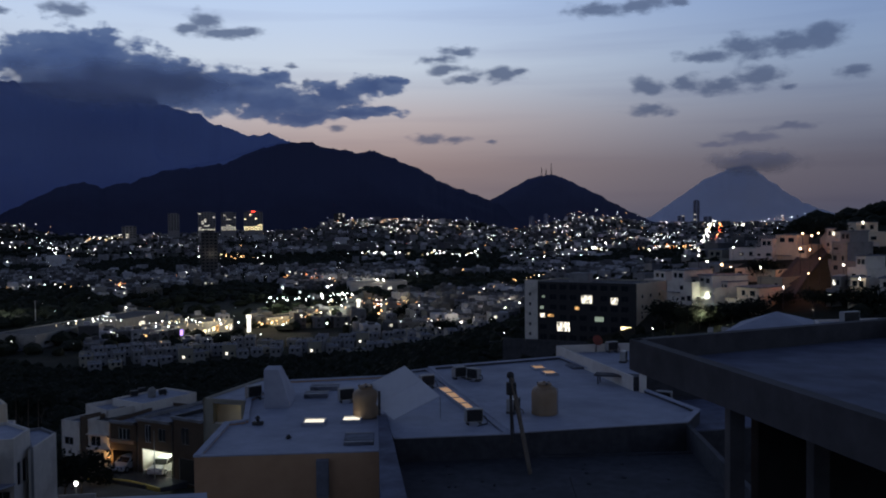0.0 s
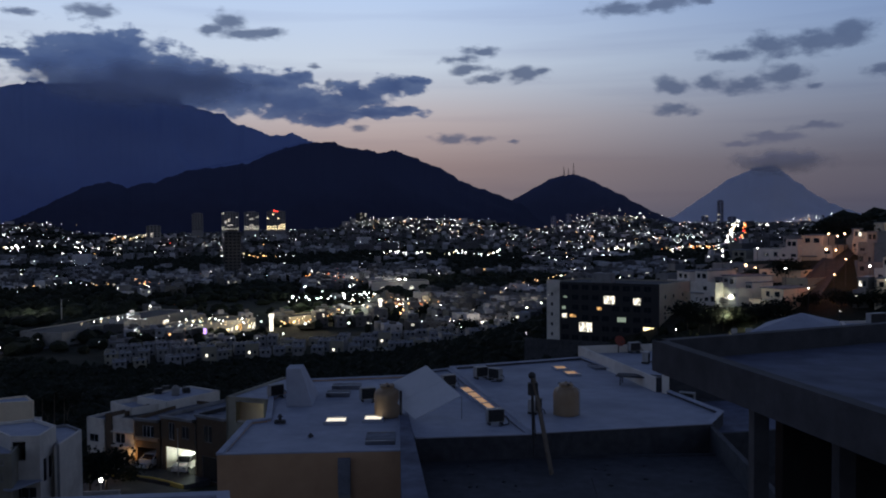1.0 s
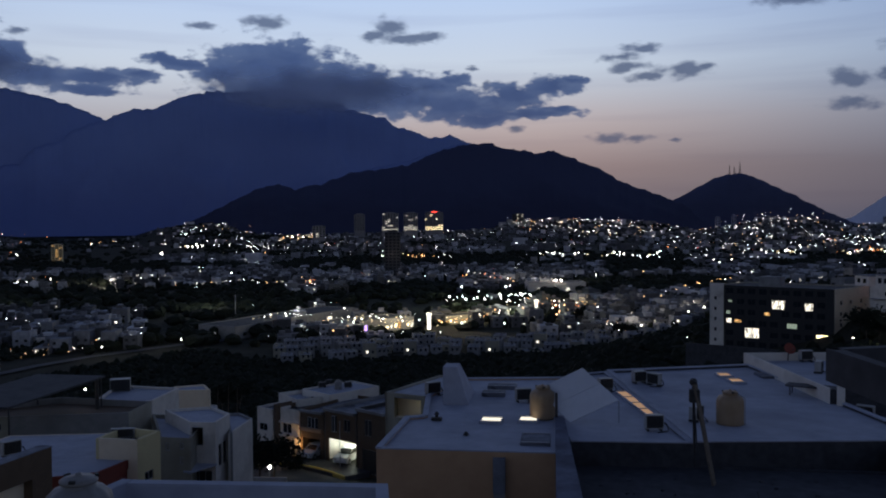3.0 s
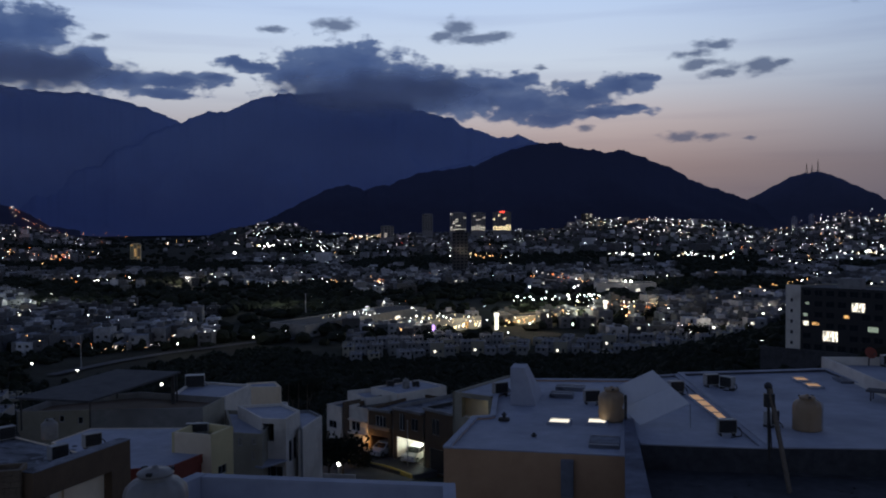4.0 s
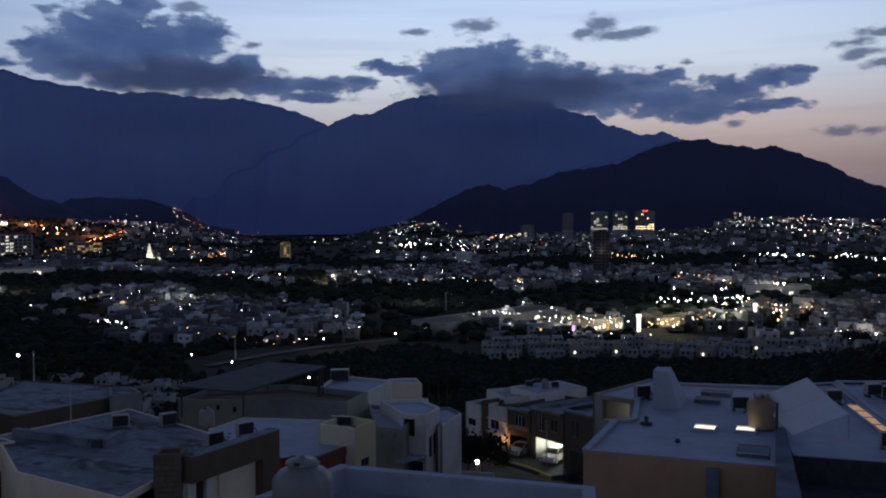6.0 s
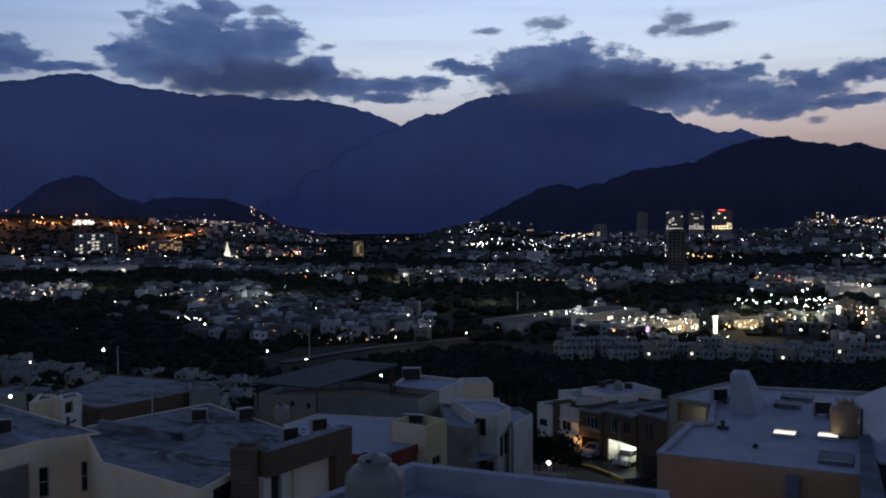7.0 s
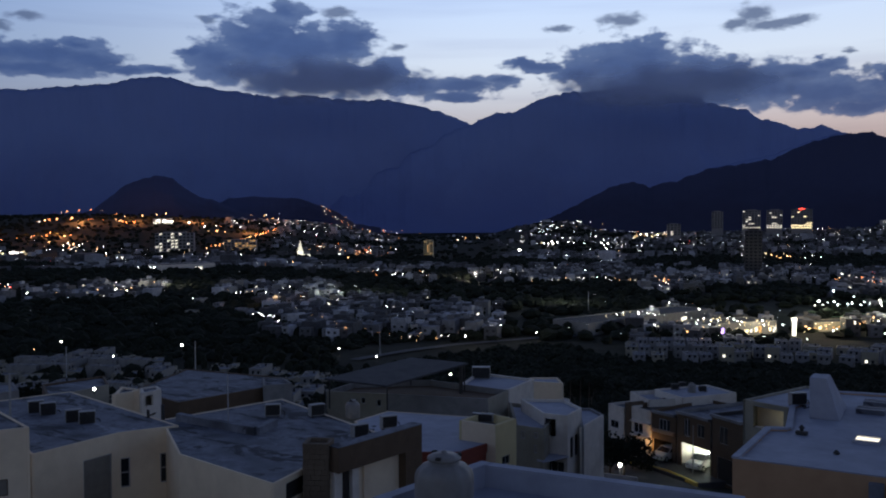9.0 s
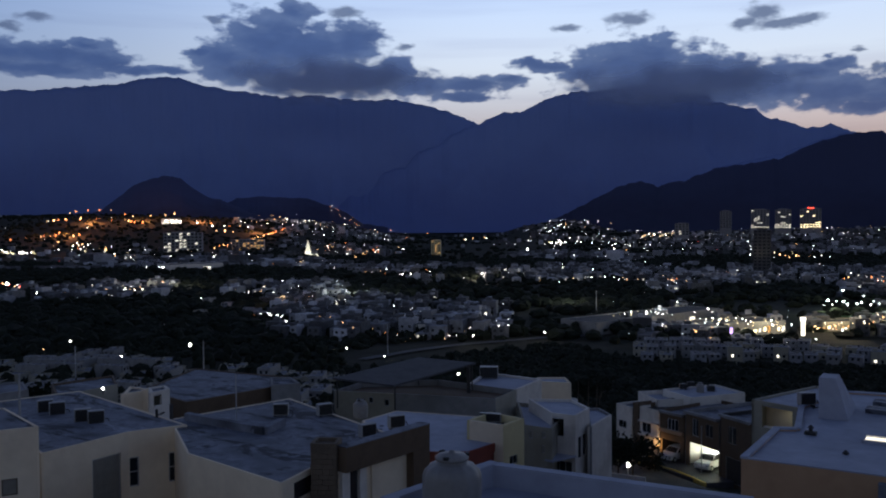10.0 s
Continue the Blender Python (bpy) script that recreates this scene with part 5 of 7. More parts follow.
pipe_run("black conduit snaking over the roof", [(-37.91, 21.04, 52.93), (-39.19, 21.98, 52.95), (-40.75, 22.89, 52.95), (-38.09, 22.01, 52.93)], 0.035)
pipe_run("thin steel vent pipe on the roof", [(-33.18, 25.00, 52.9), (-33.18, 25.00, 53.7)], 0.09, "iron", "vent_pipe")
pipe_run("thin steel vent pipe on the roof", [(-33.94, 24.76, 52.9), (-33.94, 24.76, 53.4)], 0.07, "iron", "vent_pipe")

house("cream house with a rubble-strewn weathered roof", [(-27.67, 21.56), (-21.76, 20.87), (-22.26, 23.03), (-21.16, 23.10), (-20.86, 27.75), (-32.04, 31.40), (-33.24, 24.95)], 44, 53, "cream", "old_roof", 0.03,
      holes={1: [((0.82, 2.69, 52.13, 52.77), dict(pane="rubber", bars=3, cross=True, frame_mat="iron"))]}, thick=0.09)


def portal():
    """Brown frame round a tall garage front, ending in a pillar of stacked stone."""
    a, b = Vector((-21.16, 23.10)), Vector((-20.86, 27.75))
    d = (b - a).normalized()
    ob = thing("garage_portal", "dark brown portal framing a pale garage front", "portal", (a.x, a.y, 46), math.degrees(math.atan2(d.y, d.x)))
    L = (b - a).length
    z1 = 7.9
    for nm, x0, x1, za, zb, mat in (("lintel", 0, L, z1 - 0.92, z1, "brown"), ("jamb", L - 1.0, L, 0, z1 - 0.923, "brown")):
        bm = bmesh.new()
        box(bm, x0, x1, -0.45, 0.05, za, zb, 0.015)
        part(nm, bm, M[mat], ob)
    bm = bmesh.new()
    box(bm, 1.7, L - 1.003, -0.08, 0.0, 0, z1 - 0.93)
    part("garage_front", bm, M["cream"], ob, "plain pale garage front")
    for x0, x1, mat, nm in ((0.05, 0.42, "white", "post"), (0.95, 1.3, "white", "post"), (0.45, 0.92, "glass", "slit_window")):
        bm = bmesh.new()
        box(bm, x0, x1, -0.2 if mat == "white" else -0.06, 0.0, 0, z1 - 0.93)
        part(nm, bm, M[mat], ob)
    bm = bmesh.new()
    box(bm, -0.02, L + 0.02, -0.47, 0.07, z1 + 0.003, z1 + 0.03)
    part("coping", bm, M["old_roof"], ob)


portal()


def stone_pillar():
    x, y = (-21.72, 23.11)
    ob = thing("stone_pillar", "square pillar faced with stacked brown stone", "pillar", (x, y, 46), 30)
    w, h = 0.92, 7.87
    bm = bmesh.new()
    box(bm, -w / 2 + 0.05, w / 2 - 0.05, -w / 2 + 0.05, w / 2 - 0.05, 0, h + 0.03)
    part("core", bm, M["stone"], ob)
    rng = random.Random(9)
    bricks = []
    for k in range(4):
        bm = bmesh.new()
        box(bm, -0.5, 0.5, -0.5, 0.5, -0.5, 0.5, 0.06)
        me = bpy.data.meshes.new("stone")
        bm.to_mesh(me), bm.free()
        me.materials.append(M["stone"])
        bricks.append(me)
    z = h - 4.2
    while z < h - 0.01:
        ch = 0.19
        for face in range(4):
            u = -w / 2
            while u < w / 2 - 0.02:
                lw = min(rng.uniform(0.22, 0.5), w / 2 - u)
                m = pose(0, 0, 0, 0, 0, 90 * face) @ Matrix.LocRotScale((u + lw / 2, -w / 2 + 0.04, z + ch / 2), None, (lw - 0.006, 0.1 + rng.uniform(0, 0.05), ch - 0.006))
                share("stone", rng.choice(bricks), ob, m)
                u += lw
        z += ch


stone_pillar()
condenser("air conditioner beside a pale box on the roof", -29.53, 28.37, 52.92, 40)
condenser("black-sided air conditioner on the weathered roof", -27.82, 29.50, 52.92, 65)
condenser("black-sided air conditioner on the weathered roof", -23.51, 29.46, 52.92, 60)
condenser("white air conditioner behind the brown portal", -23.53, 27.54, 52.92, 70)
water_tank("dusty grey water tank standing on a weathered roof", -26.33, 30.35, 52.92, "tank_white", 0.62, pipe=False)
wall_box("roof_curb", "low plastered curb across the weathered roof", "wall", (-32.58, 25.39), (-27.50, 25.46), 0.3, 52.9, 53.3, "old_roof")
wall_box("roof_curb", "low plastered curb across the weathered roof", "wall", (-27.50, 25.46), (-28.06, 27.06), 0.3, 52.9, 53.3, "old_roof")
pipe_run("thin pole standing on the roof curb", [(-30.14, 26.21, 52.9), (-30.14, 26.21, 55.2)], 0.03, "steel", "antenna_pole")
scraps = Pile()
rr = random.Random(8)
pa, pb, pc, pd = (Vector(p) for p in ((-27.61, 21.89), (-22.77, 23.69), (-23.71, 30.48), (-31.67, 24.67)))
for _ in range(260):
    u, v = rr.random(), rr.random()
    q = pa.lerp(pb, u).lerp(pd.lerp(pc, u), v)
    if rr.random() < 0.7:
        scraps.clump(rr, q.x, q.y, 52.915, rr.uniform(0.03, 0.13), rr.uniform(0.02, 0.07), 0)
    else:
        scraps.block(q.x, q.y, 52.915, 52.93 + rr.uniform(0.01, 0.06), rr.uniform(0.1, 0.7), rr.uniform(0.05, 0.4), rr.uniform(0, 3), (0, 0))
pa, pb, pc, pd = (Vector(p) for p in ((-32.89, 18.86), (-32.29, 24.78), (-41.75, 25.87), (-43.13, 22.26)))
for _ in range(110):
    u, v = rr.random(), rr.random()
    q = pa.lerp(pb, u).lerp(pd.lerp(pc, u), v)
    scraps.clump(rr, q.x, q.y, 52.89, rr.uniform(0.03, 0.13), rr.uniform(0.02, 0.07), 0)
scraps.made("roof_debris", [M["old_roof"], M["dark_concrete"]], "loose flakes of membrane and dirt on old roofs", "debris")

# ---------------------------------------------------------------- the red-fronted house and the white cluster
house("pale house with a broad blue-grey roof and red fascia", [(-28.77, 37.73), (-26.36, 39.35), (-25.98, 42.87), (-28.13, 47.68), (-36.20, 45.32), (-36.15, 41.78)], 38, 49.3, "cream", "roof", 0.03, thick=0.1,
      walls={0: "red", 1: "red"}, holes={1: [((2.20, 3.31, 47.75, 48.83), dict(pane="red", bars=0, frame_mat="red"))]})
house("pale yellow block with a flat roof and a dark window", [(-27.99, 41.68), (-25.57, 41.77), (-25.43, 43.90), (-28.03, 44.35)], 38, 50.4, "yellow", "old_roof", 0.5, walls={0: "cream"},
      holes={1: [((0.65, 1.46, 47.93, 48.45), dict(bars=1))]})
condenser("white box unit behind the block's parapet", -27.67, 43.77, 49.88, 20, w=1.3, h=0.5)

house("olive-grey wing with small square windows", [(-32.98, 56.82), (-30.59, 56.90), (-32.71, 64.19), (-37.56, 63.69)], ground_under([(-13, 62)]), 46.5, "olive", "roof", 0.3,
      holes={0: [((0.44, 0.78, 45.54, 46.14), dict(bars=0, pane="curtain")), ((1.54, 1.87, 45.69, 46.16), dict(bars=0, pane="curtain")), ((1.54, 1.82, 44.57, 45.17), dict(bars=0, pane="curtain"))]})
house("white modern house with slit windows and a balcony", [(-31.67, 58.82), (-29.68, 58.98), (-30.01, 62.10), (-32.65, 64.28), (-35.77, 62.50)], ground_under([(-12, 62)]), 47.2, "white", "roof", 0.2,
      holes={1: [((0.60, 1.34, 43.72, 45.38), dict(bars=0)), ((1.59, 2.35, 43.70, 45.38), dict(bars=0))], 0: [((0.09, 1.03, 45.47, 46.82), None), ((0.13, 1.71, 42.45, 43.59), dict(bars=2))]})
house("grey wing of a white house beside the street", [(-29.32, 60.68), (-29.79, 65.77), (-31.76, 67.59), (-32.76, 66.93)], ground_under([(-12, 62)]), 46.0, "grey", "roof", 0.2, walls={0: "white"})


def canopy(label, a, b, depth, z, mat, posts=0.0):
    plan = row_plan(a, b, depth)
    ob = thing("canopy", label, "canopy", (*plan[0], z))
    o = Vector(plan[0])
    bm = bmesh.new()
    slab_poly(bm, [Vector(p) - o for p in plan], 0, 0.14)
    part("slab", bm, M[mat], ob)
    if posts:
        for p in plan:
            bm = bmesh.new()
            q = Vector(p) - o
            c = (Vector(plan[0]) + Vector(plan[2])) / 2 - o
            q = q + (c - q) * 0.06
            rod(bm, (q.x, q.y, -posts), (q.x, q.y, 0), 0.06)
            part("post", bm, M["iron"], ob)


canopy("pale entrance canopy over a dark doorway", (-30.46, 56.64), (-29.64, 59.07), 2.2, 44.0, "roof")


def railing(label, a, b, z, h=1.0):
    d = Vector(b) - Vector(a)
    ob = thing("balcony_railing", label, "railing", (*a, z), math.degrees(math.atan2(d.y, d.x)))
    L = d.length
    for zz in (0.06, h):
        bm = bmesh.new()
        rod(bm, (0, 0, zz), (L, 0, zz), 0.03, n=6)
        part("rail", bm, M["iron"], ob)
    n = max(3, int(L / 0.5))
    for i in range(n + 1):
        bm = bmesh.new()
        rod(bm, (L * i / n, 0, 0), (L * i / n, 0, h), 0.02, n=6)
        part("baluster", bm, M["iron"], ob)


railing("thin dark iron balcony railing", (-31.64, 58.84), (-30.76, 59.21), 45.4)

# the house with a flat canopy over its roof terrace
house("white house with a maroon roof terrace", [(-49.64, 53.77), (-44.49, 55.72), (-36.50, 58.52), (-37.04, 62.63), (-45.30, 62.85), (-50.35, 58.23)], 33, 47.8, "grey", "brown", 0.5, walls={0: "olive", 2: "olive"}, thick=0.12,
      holes={0: [((3.12, 3.52, 46.90, 47.42), dict(bars=0)), ((4.51, 4.91, 46.73, 47.29), dict(bars=0))]})
canopy("broad dark flat canopy over a roof terrace", (-46.13, 49.86), (-40.19, 50.13), 12.0, 49.7, "concrete", 2.3)
satellite_dish("large grey mesh satellite dish beside a white wall", (-45.38, 60.97, 45.57)[0], (-45.38, 60.97, 45.57)[1], 45.0, 20, 0.75, "concrete", 0.4)
house("white house with a pale roof behind the terrace", [(-44.69, 65.56), (-40.35, 68.42), (-40.96, 74.14), (-47.54, 74.39)], 33, 46.5, "white", "roof", 0.15, coping="white")
condenser("bulky white roof unit at the back of the roof", -46.22, 72.84, 46.3, 30, w=1.8, h=1.1, d=1.0)
house("white house with a dark upper window", [(-45.91, 82.71), (-42.63, 83.67), (-44.70, 86.36), (-47.34, 84.64)], 32, 44.5, "cream", "roof", 0.15)
house("small white house down the slope", [(-45.09, 84.40), (-42.12, 84.25), (-43.73, 87.48), (-46.31, 88.06)], 33, 42.0, "white", "roof", 0.1)
pipe_run("dark chimney pipe on a terrace roof", [(-40.97, 61.30, 47.2), (-40.97, 61.30, 49.75)], 0.16, "iron", "chimney_pipe")

# houses farther along the slope
house("long low house with a wide pale roof and brown eaves", [(-51.55, 40.19), (-50.56, 48.07), (-52.24, 51.75), (-63.02, 50.11), (-58.42, 41.26)], 38, 49, "brown", "old_roof", 0.08)
house("blank white house wall beside a dark yard", [(-50.04, 47.10), (-48.82, 49.03), (-51.23, 50.43), (-52.69, 49.48)], 38, 49.3, "grey", "old_roof", 0.1)
house("cream roof room lit by a warm lamp", [(-51.88, 35.08), (-51.70, 36.61), (-52.08, 37.33), (-53.90, 37.14)], 42, 50.4, "cream", "old_roof", 0.1)
house("small white roof room with an open doorway", [(-49.68, 35.79), (-49.92, 37.52), (-51.24, 38.13), (-51.53, 36.95)], 42, 50.6, "white", "old_roof", 0.1,
      holes={0: [((0.28, 0.99, 49.64, 50.37), None)]})
house("brown low house with a flat roof", [(-58.98, 34.55), (-59.73, 40.05), (-63.63, 42.26), (-64.17, 37.15)], 40, 49.5, "brown", "old_roof", 0.15, walls={0: "olive"})
house("grey low house beside a dark garden", [(-59.01, 28.22), (-58.35, 32.11), (-61.65, 33.52), (-64.26, 30.75)], 42, 50.5, "grey", "old_roof", 0.12)
point_lamp("roof_room_lamp", (-52.99, 36.94, 49.8), 14, (1.0, 0.62, 0.3))
pipe_run("white lamp post with a small bright lamp", [(-38.74, 20.89, 52.9), (-38.74, 20.89, 55.2)], 0.06, "paint", "post")


def wall_lamp(label, at, r, lit):
    ob = thing("wall_lamp", label, "lamp", at)
    bm = bmesh.new()
    bmesh.ops.create_icosphere(bm, subdivisions=2, radius=r)
    part("globe", bm, M[lit], ob)
    bm = bmesh.new()
    rod(bm, (0, 0, -r * 4), (0, 0, -r * 0.8), r * 0.25)
    part("bracket", bm, M["iron"], ob)


wall_lamp("small bright white lamp above a roof wall", (-55.73, 36.17, 50.2), 0.1, "lamp_white")
wall_lamp("small bright white lamp below a canopy", (-41.56, 60.64, 49.0), 0.09, "lamp_white")

# ---------------------------------------------------------------- the street below
Z_S = 34.5


def street():
    a, b, c, d = (Vector(p) for p in ((-42.73, 94.81), (-25.76, 85.90), (-32.40, 76.34), (-40.47, 78.12)))
    ob = thing("street_surface", "worn asphalt street between the houses", "road", (a.x, a.y, Z_S - 0.5), kind="structure")
    bm = bmesh.new()
    slab_poly(bm, [p - a for p in (a, b, c, d)], -4, 0.4)
    part("asphalt", bm, M["asphalt"], ob)
    ob = thing("driveway", "pale concrete driveways rising to the garages", "pavement", (a.x, a.y, Z_S - 0.4), kind="structure")
    bm = bmesh.new()
    q = [Vector(p) - a for p in ((-38.00, 92.74), (-29.52, 88.72), (-25.25, 93.04), (-39.06, 98.81))]
    slab_poly(bm, q, -4, 0.42)
    part("slab", bm, M["concrete"], ob)
    kerb = thing("kerb", "yellow-painted concrete kerb along the street", "kerb", (a.x, a.y, Z_S - 0.1), kind="structure")
    pts = [Vector(p) - a for p in ((-38.64, 92.32), (-36.42, 92.15), (-33.81, 91.26), (-31.42, 89.85), (-29.56, 88.47))]
    for p, q in zip(pts, pts[1:]):
        bm = bmesh.new()
        e = q - p
        box(bm, 0.01, e.length - 0.01, -0.14, 0.14, -0.2, 0.22, 0.03, Matrix.Translation((p.x, p.y, 0)) @ Matrix.Rotation(math.atan2(e.y, e.x), 4, "Z"))
        part("kerb_stone", bm, M["kerb"], kerb)


street()

E3 = row_plan((-37.39, 95.97), (-34.01, 94.68), 10)
house("brown two-storey house with an open carport", E3, Z_S - 2, 40.0, "brown", "old_roof", 0.4, thick=0.12,
      holes={0: [((0.3, 3.0, 34.40, 36.72), None), ((1.1, 2.7, 37.9, 39.2), dict(bars=2, pane="glass", frame_mat="silver"))]})
E4 = row_plan((-33.92, 94.60), (-29.24, 92.07), 10)
house("charcoal house with a brightly lit white garage", E4, Z_S - 2, 40.6, "grey", "old_roof", 0.4, walls={0: "brown"}, thick=0.12,
      holes={0: [((0.7, 5.2, 34.26, 37.2), None), ((1.2, 2.1, 38.0, 39.9), dict(bars=1, frame_mat="silver")), ((3.2, 4.3, 38.3, 39.7), dict(bars=1))]})
E5 = row_plan((-29.14, 91.99), (-25.09, 89.55), 10)
house("dark brown house with a flat roof", E5, Z_S - 2, 41.3, "black", "old_roof", 0.4, walls={0: "brown"}, thick=0.12,
      holes={0: [((1.2, 2.4, 38.4, 40.2), dict(bars=1)), ((0.82, 4.0, 34.24, 36.91), dict(bars=0, pane="rubber"))]})
E2 = row_plan((-40.67, 97.78), (-37.63, 96.42), 9)
house("white house with a framed window and an amber wall lamp", E2, Z_S - 2, 39.7, "white", "black", 0.3, thick=0.12,
      holes={0: [((0.4, 1.9, 36.7, 37.9), dict(bars=1, frame_mat="silver"))]})
house("narrow brown stair tower between two white houses", row_plan((-41.80, 98.50), (-40.77, 97.85), 8), Z_S - 2, 39.9, "brown", "black", 0.3)
house("white house with a rounded balcony front", row_plan((-44.65, 99.98), (-41.86, 98.47), 9), Z_S - 2, 39.2, "white", "old_roof", 0.3,
      holes={0: [((0.47, 2.0, 36.4, 37.3), dict(bars=1))]})
house("white house with roof tanks behind the street", row_plan((-40.38, 104.47), (-35.58, 101.23), 8), 30, 40.7, "white", "roof", 0.2, thick=0.12,
      holes={0: [((1.8, 2.7, 38.4, 40.0), dict(bars=0)), ((4.2, 5.4, 38.9, 39.4), dict(bars=0))]})
house("white house with a stepped gable wall", row_plan((-43.18, 103.34), (-39.17, 99.57), 7), 30, 40.3, "white", "roof", 0.5, thick=0.12)
for px in ((-38.55, 106.75), (-38.20, 108.47), (-35.22, 107.37)):
    condenser("small dark roof unit on a far white roof", *px, 40.5, 30, "iron", 0.9, 0.6, 0.6)
water_tank("grey water tank on a far white roof", *(-36.09, 106.02), 40.5, "tank_white", 0.9, pipe=False)


def garage_inside(front, depth, z0, z1):
    a, b = Vector(front[0]), Vector(front[1])
    d = (b - a).normalized()
    n = Vector((-d.y, d.x))
    if n.dot(a) < 0:
        n = -n
    ob = thing("garage_lining", "white-painted garage interior under a bright lamp", "garage", (a.x, a.y, z0))
    for p, q in ((n * 0.25 + d * 0.25, n * depth + d * 0.25), (n * depth + d * 0.25, n * depth + (b - a) - d * 0.25), (n * depth + (b - a) - d * 0.25, n * 0.25 + (b - a) - d * 0.25)):
        e = (q - p).normalized()
        bm = bmesh.new()
        wall_mesh(bm, p, q, 0, z1 - z0, Vector((-e.y, e.x)), 0.1, [])
        part("wall", bm, M["white"], ob)
    bm = bmesh.new()
    slab_poly(bm, [n * 0.25, n * 0.25 + (b - a), n * depth + (b - a), n * depth], z1 - z0, z1 - z0 + 0.15)
    part("ceiling_panel", bm, M["white"], ob)
    bm = bmesh.new()
    slab_poly(bm, [n * 0.25, n * 0.25 + (b - a), n * depth + (b - a), n * depth], 0.0, 0.1)
    part("floor", bm, M["concrete"], ob)
    mid = (a + b) / 2 + n * depth * 0.45
    bm = bmesh.new()
    c = mid - a
    box(bm, c.x - 0.5, c.x + 0.5, c.y - 0.08, c.y + 0.08, z1 - z0 - 0.1, z1 - z0 - 0.03)
    part("tube_lamp", bm, M["lamp_cool"], ob)
    return mid, n


def storey_band(front, z, mat, h=0.45):
    a, b = Vector(front[0]), Vector(front[1])
    d = (b - a).normalized()
    n = Vector((-d.y, d.x)) if Vector((-d.y, d.x)).dot(a) < 0 else Vector((d.y, -d.x))
    wall_box("storey_band", "projecting band between two storeys", "facade band", tuple(a + d * 0.1 + n * 0.2), tuple(b - d * 0.1 + n * 0.2), 0.4, z, z + h, mat)


storey_band(E3, Z_S + 3.1, "ochre", 0.35)
storey_band(E3, 39.75, "grey", 0.3)
storey_band(E4, 40.35, "grey", 0.3)
storey_band(E5, 41.05, "grey", 0.3)
storey_band(E2, 38.0, "white", 0.16)
storey_band(E2, 36.4, "white", 0.16)
g_mid, g_n = garage_inside(E4, 5.6, Z_S - 0.05, Z_S + 2.75)
point_lamp("garage_lamp", (g_mid.x, g_mid.y, Z_S + 2.3), 330, (0.86, 1.0, 0.94), 0.3)
g_turn = math.degrees(math.atan2(g_n.y, g_n.x))
car("white sport utility car in a lit garage", *(g_mid - g_n * 1.3), Z_S + 0.05, g_turn + 200, tall=1.08)
c_mid = (Vector(E3[0]) + Vector(E3[1])) / 2
car("white hatchback parked under a dark carport", *(c_mid + g_n * 0.6), Z_S + 0.03, g_turn + 190)
point_lamp("amber_wall_lamp", (*(-37.63, 95.66), 36.0), 60, (1.0, 0.55, 0.2), 0.1)
wall_lamp("small amber wall lamp beside a white house", (*(-37.70, 95.85), 35.7), 0.1, "lamp_warm")

lamp_x, lamp_y = (-31.18, 92.01)
ob = street_lamp(lamp_x, lamp_y, 6.2, "paint", 0.1, "slim grey unlit street lamp")
lamp_x, lamp_y = (-37.43, 86.82)
street_lamp(lamp_x, lamp_y, 1.6, "lamp_white", 0.2, "short garden lamp with a bright globe")
point_lamp("garden_lamp", (lamp_x, lamp_y - 0.4, land(lamp_x, lamp_y) + 2.0), 25, (1.0, 0.93, 0.8))
wall_box("garden_wall", "low white garden wall by the street", "wall", (-37.08, 81.97), (-33.67, 82.46), 0.2, 33, 36.0, "white")

house("beige house with a recessed lit balcony", row_plan((-17.05, 60.64), (-13.76, 59.56), 8), 38, 49.6, "olive", "roof", 0.15,
      holes={0: [((0.79, 3.06, 47.81, 49.34), None)]})
cp = row_plan((-17.05, 60.64), (-13.76, 59.56), 8)
e = (Vector(cp[3]) - Vector(cp[0])).normalized()
wall_box("balcony_back_wall", "cream wall at the back of the balcony", "wall", tuple(Vector(cp[0]) + e * 1.5), tuple(Vector(cp[1]) + e * 1.5), 0.1, 44, 49.2, "cream")
wall_box("balcony_parapet", "plain white parapet of a balcony", "wall", tuple(Vector(cp[0]).lerp(Vector(cp[1]), 0.22) + e * 0.3), tuple(Vector(cp[0]).lerp(Vector(cp[1]), 0.85) + e * 0.3), 0.12, 46.6, 47.9, "white")
bl = Vector(cp[0]).lerp(Vector(cp[1]), 0.78) + e * 0.8
point_lamp("balcony_lamp", (bl.x, bl.y, 48.9), 2.5, (0.95, 1.0, 0.75))

# greenery round the street
for px, h, r, sd in (((-36.81, 86.49), 5, 2.4, 1), ((-36.41, 90.98), 3.0, 1.4, 2), ((-37.81, 84.97), 4.5, 2.2, 3), ((-41.26, 94.37), 5.0, 1.8, 4),
                     ((-111.01, 236.22, 3.87)[:2], 12, 4.2, 6), ((-115.07, 233.15, 3.94)[:2], 12, 4.0, 7), ((-73.44, 76.14), 8, 3.2, 8), ((-122.48, 66.56), 9, 4.5, 9), ((-119.68, 68.40), 8, 4, 10), ((-101.62, 80.25), 12, 4.0, 11),
                     ((-49.50, 45.96), 7, 1.6, 12)):
    tree("dark leafy tree among the houses", *px, h, r, sd)
for px, h, sd in (((-110.30, 227.13, 4.51)[:2], 12, 21), ((-107.05, 225.92, 4.67)[:2], 11, 22), ((-113.59, 227.19, 4.41)[:2], 11, 23), ((-72.64, 76.67), 7.5, 24)):
    palm("dark shaggy palm beside the street", *px, h, sd)


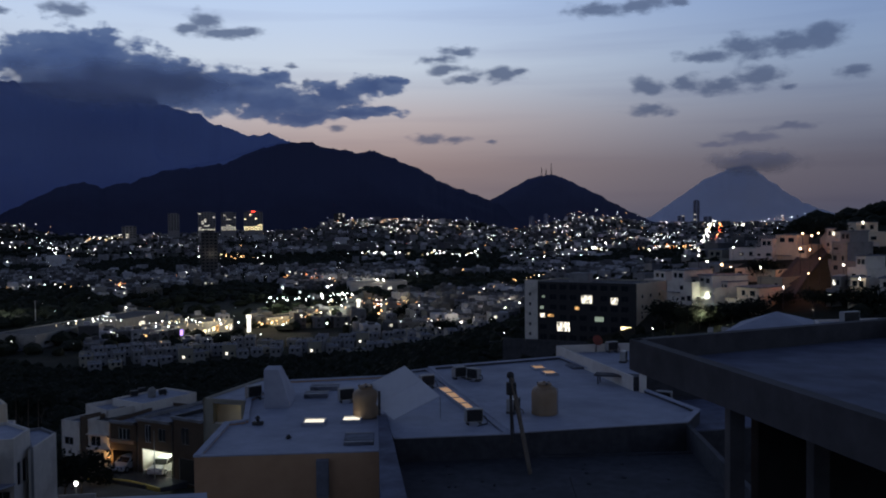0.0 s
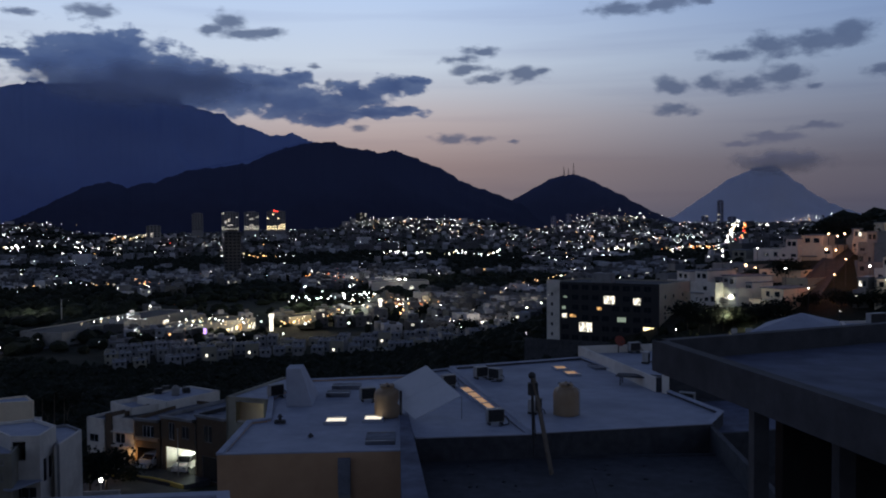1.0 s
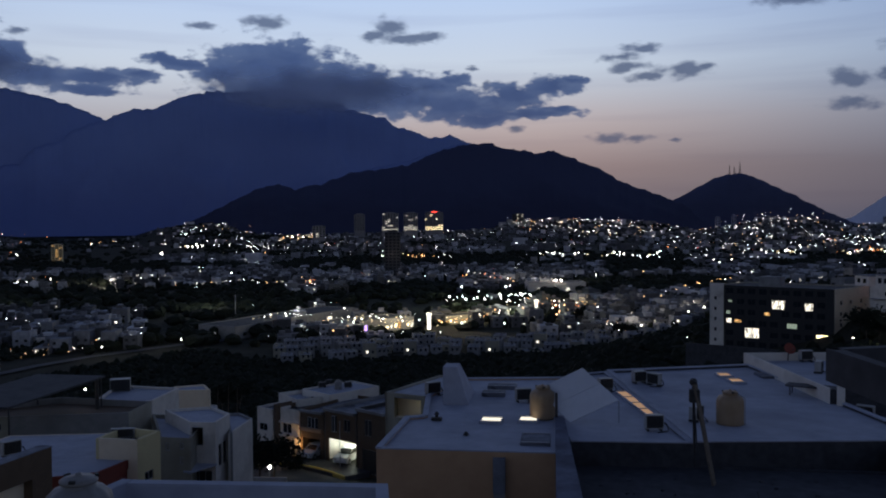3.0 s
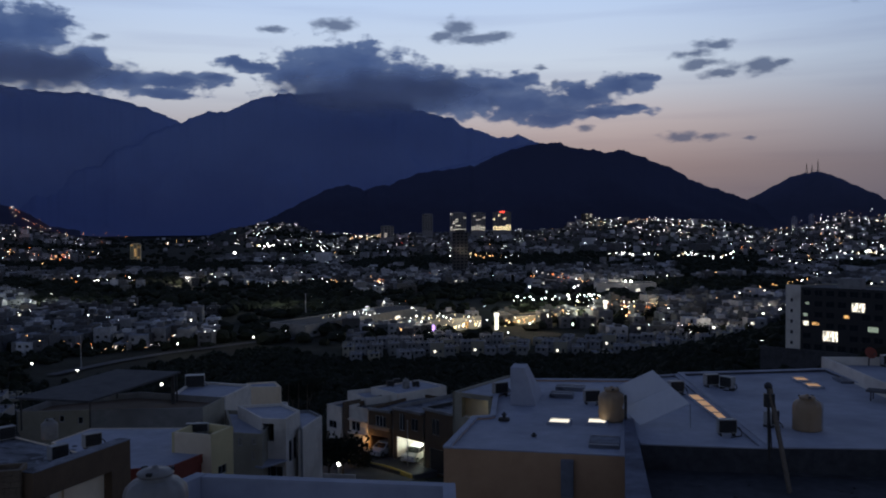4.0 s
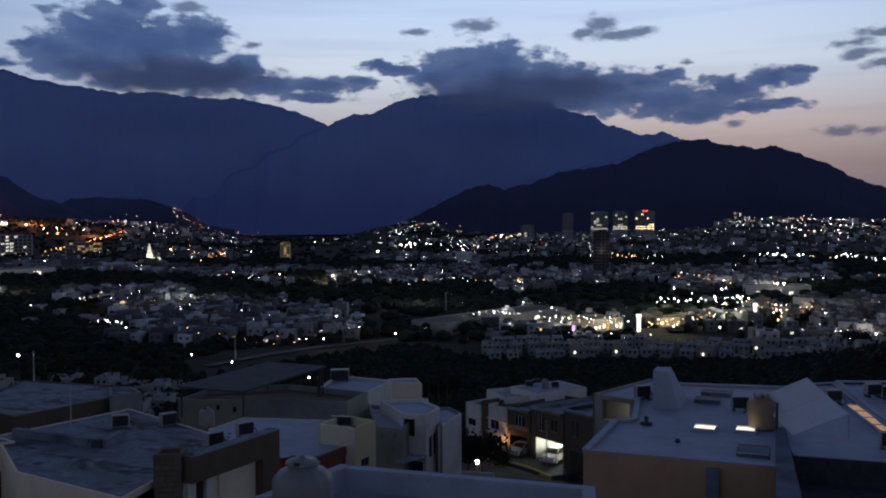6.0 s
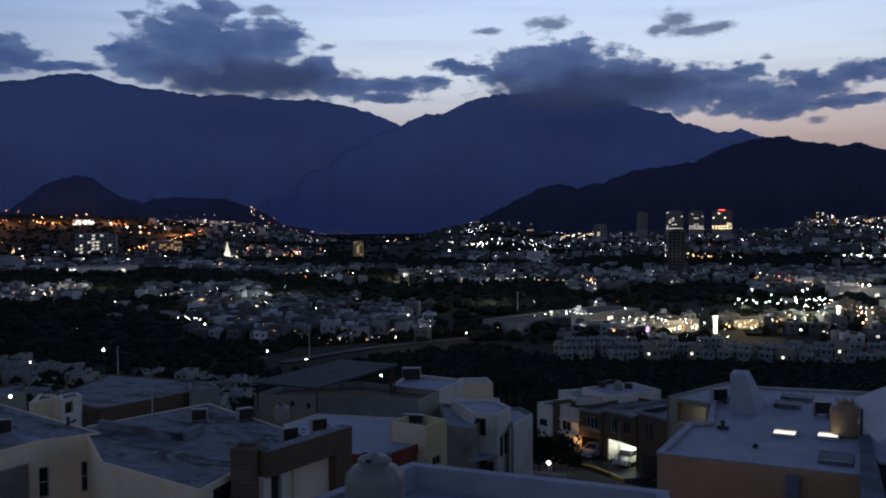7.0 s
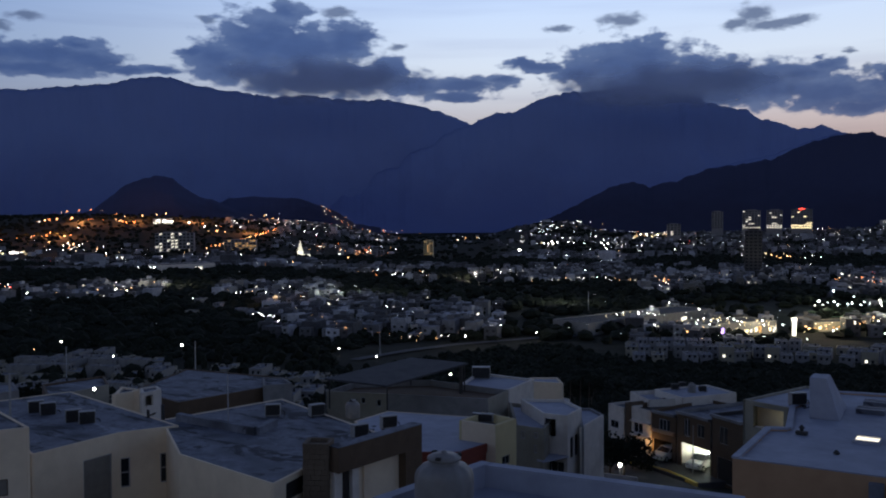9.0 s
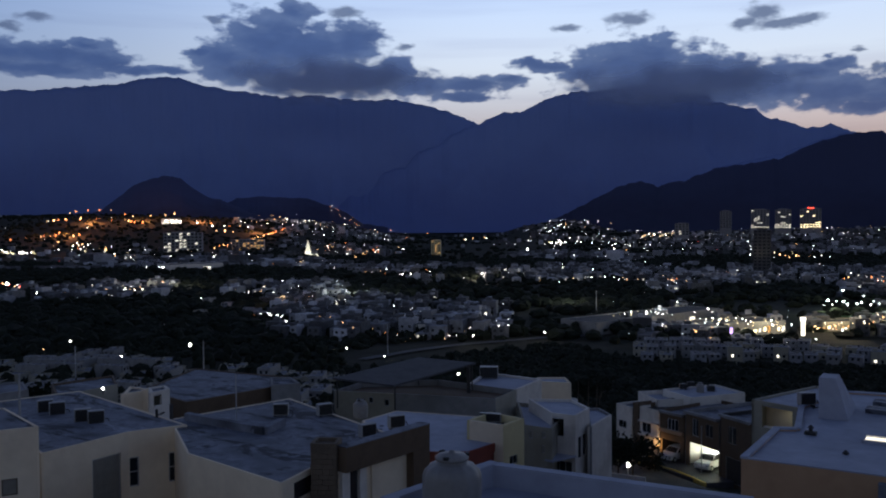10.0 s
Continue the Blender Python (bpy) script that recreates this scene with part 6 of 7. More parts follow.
# ---------------------------------------------------------------- the apartment block across the valley
def apartment_block():
    a, b = (24.73, 261.55), (55.06, 246.37)
    plan = [a, b, (b[0] + 12.3, b[1] + 14.0), (a[0] + 12.3, a[1] + 14.0)]
    L = (Vector(b) - Vector(a)).length
    z0, z1 = 24.0, 43.3
    lit = [((17.53, 20.95, 37.12, 39.61), "lit_window"), ((26.34, 28.50, 37.08, 39.21), "lit_window"), ((15.45, 17.01, 35.17, 36.18), "warm_window"), ((4.66, 6.28, 32.54, 33.91), "lit_window"),
           ((6.99, 9.13, 32.82, 33.67), "warm_window"), ((10.00, 14.04, 28.61, 31.48), "lit_window"), ((21.61, 24.32, 31.97, 33.45), "dim_window"), ((29.31, 33.41, 29.41, 30.88), "shop"),
           ((4.67, 5.93, 35.09, 36.11), "dim_window"), ((5.23, 6.31, 38.51, 39.19), "dim_window")]
    holes = [(h, dict(bars=3, pane=m, frame_mat="iron")) for h, m in lit]
    for r in range(6):
        for c in range(9):
            u, z = 4.6 + c * (L - 6.0) / 9, z0 + 2.0 + r * 3.0
            h = (u, u + 2.2, z, z + 1.6)
            if all(h[1] < g[0] - 0.3 or h[0] > g[1] + 0.3 or h[3] < g[2] - 0.3 or h[2] > g[3] + 0.3 for g, _ in lit):
                holes.append((h, dict(bars=1, pane="glass", frame_mat="iron")))
    side = [((u, u + 1.0, z0 + 3 + r * 3.0, z0 + 4.0 + r * 3.0), dict(bars=0)) for r in range(5) for u in (3.0, 8.0, 13.5)]
    strip = [((1.2, 2.0, z0 + 3 + r * 3.0, z0 + 4.0 + r * 3.0), dict(bars=0, frame_mat="iron")) for r in range(5)]
    ob = house("dark-clad apartment block with a few lit windows", plan, z0, z1, "olive", "concrete", 0.4, holes={0: holes, 1: side}, walls={0: "black", 1: "cream"}, thick=0.3, name="apartment_block", category="building")
    d = (Vector(b) - Vector(a)).normalized()
    n = Vector((-d.y, d.x)) if Vector((-d.y, d.x)).y > 0 else Vector((d.y, -d.x))
    bm = bmesh.new()
    wall_mesh(bm, -n * 0.35, d * 4.0 - n * 0.35, 0, z1 - z0 + 0.5, n, 0.34, [(u, v, p - z0, q - z0) for (u, v, p, q), _ in strip])
    part("white_stair_bay", bm, M["white"], ob)
    bm = bmesh.new()
    box(bm, 0, 6, 0, 4, z1 - z0 - 0.4, z1 - z0 + 2.4, 0, Matrix.Translation((d.x * 12 + n.x * 6, d.y * 12 + n.y * 6, 0)) @ Matrix.Rotation(math.atan2(d.y, d.x), 4, "Z"))
    part("lift_housing", bm, M["grey"], ob)


apartment_block()
wall_box("retaining_wall", "pale retaining wall below the apartment block", "wall", (17.03, 248.22), (41.21, 237.49), 0.4, 20, 28, "concrete")


# ---------------------------------------------------------------- villas on the side hill
def villa(label, left, right, depth, wall="white", roof="old_roof", rows=2, cols=3, lit=(), base=None):
    """A stepped hillside house whose front top edge runs between two places (x, y, z): a lower block and a set-back upper storey."""
    rng = random.Random(label + str(left[0]))
    z1 = (left[2] + right[2]) / 2
    plan = row_plan(left[:2], right[:2], depth)
    z0 = ground_under(plan) if base is None else base
    a, b = Vector(left[:2]), Vector(right[:2])
    L, d = (b - a).length, (b - a).normalized()
    n = Vector((-d.y, d.x)) if Vector((-d.y, d.x)).dot(a) > 0 else Vector((d.y, -d.x))
    low = z1 - (2.8 if z1 - z0 > 6 else 0.4)
    holes = []
    for r in range(rows + 1):
        for c in range(cols):
            u = L * (c + rng.uniform(0.35, 0.65)) / cols
            z = low - 2.3 - 2.9 * r
            w, h = min(rng.uniform(0.8, 2.2), L / cols * 0.6), rng.uniform(0.7, 1.5)
            on = (r, c) in lit
            if z > z0 + 0.3 and (on or rng.random() < 0.6):
                holes.append(((u - w / 2, u + w / 2, z, z + h), dict(bars=1, pane="lit_window" if on else "glass", frame_mat="iron")))
    ob = house(label, plan, z0, low, wall, roof, 0.35, holes={0: holes})
    if low > z1 - 1:
        return ob
    # the upper storey, set back and to one side
    u0 = rng.uniform(0.0, 0.3) * L
    u1 = u0 + rng.uniform(0.5, 0.7) * L
    turn = Matrix.Rotation(math.atan2(d.y, d.x), 4, "Z")
    flip = 1 if n.dot(Vector((-d.y, d.x))) > 0 else -1
    y0, y1 = sorted((flip * 1.6, flip * (depth - 1.0)))
    bm = bmesh.new()
    box(bm, u0, u1, y0, y1, low - z0 - 0.34, z1 - z0, 0, turn)
    part("upper_storey", bm, M[wall], ob)
    bm = bmesh.new()
    box(bm, u0 - 0.3, u1 + 0.3, y0 - 0.3, y1 + 0.3, z1 - z0 + 0.003, z1 - z0 + 0.22, 0, turn)
    part("roof_slab", bm, M[roof], ob)
    face = y0 if flip > 0 else y1
    for c in range(2):
        uu = u0 + (u1 - u0) * (0.3 + 0.42 * c)
        w = min(rng.uniform(0.9, 1.8), (u1 - u0) * 0.3)
        bm = bmesh.new()
        box(bm, uu - w / 2, uu + w / 2, face - 0.06, face + 0.06, z1 - z0 - 2.0, z1 - z0 - 0.7, 0, turn)
        part("window", bm, M["lit_window" if (0, c) in lit else "glass"], ob)
    # a projecting balcony slab over a dark recess
    bm = bmesh.new()
    y0, y1 = sorted((-flip * 1.1, -flip * 0.01))
    box(bm, L * 0.1, L * 0.55, y0, y1, low - z0 - 3.2, low - z0 - 2.95, 0, turn)
    part("balcony_slab", bm, M["grey"], ob)
    return ob


villa("white hillside apartment house with small dark windows", (62.52, 241.54, 46.92), (67.30, 234.01, 47.94), 14, "white", rows=4, cols=4)
villa("white hillside apartment house with small dark windows", (68.98, 238.74, 46.40), (71.86, 228.99, 46.09), 14, "white", rows=3, cols=3)
villa("broad beige hillside block with few windows", (73.53, 225.83, 43.32), (79.73, 217.34, 44.52), 14, "cream", rows=2, cols=3)
villa("white hillside house with a floodlit wall", (73.50, 234.24, 44.50), (75.74, 229.84, 44.79), 10, "white", rows=2, cols=2)
villa("low hillside house with a wide roof", (83.10, 246.36, 47.41), (91.14, 237.09, 48.49), 14, "cream", rows=1, cols=4)
villa("beige block high on the hillside", (97.34, 255.06, 56.48), (104.54, 248.40, 56.86), 12, "cream", rows=2, cols=3)
villa("grey block high on the hillside", (92.66, 257.32, 55.47), (96.31, 252.77, 55.87), 12, "white", rows=2, cols=2)
villa("low white house on the hill's shoulder", (89.17, 269.64, 52.76), (94.31, 260.45, 53.34), 12, "white", rows=1, cols=3)
villa("grey house below the hill's crest", (76.69, 270.33, 47.89), (83.58, 256.74, 49.18), 12, "grey", rows=1, cols=4)
villa("white terrace house stepping down the hill", (64.02, 275.15, 45.24), (67.90, 262.35, 45.96), 12, "white", rows=2, cols=3)
villa("white modern villa with rows of dark windows", (111.43, 244.29, 57.19), (122.73, 243.30, 58.06), 12, "white", rows=2, cols=4)
villa("white modern villa with an upper lit room", (111.19, 250.97, 58.40), (114.38, 250.08, 58.71), 12, "white", rows=2, cols=2, lit=((0, 1),))
villa("tall white villa at the top of the slope", (120.70, 253.76, 59.95), (131.03, 251.97, 60.52), 12, "cream", rows=2, cols=3)
villa("grey villa with a carport on the slope", (103.33, 230.39, 50.25), (114.69, 226.07, 50.94), 12, "grey", rows=1, cols=4)
villa("villa with lit tall windows beside the road", (92.82, 209.35, 47.22), (95.57, 207.00, 47.62), 10, "grey", rows=2, cols=2, lit=((0, 0), (1, 0)))
villa("villa with a warm lit entrance", (95.84, 204.67, 47.23), (100.57, 201.27, 47.69), 11, "cream", rows=2, cols=3, lit=((1, 2),))
villa("white villa above the bare roof", (100.09, 199.27, 47.30), (106.50, 194.78, 47.81), 11, "white", rows=2, cols=3)
villa("small house beside the hill road", (83.34, 227.20, 44.17), (86.13, 224.01, 44.68), 9, "olive", rows=1, cols=2)
villa("pale house half hidden by trees", (62.69, 262.11, 40.52), (66.34, 255.01, 41.39), 10, "cream", rows=1, cols=2)

villa("grey house stepping up the dim hillside", (71.00, 276.01, 47.30), (74.65, 270.90, 46.82), 9, "grey", rows=1, cols=2)
villa("white house stepping up the dim hillside", (75.18, 272.83, 47.07), (79.63, 267.40, 46.61), 9, "white", rows=1, cols=2)
villa("beige house stepping up the dim hillside", (82.76, 277.94, 48.19), (86.20, 272.70, 47.69), 9, "olive", rows=1, cols=2)
villa("grey house stepping up the dim hillside", (78.97, 249.82, 46.27), (82.40, 244.49, 45.92), 9, "grey", rows=1, cols=2)
villa("grey house stepping up the dim hillside", (66.27, 241.06, 45.65), (69.50, 235.98, 45.33), 9, "grey", rows=1, cols=2)
villa("white house stepping up the dim hillside", (69.78, 236.94, 45.27), (72.42, 231.96, 44.97), 9, "white", rows=1, cols=2)
villa("beige house stepping up the dim hillside", (92.24, 306.42, 50.98), (99.15, 300.04, 50.34), 9, "olive", rows=1, cols=2)
villa("grey house stepping up the dim hillside", (100.13, 301.83, 51.65), (107.17, 295.14, 51.03), 9, "grey", rows=1, cols=2)
villa("beige house stepping up the dim hillside", (91.02, 270.08, 48.49), (95.16, 264.40, 48.03), 9, "olive", rows=1, cols=2)
villa("grey house stepping up the dim hillside", (93.58, 258.59, 47.99), (96.31, 253.31, 47.57), 9, "grey", rows=1, cols=2)
villa("grey house stepping up the dim hillside", (113.41, 315.22, 55.65), (117.59, 309.41, 54.90), 9, "grey", rows=1, cols=2)
villa("grey house stepping up the dim hillside", (107.37, 238.99, 58.25), (109.28, 233.71, 57.68), 9, "grey", rows=1, cols=2)
villa("beige house stepping up the dim hillside", (85.35, 234.98, 46.50), (89.91, 228.98, 46.23), 9, "olive", rows=1, cols=2)
villa("white house stepping up the dim hillside", (99.57, 212.87, 52.50), (101.75, 207.38, 52.16), 9, "white", rows=1, cols=2)
villa("grey house stepping up the dim hillside", (64.26, 293.04, 44.19), (67.35, 288.24, 43.69), 9, "grey", rows=1, cols=2)

def hill_road():
    pts = [Vector(p).to_2d() for p in ((86.73, 223.24, 40.78), (93.33, 232.46, 44.45), (99.94, 241.11, 47.72), (105.79, 248.96, 50.33), (110.80, 256.06, 52.33), (114.74, 263.61, 54.10))]
    ob = thing("hill_road", "asphalt road climbing the hill under amber lamps", "road", (*pts[0], 0), kind="structure")
    v, f = [], []
    fine = [pts[i].lerp(pts[i + 1], k / 8) for i in range(len(pts) - 1) for k in range(8)]
    for i, p in enumerate(fine):
        d = (fine[min(i + 1, len(fine) - 1)] - fine[max(i - 1, 0)]).normalized()
        s = Vector((-d.y, d.x)) * 3.0
        for q in (p + s, p - s):
            v.append((q.x - pts[0].x, q.y - pts[0].y, max(land(q.x, q.y), land(p.x, p.y)) + 0.35))
        if i:
            f.append((2 * i - 2, 2 * i - 1, 2 * i + 1, 2 * i))
    share("carriageway", mesh("carriageway", v, f, M["asphalt"]), ob)
    for side in (0, 1):
        bm = bmesh.new()
        for i in range(len(fine) - 1):
            a, b = Vector(v[2 * i + side]), Vector(v[2 * i + 2 + side])
            e = b - a
            box(bm, 0, e.length, -0.6, 0.6, -1.0, 0.16, 0, Matrix.Translation(a) @ e.to_track_quat("X", "Z").to_matrix().to_4x4())
        part("pavement_strip", bm, M["concrete"], ob)


hill_road()


def far_lamp(place, r, lit, watts=0, colour=(1.0, 0.5, 0.18), label="street lamp glowing on the hillside"):
    x, y, z = place
    g = land(x, y)
    ob = thing("street_lamp", label, "street lamp", (x, y, g), group="street lamps")
    h = max(z - g, 2.0)
    bm = bmesh.new()
    rod(bm, (0, 0, -0.3), (0, 0, h), 0.09, 0.06, 6)
    part("pole", bm, M["iron"], ob)
    bm = bmesh.new()
    bmesh.ops.create_icosphere(bm, subdivisions=1, radius=r, matrix=Matrix.Translation((0, 0, h + r)))
    part("lamp_head", bm, M[lit], ob)
    if watts:
        point_lamp("hill_lamp", (x, y - 0.8, g + h + 0.6), watts, colour, 0.3)


AMBER, WHITE = (1.0, 0.36, 0.12), (1.0, 0.95, 0.85)
for place, r, lit, watts, colour in (
        ((97.55, 236.14, 52.96), 0.75, "lamp_peach", 420, AMBER), ((99.19, 233.83, 52.88), 0.55, "lamp_peach", 0, AMBER), ((104.20, 250.71, 56.99), 0.55, "lamp_peach", 0, AMBER), ((105.05, 246.55, 56.41), 0.55, "lamp_peach", 260, AMBER),
        ((107.48, 247.69, 57.01), 0.55, "lamp_peach", 0, AMBER), ((91.25, 216.02, 47.64), 0.4, "lamp_peach", 260, AMBER), ((83.15, 211.22, 44.68), 0.38, "lamp_white", 0, WHITE), ((98.20, 225.55, 50.96), 0.4, "lamp_peach", 300, AMBER),
        ((85.01, 231.38, 48.39), 0.42, "lamp_white", 60, WHITE), ((78.98, 245.09, 48.33), 0.7, "lamp_peach", 150, AMBER), ((80.04, 240.53, 48.08), 0.4, "lamp_peach", 0, AMBER), ((77.63, 262.77, 50.32), 0.5, "lamp_white", 0, WHITE),
        ((85.99, 256.47, 52.86), 0.5, "lamp_white", 0, WHITE), ((77.51, 253.93, 49.03), 0.45, "lamp_white", 0, WHITE), ((122.93, 253.24, 59.93), 0.55, "lamp_white", 0, WHITE), ((117.32, 242.62, 57.33), 0.45, "lamp_peach", 80, AMBER),
        ((99.98, 215.98, 49.68), 0.5, "lamp_white", 80, WHITE), ((97.69, 202.68, 47.22), 0.42, "lamp_white", 50, WHITE), ((80.85, 188.38, 41.55), 0.16, "lamp_white", 0, WHITE), ((84.85, 181.11, 41.92), 0.14, "lamp_white", 0, WHITE),
        ((75.30, 269.17, 49.90), 0.35, "lamp_white", 0, WHITE), ((52.30, 215.75, 34.25), 0.3, "lamp_white", 40, WHITE), ((32.89, 298.19, 42.40), 0.35, "lamp_white", 0, WHITE), ((55.22, 309.62, 40.85), 0.3, "lamp_white", 0, WHITE)):
    far_lamp(place, r * 0.5, lit, watts * 1.2, colour)
point_lamp("flood_lamp", (70.82, 232.45, 40.99), 700, (0.9, 1.0, 0.8), 0.4)
wall_lamp("bright floodlit panel on a villa wall", (72.97, 235.45, 41.32), 0.9, "lamp_white")
wall_lamp("strip of white light under a carport roof", (69.39, 240.70, 40.59), 0.7, "lamp_white")
wall_lamp("red tail lamp of a parked car", (87.42, 223.51, 41.77), 0.18, "lamp_red")
wall_lamp("red tail lamp of a parked car", (94.97, 209.48, 41.55), 0.18, "lamp_red")
for i, (place, h, r) in enumerate((((61.36, 228.40, 31.52), 6, 3.4), ((63.33, 224.75, 31.98), 7, 3.8), ((66.16, 222.89, 32.93), 6, 3.2), ((68.44, 222.20, 33.73), 5, 3), ((72.43, 216.72, 34.66), 6, 4), ((76.01, 212.83, 35.53), 6, 4.5),
                                   ((90.51, 210.90, 39.80), 4, 3), ((92.95, 207.10, 39.75), 4, 3), ((85.07, 216.38, 38.86), 4, 3), ((88.68, 239.62, 43.98), 6, 4), 
                                   ((114.97, 256.40, 52.61), 8, 5), ((112.06, 267.48, 54.03), 7, 5), ((1.23, 407.50, 5.88), 9, 6), ((59.30, 232.04, 31.06), 8, 4.5), ((98.06, 203.62, 40.47), 4, 4), ((100.15, 199.80, 40.18), 4, 4))):
    tree("leafy tree on the dim hillside", place[0], place[1], h, r, 40 + i, dense=320)


# the blue hipped roof and flat roof beyond the bare concrete house
def hip_house():
    plan = [Vector(p) for p in ((14.97, 45.22), (19.24, 44.48), (21.16, 49.30), (17.38, 49.58))]
    ob = thing("house", "low house with a pale hipped roof", "house", (plan[0].x, plan[0].y, 50))
    local = [p - plan[0] for p in plan]
    bm = bmesh.new()
    slab_poly(bm, local, 0, 6)
    part("walls_block", bm, M["white"], ob)
    mid = sum(local, Vector((0, 0))) / 4
    bm = bmesh.new()
    lo = [bm.verts.new((*(mid + (p - mid) * 1.15), 6.004)) for p in local]
    top = bm.verts.new((mid.x, mid.y, 6.85))
    for i in range(4):
        bm.faces.new((lo[i], lo[(i + 1) % 4], top))
    bm.faces.new(lo[::-1])
    part("roof", bm, M["roof"], ob)


hip_house()
house("low house with a flat pale roof beyond the bare slab", [(19.02, 43.52), (24.68, 44.04), (25.94, 48.57), (20.55, 47.87)], 48, 56.3, "white", "roof", 0.12)
condenser("dark roof unit beyond the bare concrete house", 21.66, 46.03, 56.15, 20, w=1.1, h=0.7)


def lawn_chair(x, y, z, turn):
    ob = thing("chair", "white plastic chair on a roof", "chair", (x, y, z), turn)
    bm = bmesh.new()
    box(bm, -0.25, 0.25, -0.25, 0.25, 0.4, 0.45, 0.015)
    part("seat", bm, M["paint"], ob)
    bm = bmesh.new()
    box(bm, -0.25, 0.25, 0.22, 0.27, 0.45, 0.95, 0.015)
    part("backrest", bm, M["paint"], ob)
    for px in (-0.22, 0.22):
        for py in (-0.22, 0.22):
            bm = bmesh.new()
            rod(bm, (px, py, 0), (px, py, 0.4), 0.025)
            part("leg", bm, M["paint"], ob)


lawn_chair(17.41, 55.69, 53.95, 30)
lawn_chair(18.14, 55.91, 53.95, -40)


# ---------------------------------------------------------------- rows of small houses on the plain
def row_house(label, wall, w, d, h, step_back=0.0, group="row houses", lit=None):
    holes = []
    for i, u in enumerate((w * 0.2, w * 0.62)):
        for k, z in enumerate((1.0, 3.9) if h > 5 else (1.0,)):
            holes.append(((u, u + w * 0.2, z, z + 1.3), dict(bars=0, pane="lit_window" if lit == (i, k) else "glass", deep=0.06)))
    ob = house(label, [(0, 0), (w, 0), (w, d), (0, d)], 0, h, wall, "old_roof", 0.35, holes={0: holes, 2: [((w * 0.3, w * 0.6, 1.0, 2.3), dict(bars=0, deep=0.06))]}, group=group)
    bm = bmesh.new()
    box(bm, w * 0.12, w * 0.12 + 1.3, d * 0.5, d * 0.5 + 1.8, h - 0.35, h + 0.35)
    part("stair_head", bm, M[wall], ob)
    bm = bmesh.new()
    rod(bm, (w * 0.72, d * 0.7, h - 0.35), (w * 0.72, d * 0.7, h + 0.55), 0.4, 0.32, 10)
    part("roof_tank", bm, M["tank_white" if wall == "row_wall" else "rubber"], ob)
    return ob


protos = [row_house("white two-storey row house with a roof tank", "row_wall", 5.2, 11, 5.4), row_house("pale two-storey row house with a flat roof", "row_wall", 5.6, 10, 5.2),
          row_house("grey two-storey row house with a flat roof", "grey", 5.0, 12, 6.1), row_house("olive-grey single-storey house with a flat roof", "olive", 7.0, 10, 3.5),
          row_house("dull beige row house with a roof tank", "olive", 5.2, 11, 5.3), row_house("olive-grey three-storey house with a flat roof", "olive", 5.8, 10, 8.4, lit=(0, 1))]
used = set()


def put_house(k, x, y, turn):
    m = pose(x, y, land(x, y) - 0.4, 0, 0, turn)
    if k in used:
        copy_thing(protos[k], m)
    else:
        used.add(k)
        protos[k].matrix_basis = m


def rows_of_houses():
    rng = random.Random(3)
    # terraces at the foot of the wood
    for r0, b0, b1 in ((380, -22.5, 1.5), (404, -23, 3), (428, -23, 4), (456, -2, 6)):
        b = b0
        while b < b1:
            x, y = polar(b, r0 + rng.uniform(-2, 2) + 6 * math.sin(b * 0.35))
            if rng.random() < 0.9:
                put_house(rng.choices(range(6), (9, 3, 4, 3, 1, 1))[0], x, y, -b + rng.uniform(-4, 4) + 6 * math.cos(b * 0.35))
            b += math.degrees(rng.choice((5.7, 6.0, 8.0)) / r0)
    # the older quarter down the slope
    for _ in range(215):
        b, r = rng.uniform(-66, -43), rng.uniform(235, 415)
        if r > 330 + (-b - 43) * 6:
            continue
        x, y = polar(b, r)
        put_house(rng.choices(range(6), (0, 0, 3, 14, 0, 0))[0], x, y, 30 + rng.choice((0, 90)) + rng.uniform(-6, 6))
    # a few above the wood's road
    for _ in range(26):
        b, r = rng.uniform(-52, -40), rng.uniform(560, 700)
        x, y = polar(b, r)
        put_house(rng.choices(range(6), (6, 4, 3, 3, 2, 1))[0], x, y, 20 + rng.uniform(-8, 8))


rows_of_houses()


# ---------------------------------------------------------------- landmarks of the far city
def tower(label, place, w, d, h, wall, floors, cols, lit_rows=(), lit_mat="lit_window", crown=None, seed=0, share_lit=0.12, turn=0.0, base=None):
    """A far tower: a shaft, ledges, and windows that can be told apart."""
    x, y, _ = place
    g = land(x, y) if base is None else base
    rng = random.Random(seed)
    ob = thing("tower_block", label, "building", (x, y, g - 1), turn)
    bm = bmesh.new()
    box(bm, -w / 2, w / 2, -d / 2, d / 2, -30 if base else 0, h)
    part("shaft", bm, M[wall], ob)
    bm = bmesh.new()
    box(bm, -w * 0.3, w * 0.3, -d * 0.3, d * 0.3, h, h + h * 0.05)
    part("plant_room", bm, M[wall], ob)
    fh, cw = h / floors, w / cols
    bm = bmesh.new()
    box(bm, -0.5, 0.5, -0.5, 0.5, -0.5, 0.5)
    me = bpy.data.meshes.new("window")
    bm.to_mesh(me), bm.free()
    dark, bright = me, me.copy()
    dark.materials.append(M["glass"]), bright.materials.append(M[lit_mat])
    for r in range(floors):
        for c in range(cols):
            on = r in lit_rows or rng.random() < share_lit
            share("window", bright if on else dark, ob, Matrix.LocRotScale((-w / 2 + cw * (c + 0.5), -d / 2, fh * (r + 0.55)), None, (cw * 0.62, 0.5, fh * 0.5)))
    if crown:
        bm = bmesh.new()
        box(bm, -w * 0.13, w * 0.13, -d * 0.34, -d * 0.3 - 0.3, h + 0.3, h + h * 0.035)
        part("sign", bm, M[crown], ob)
    return ob


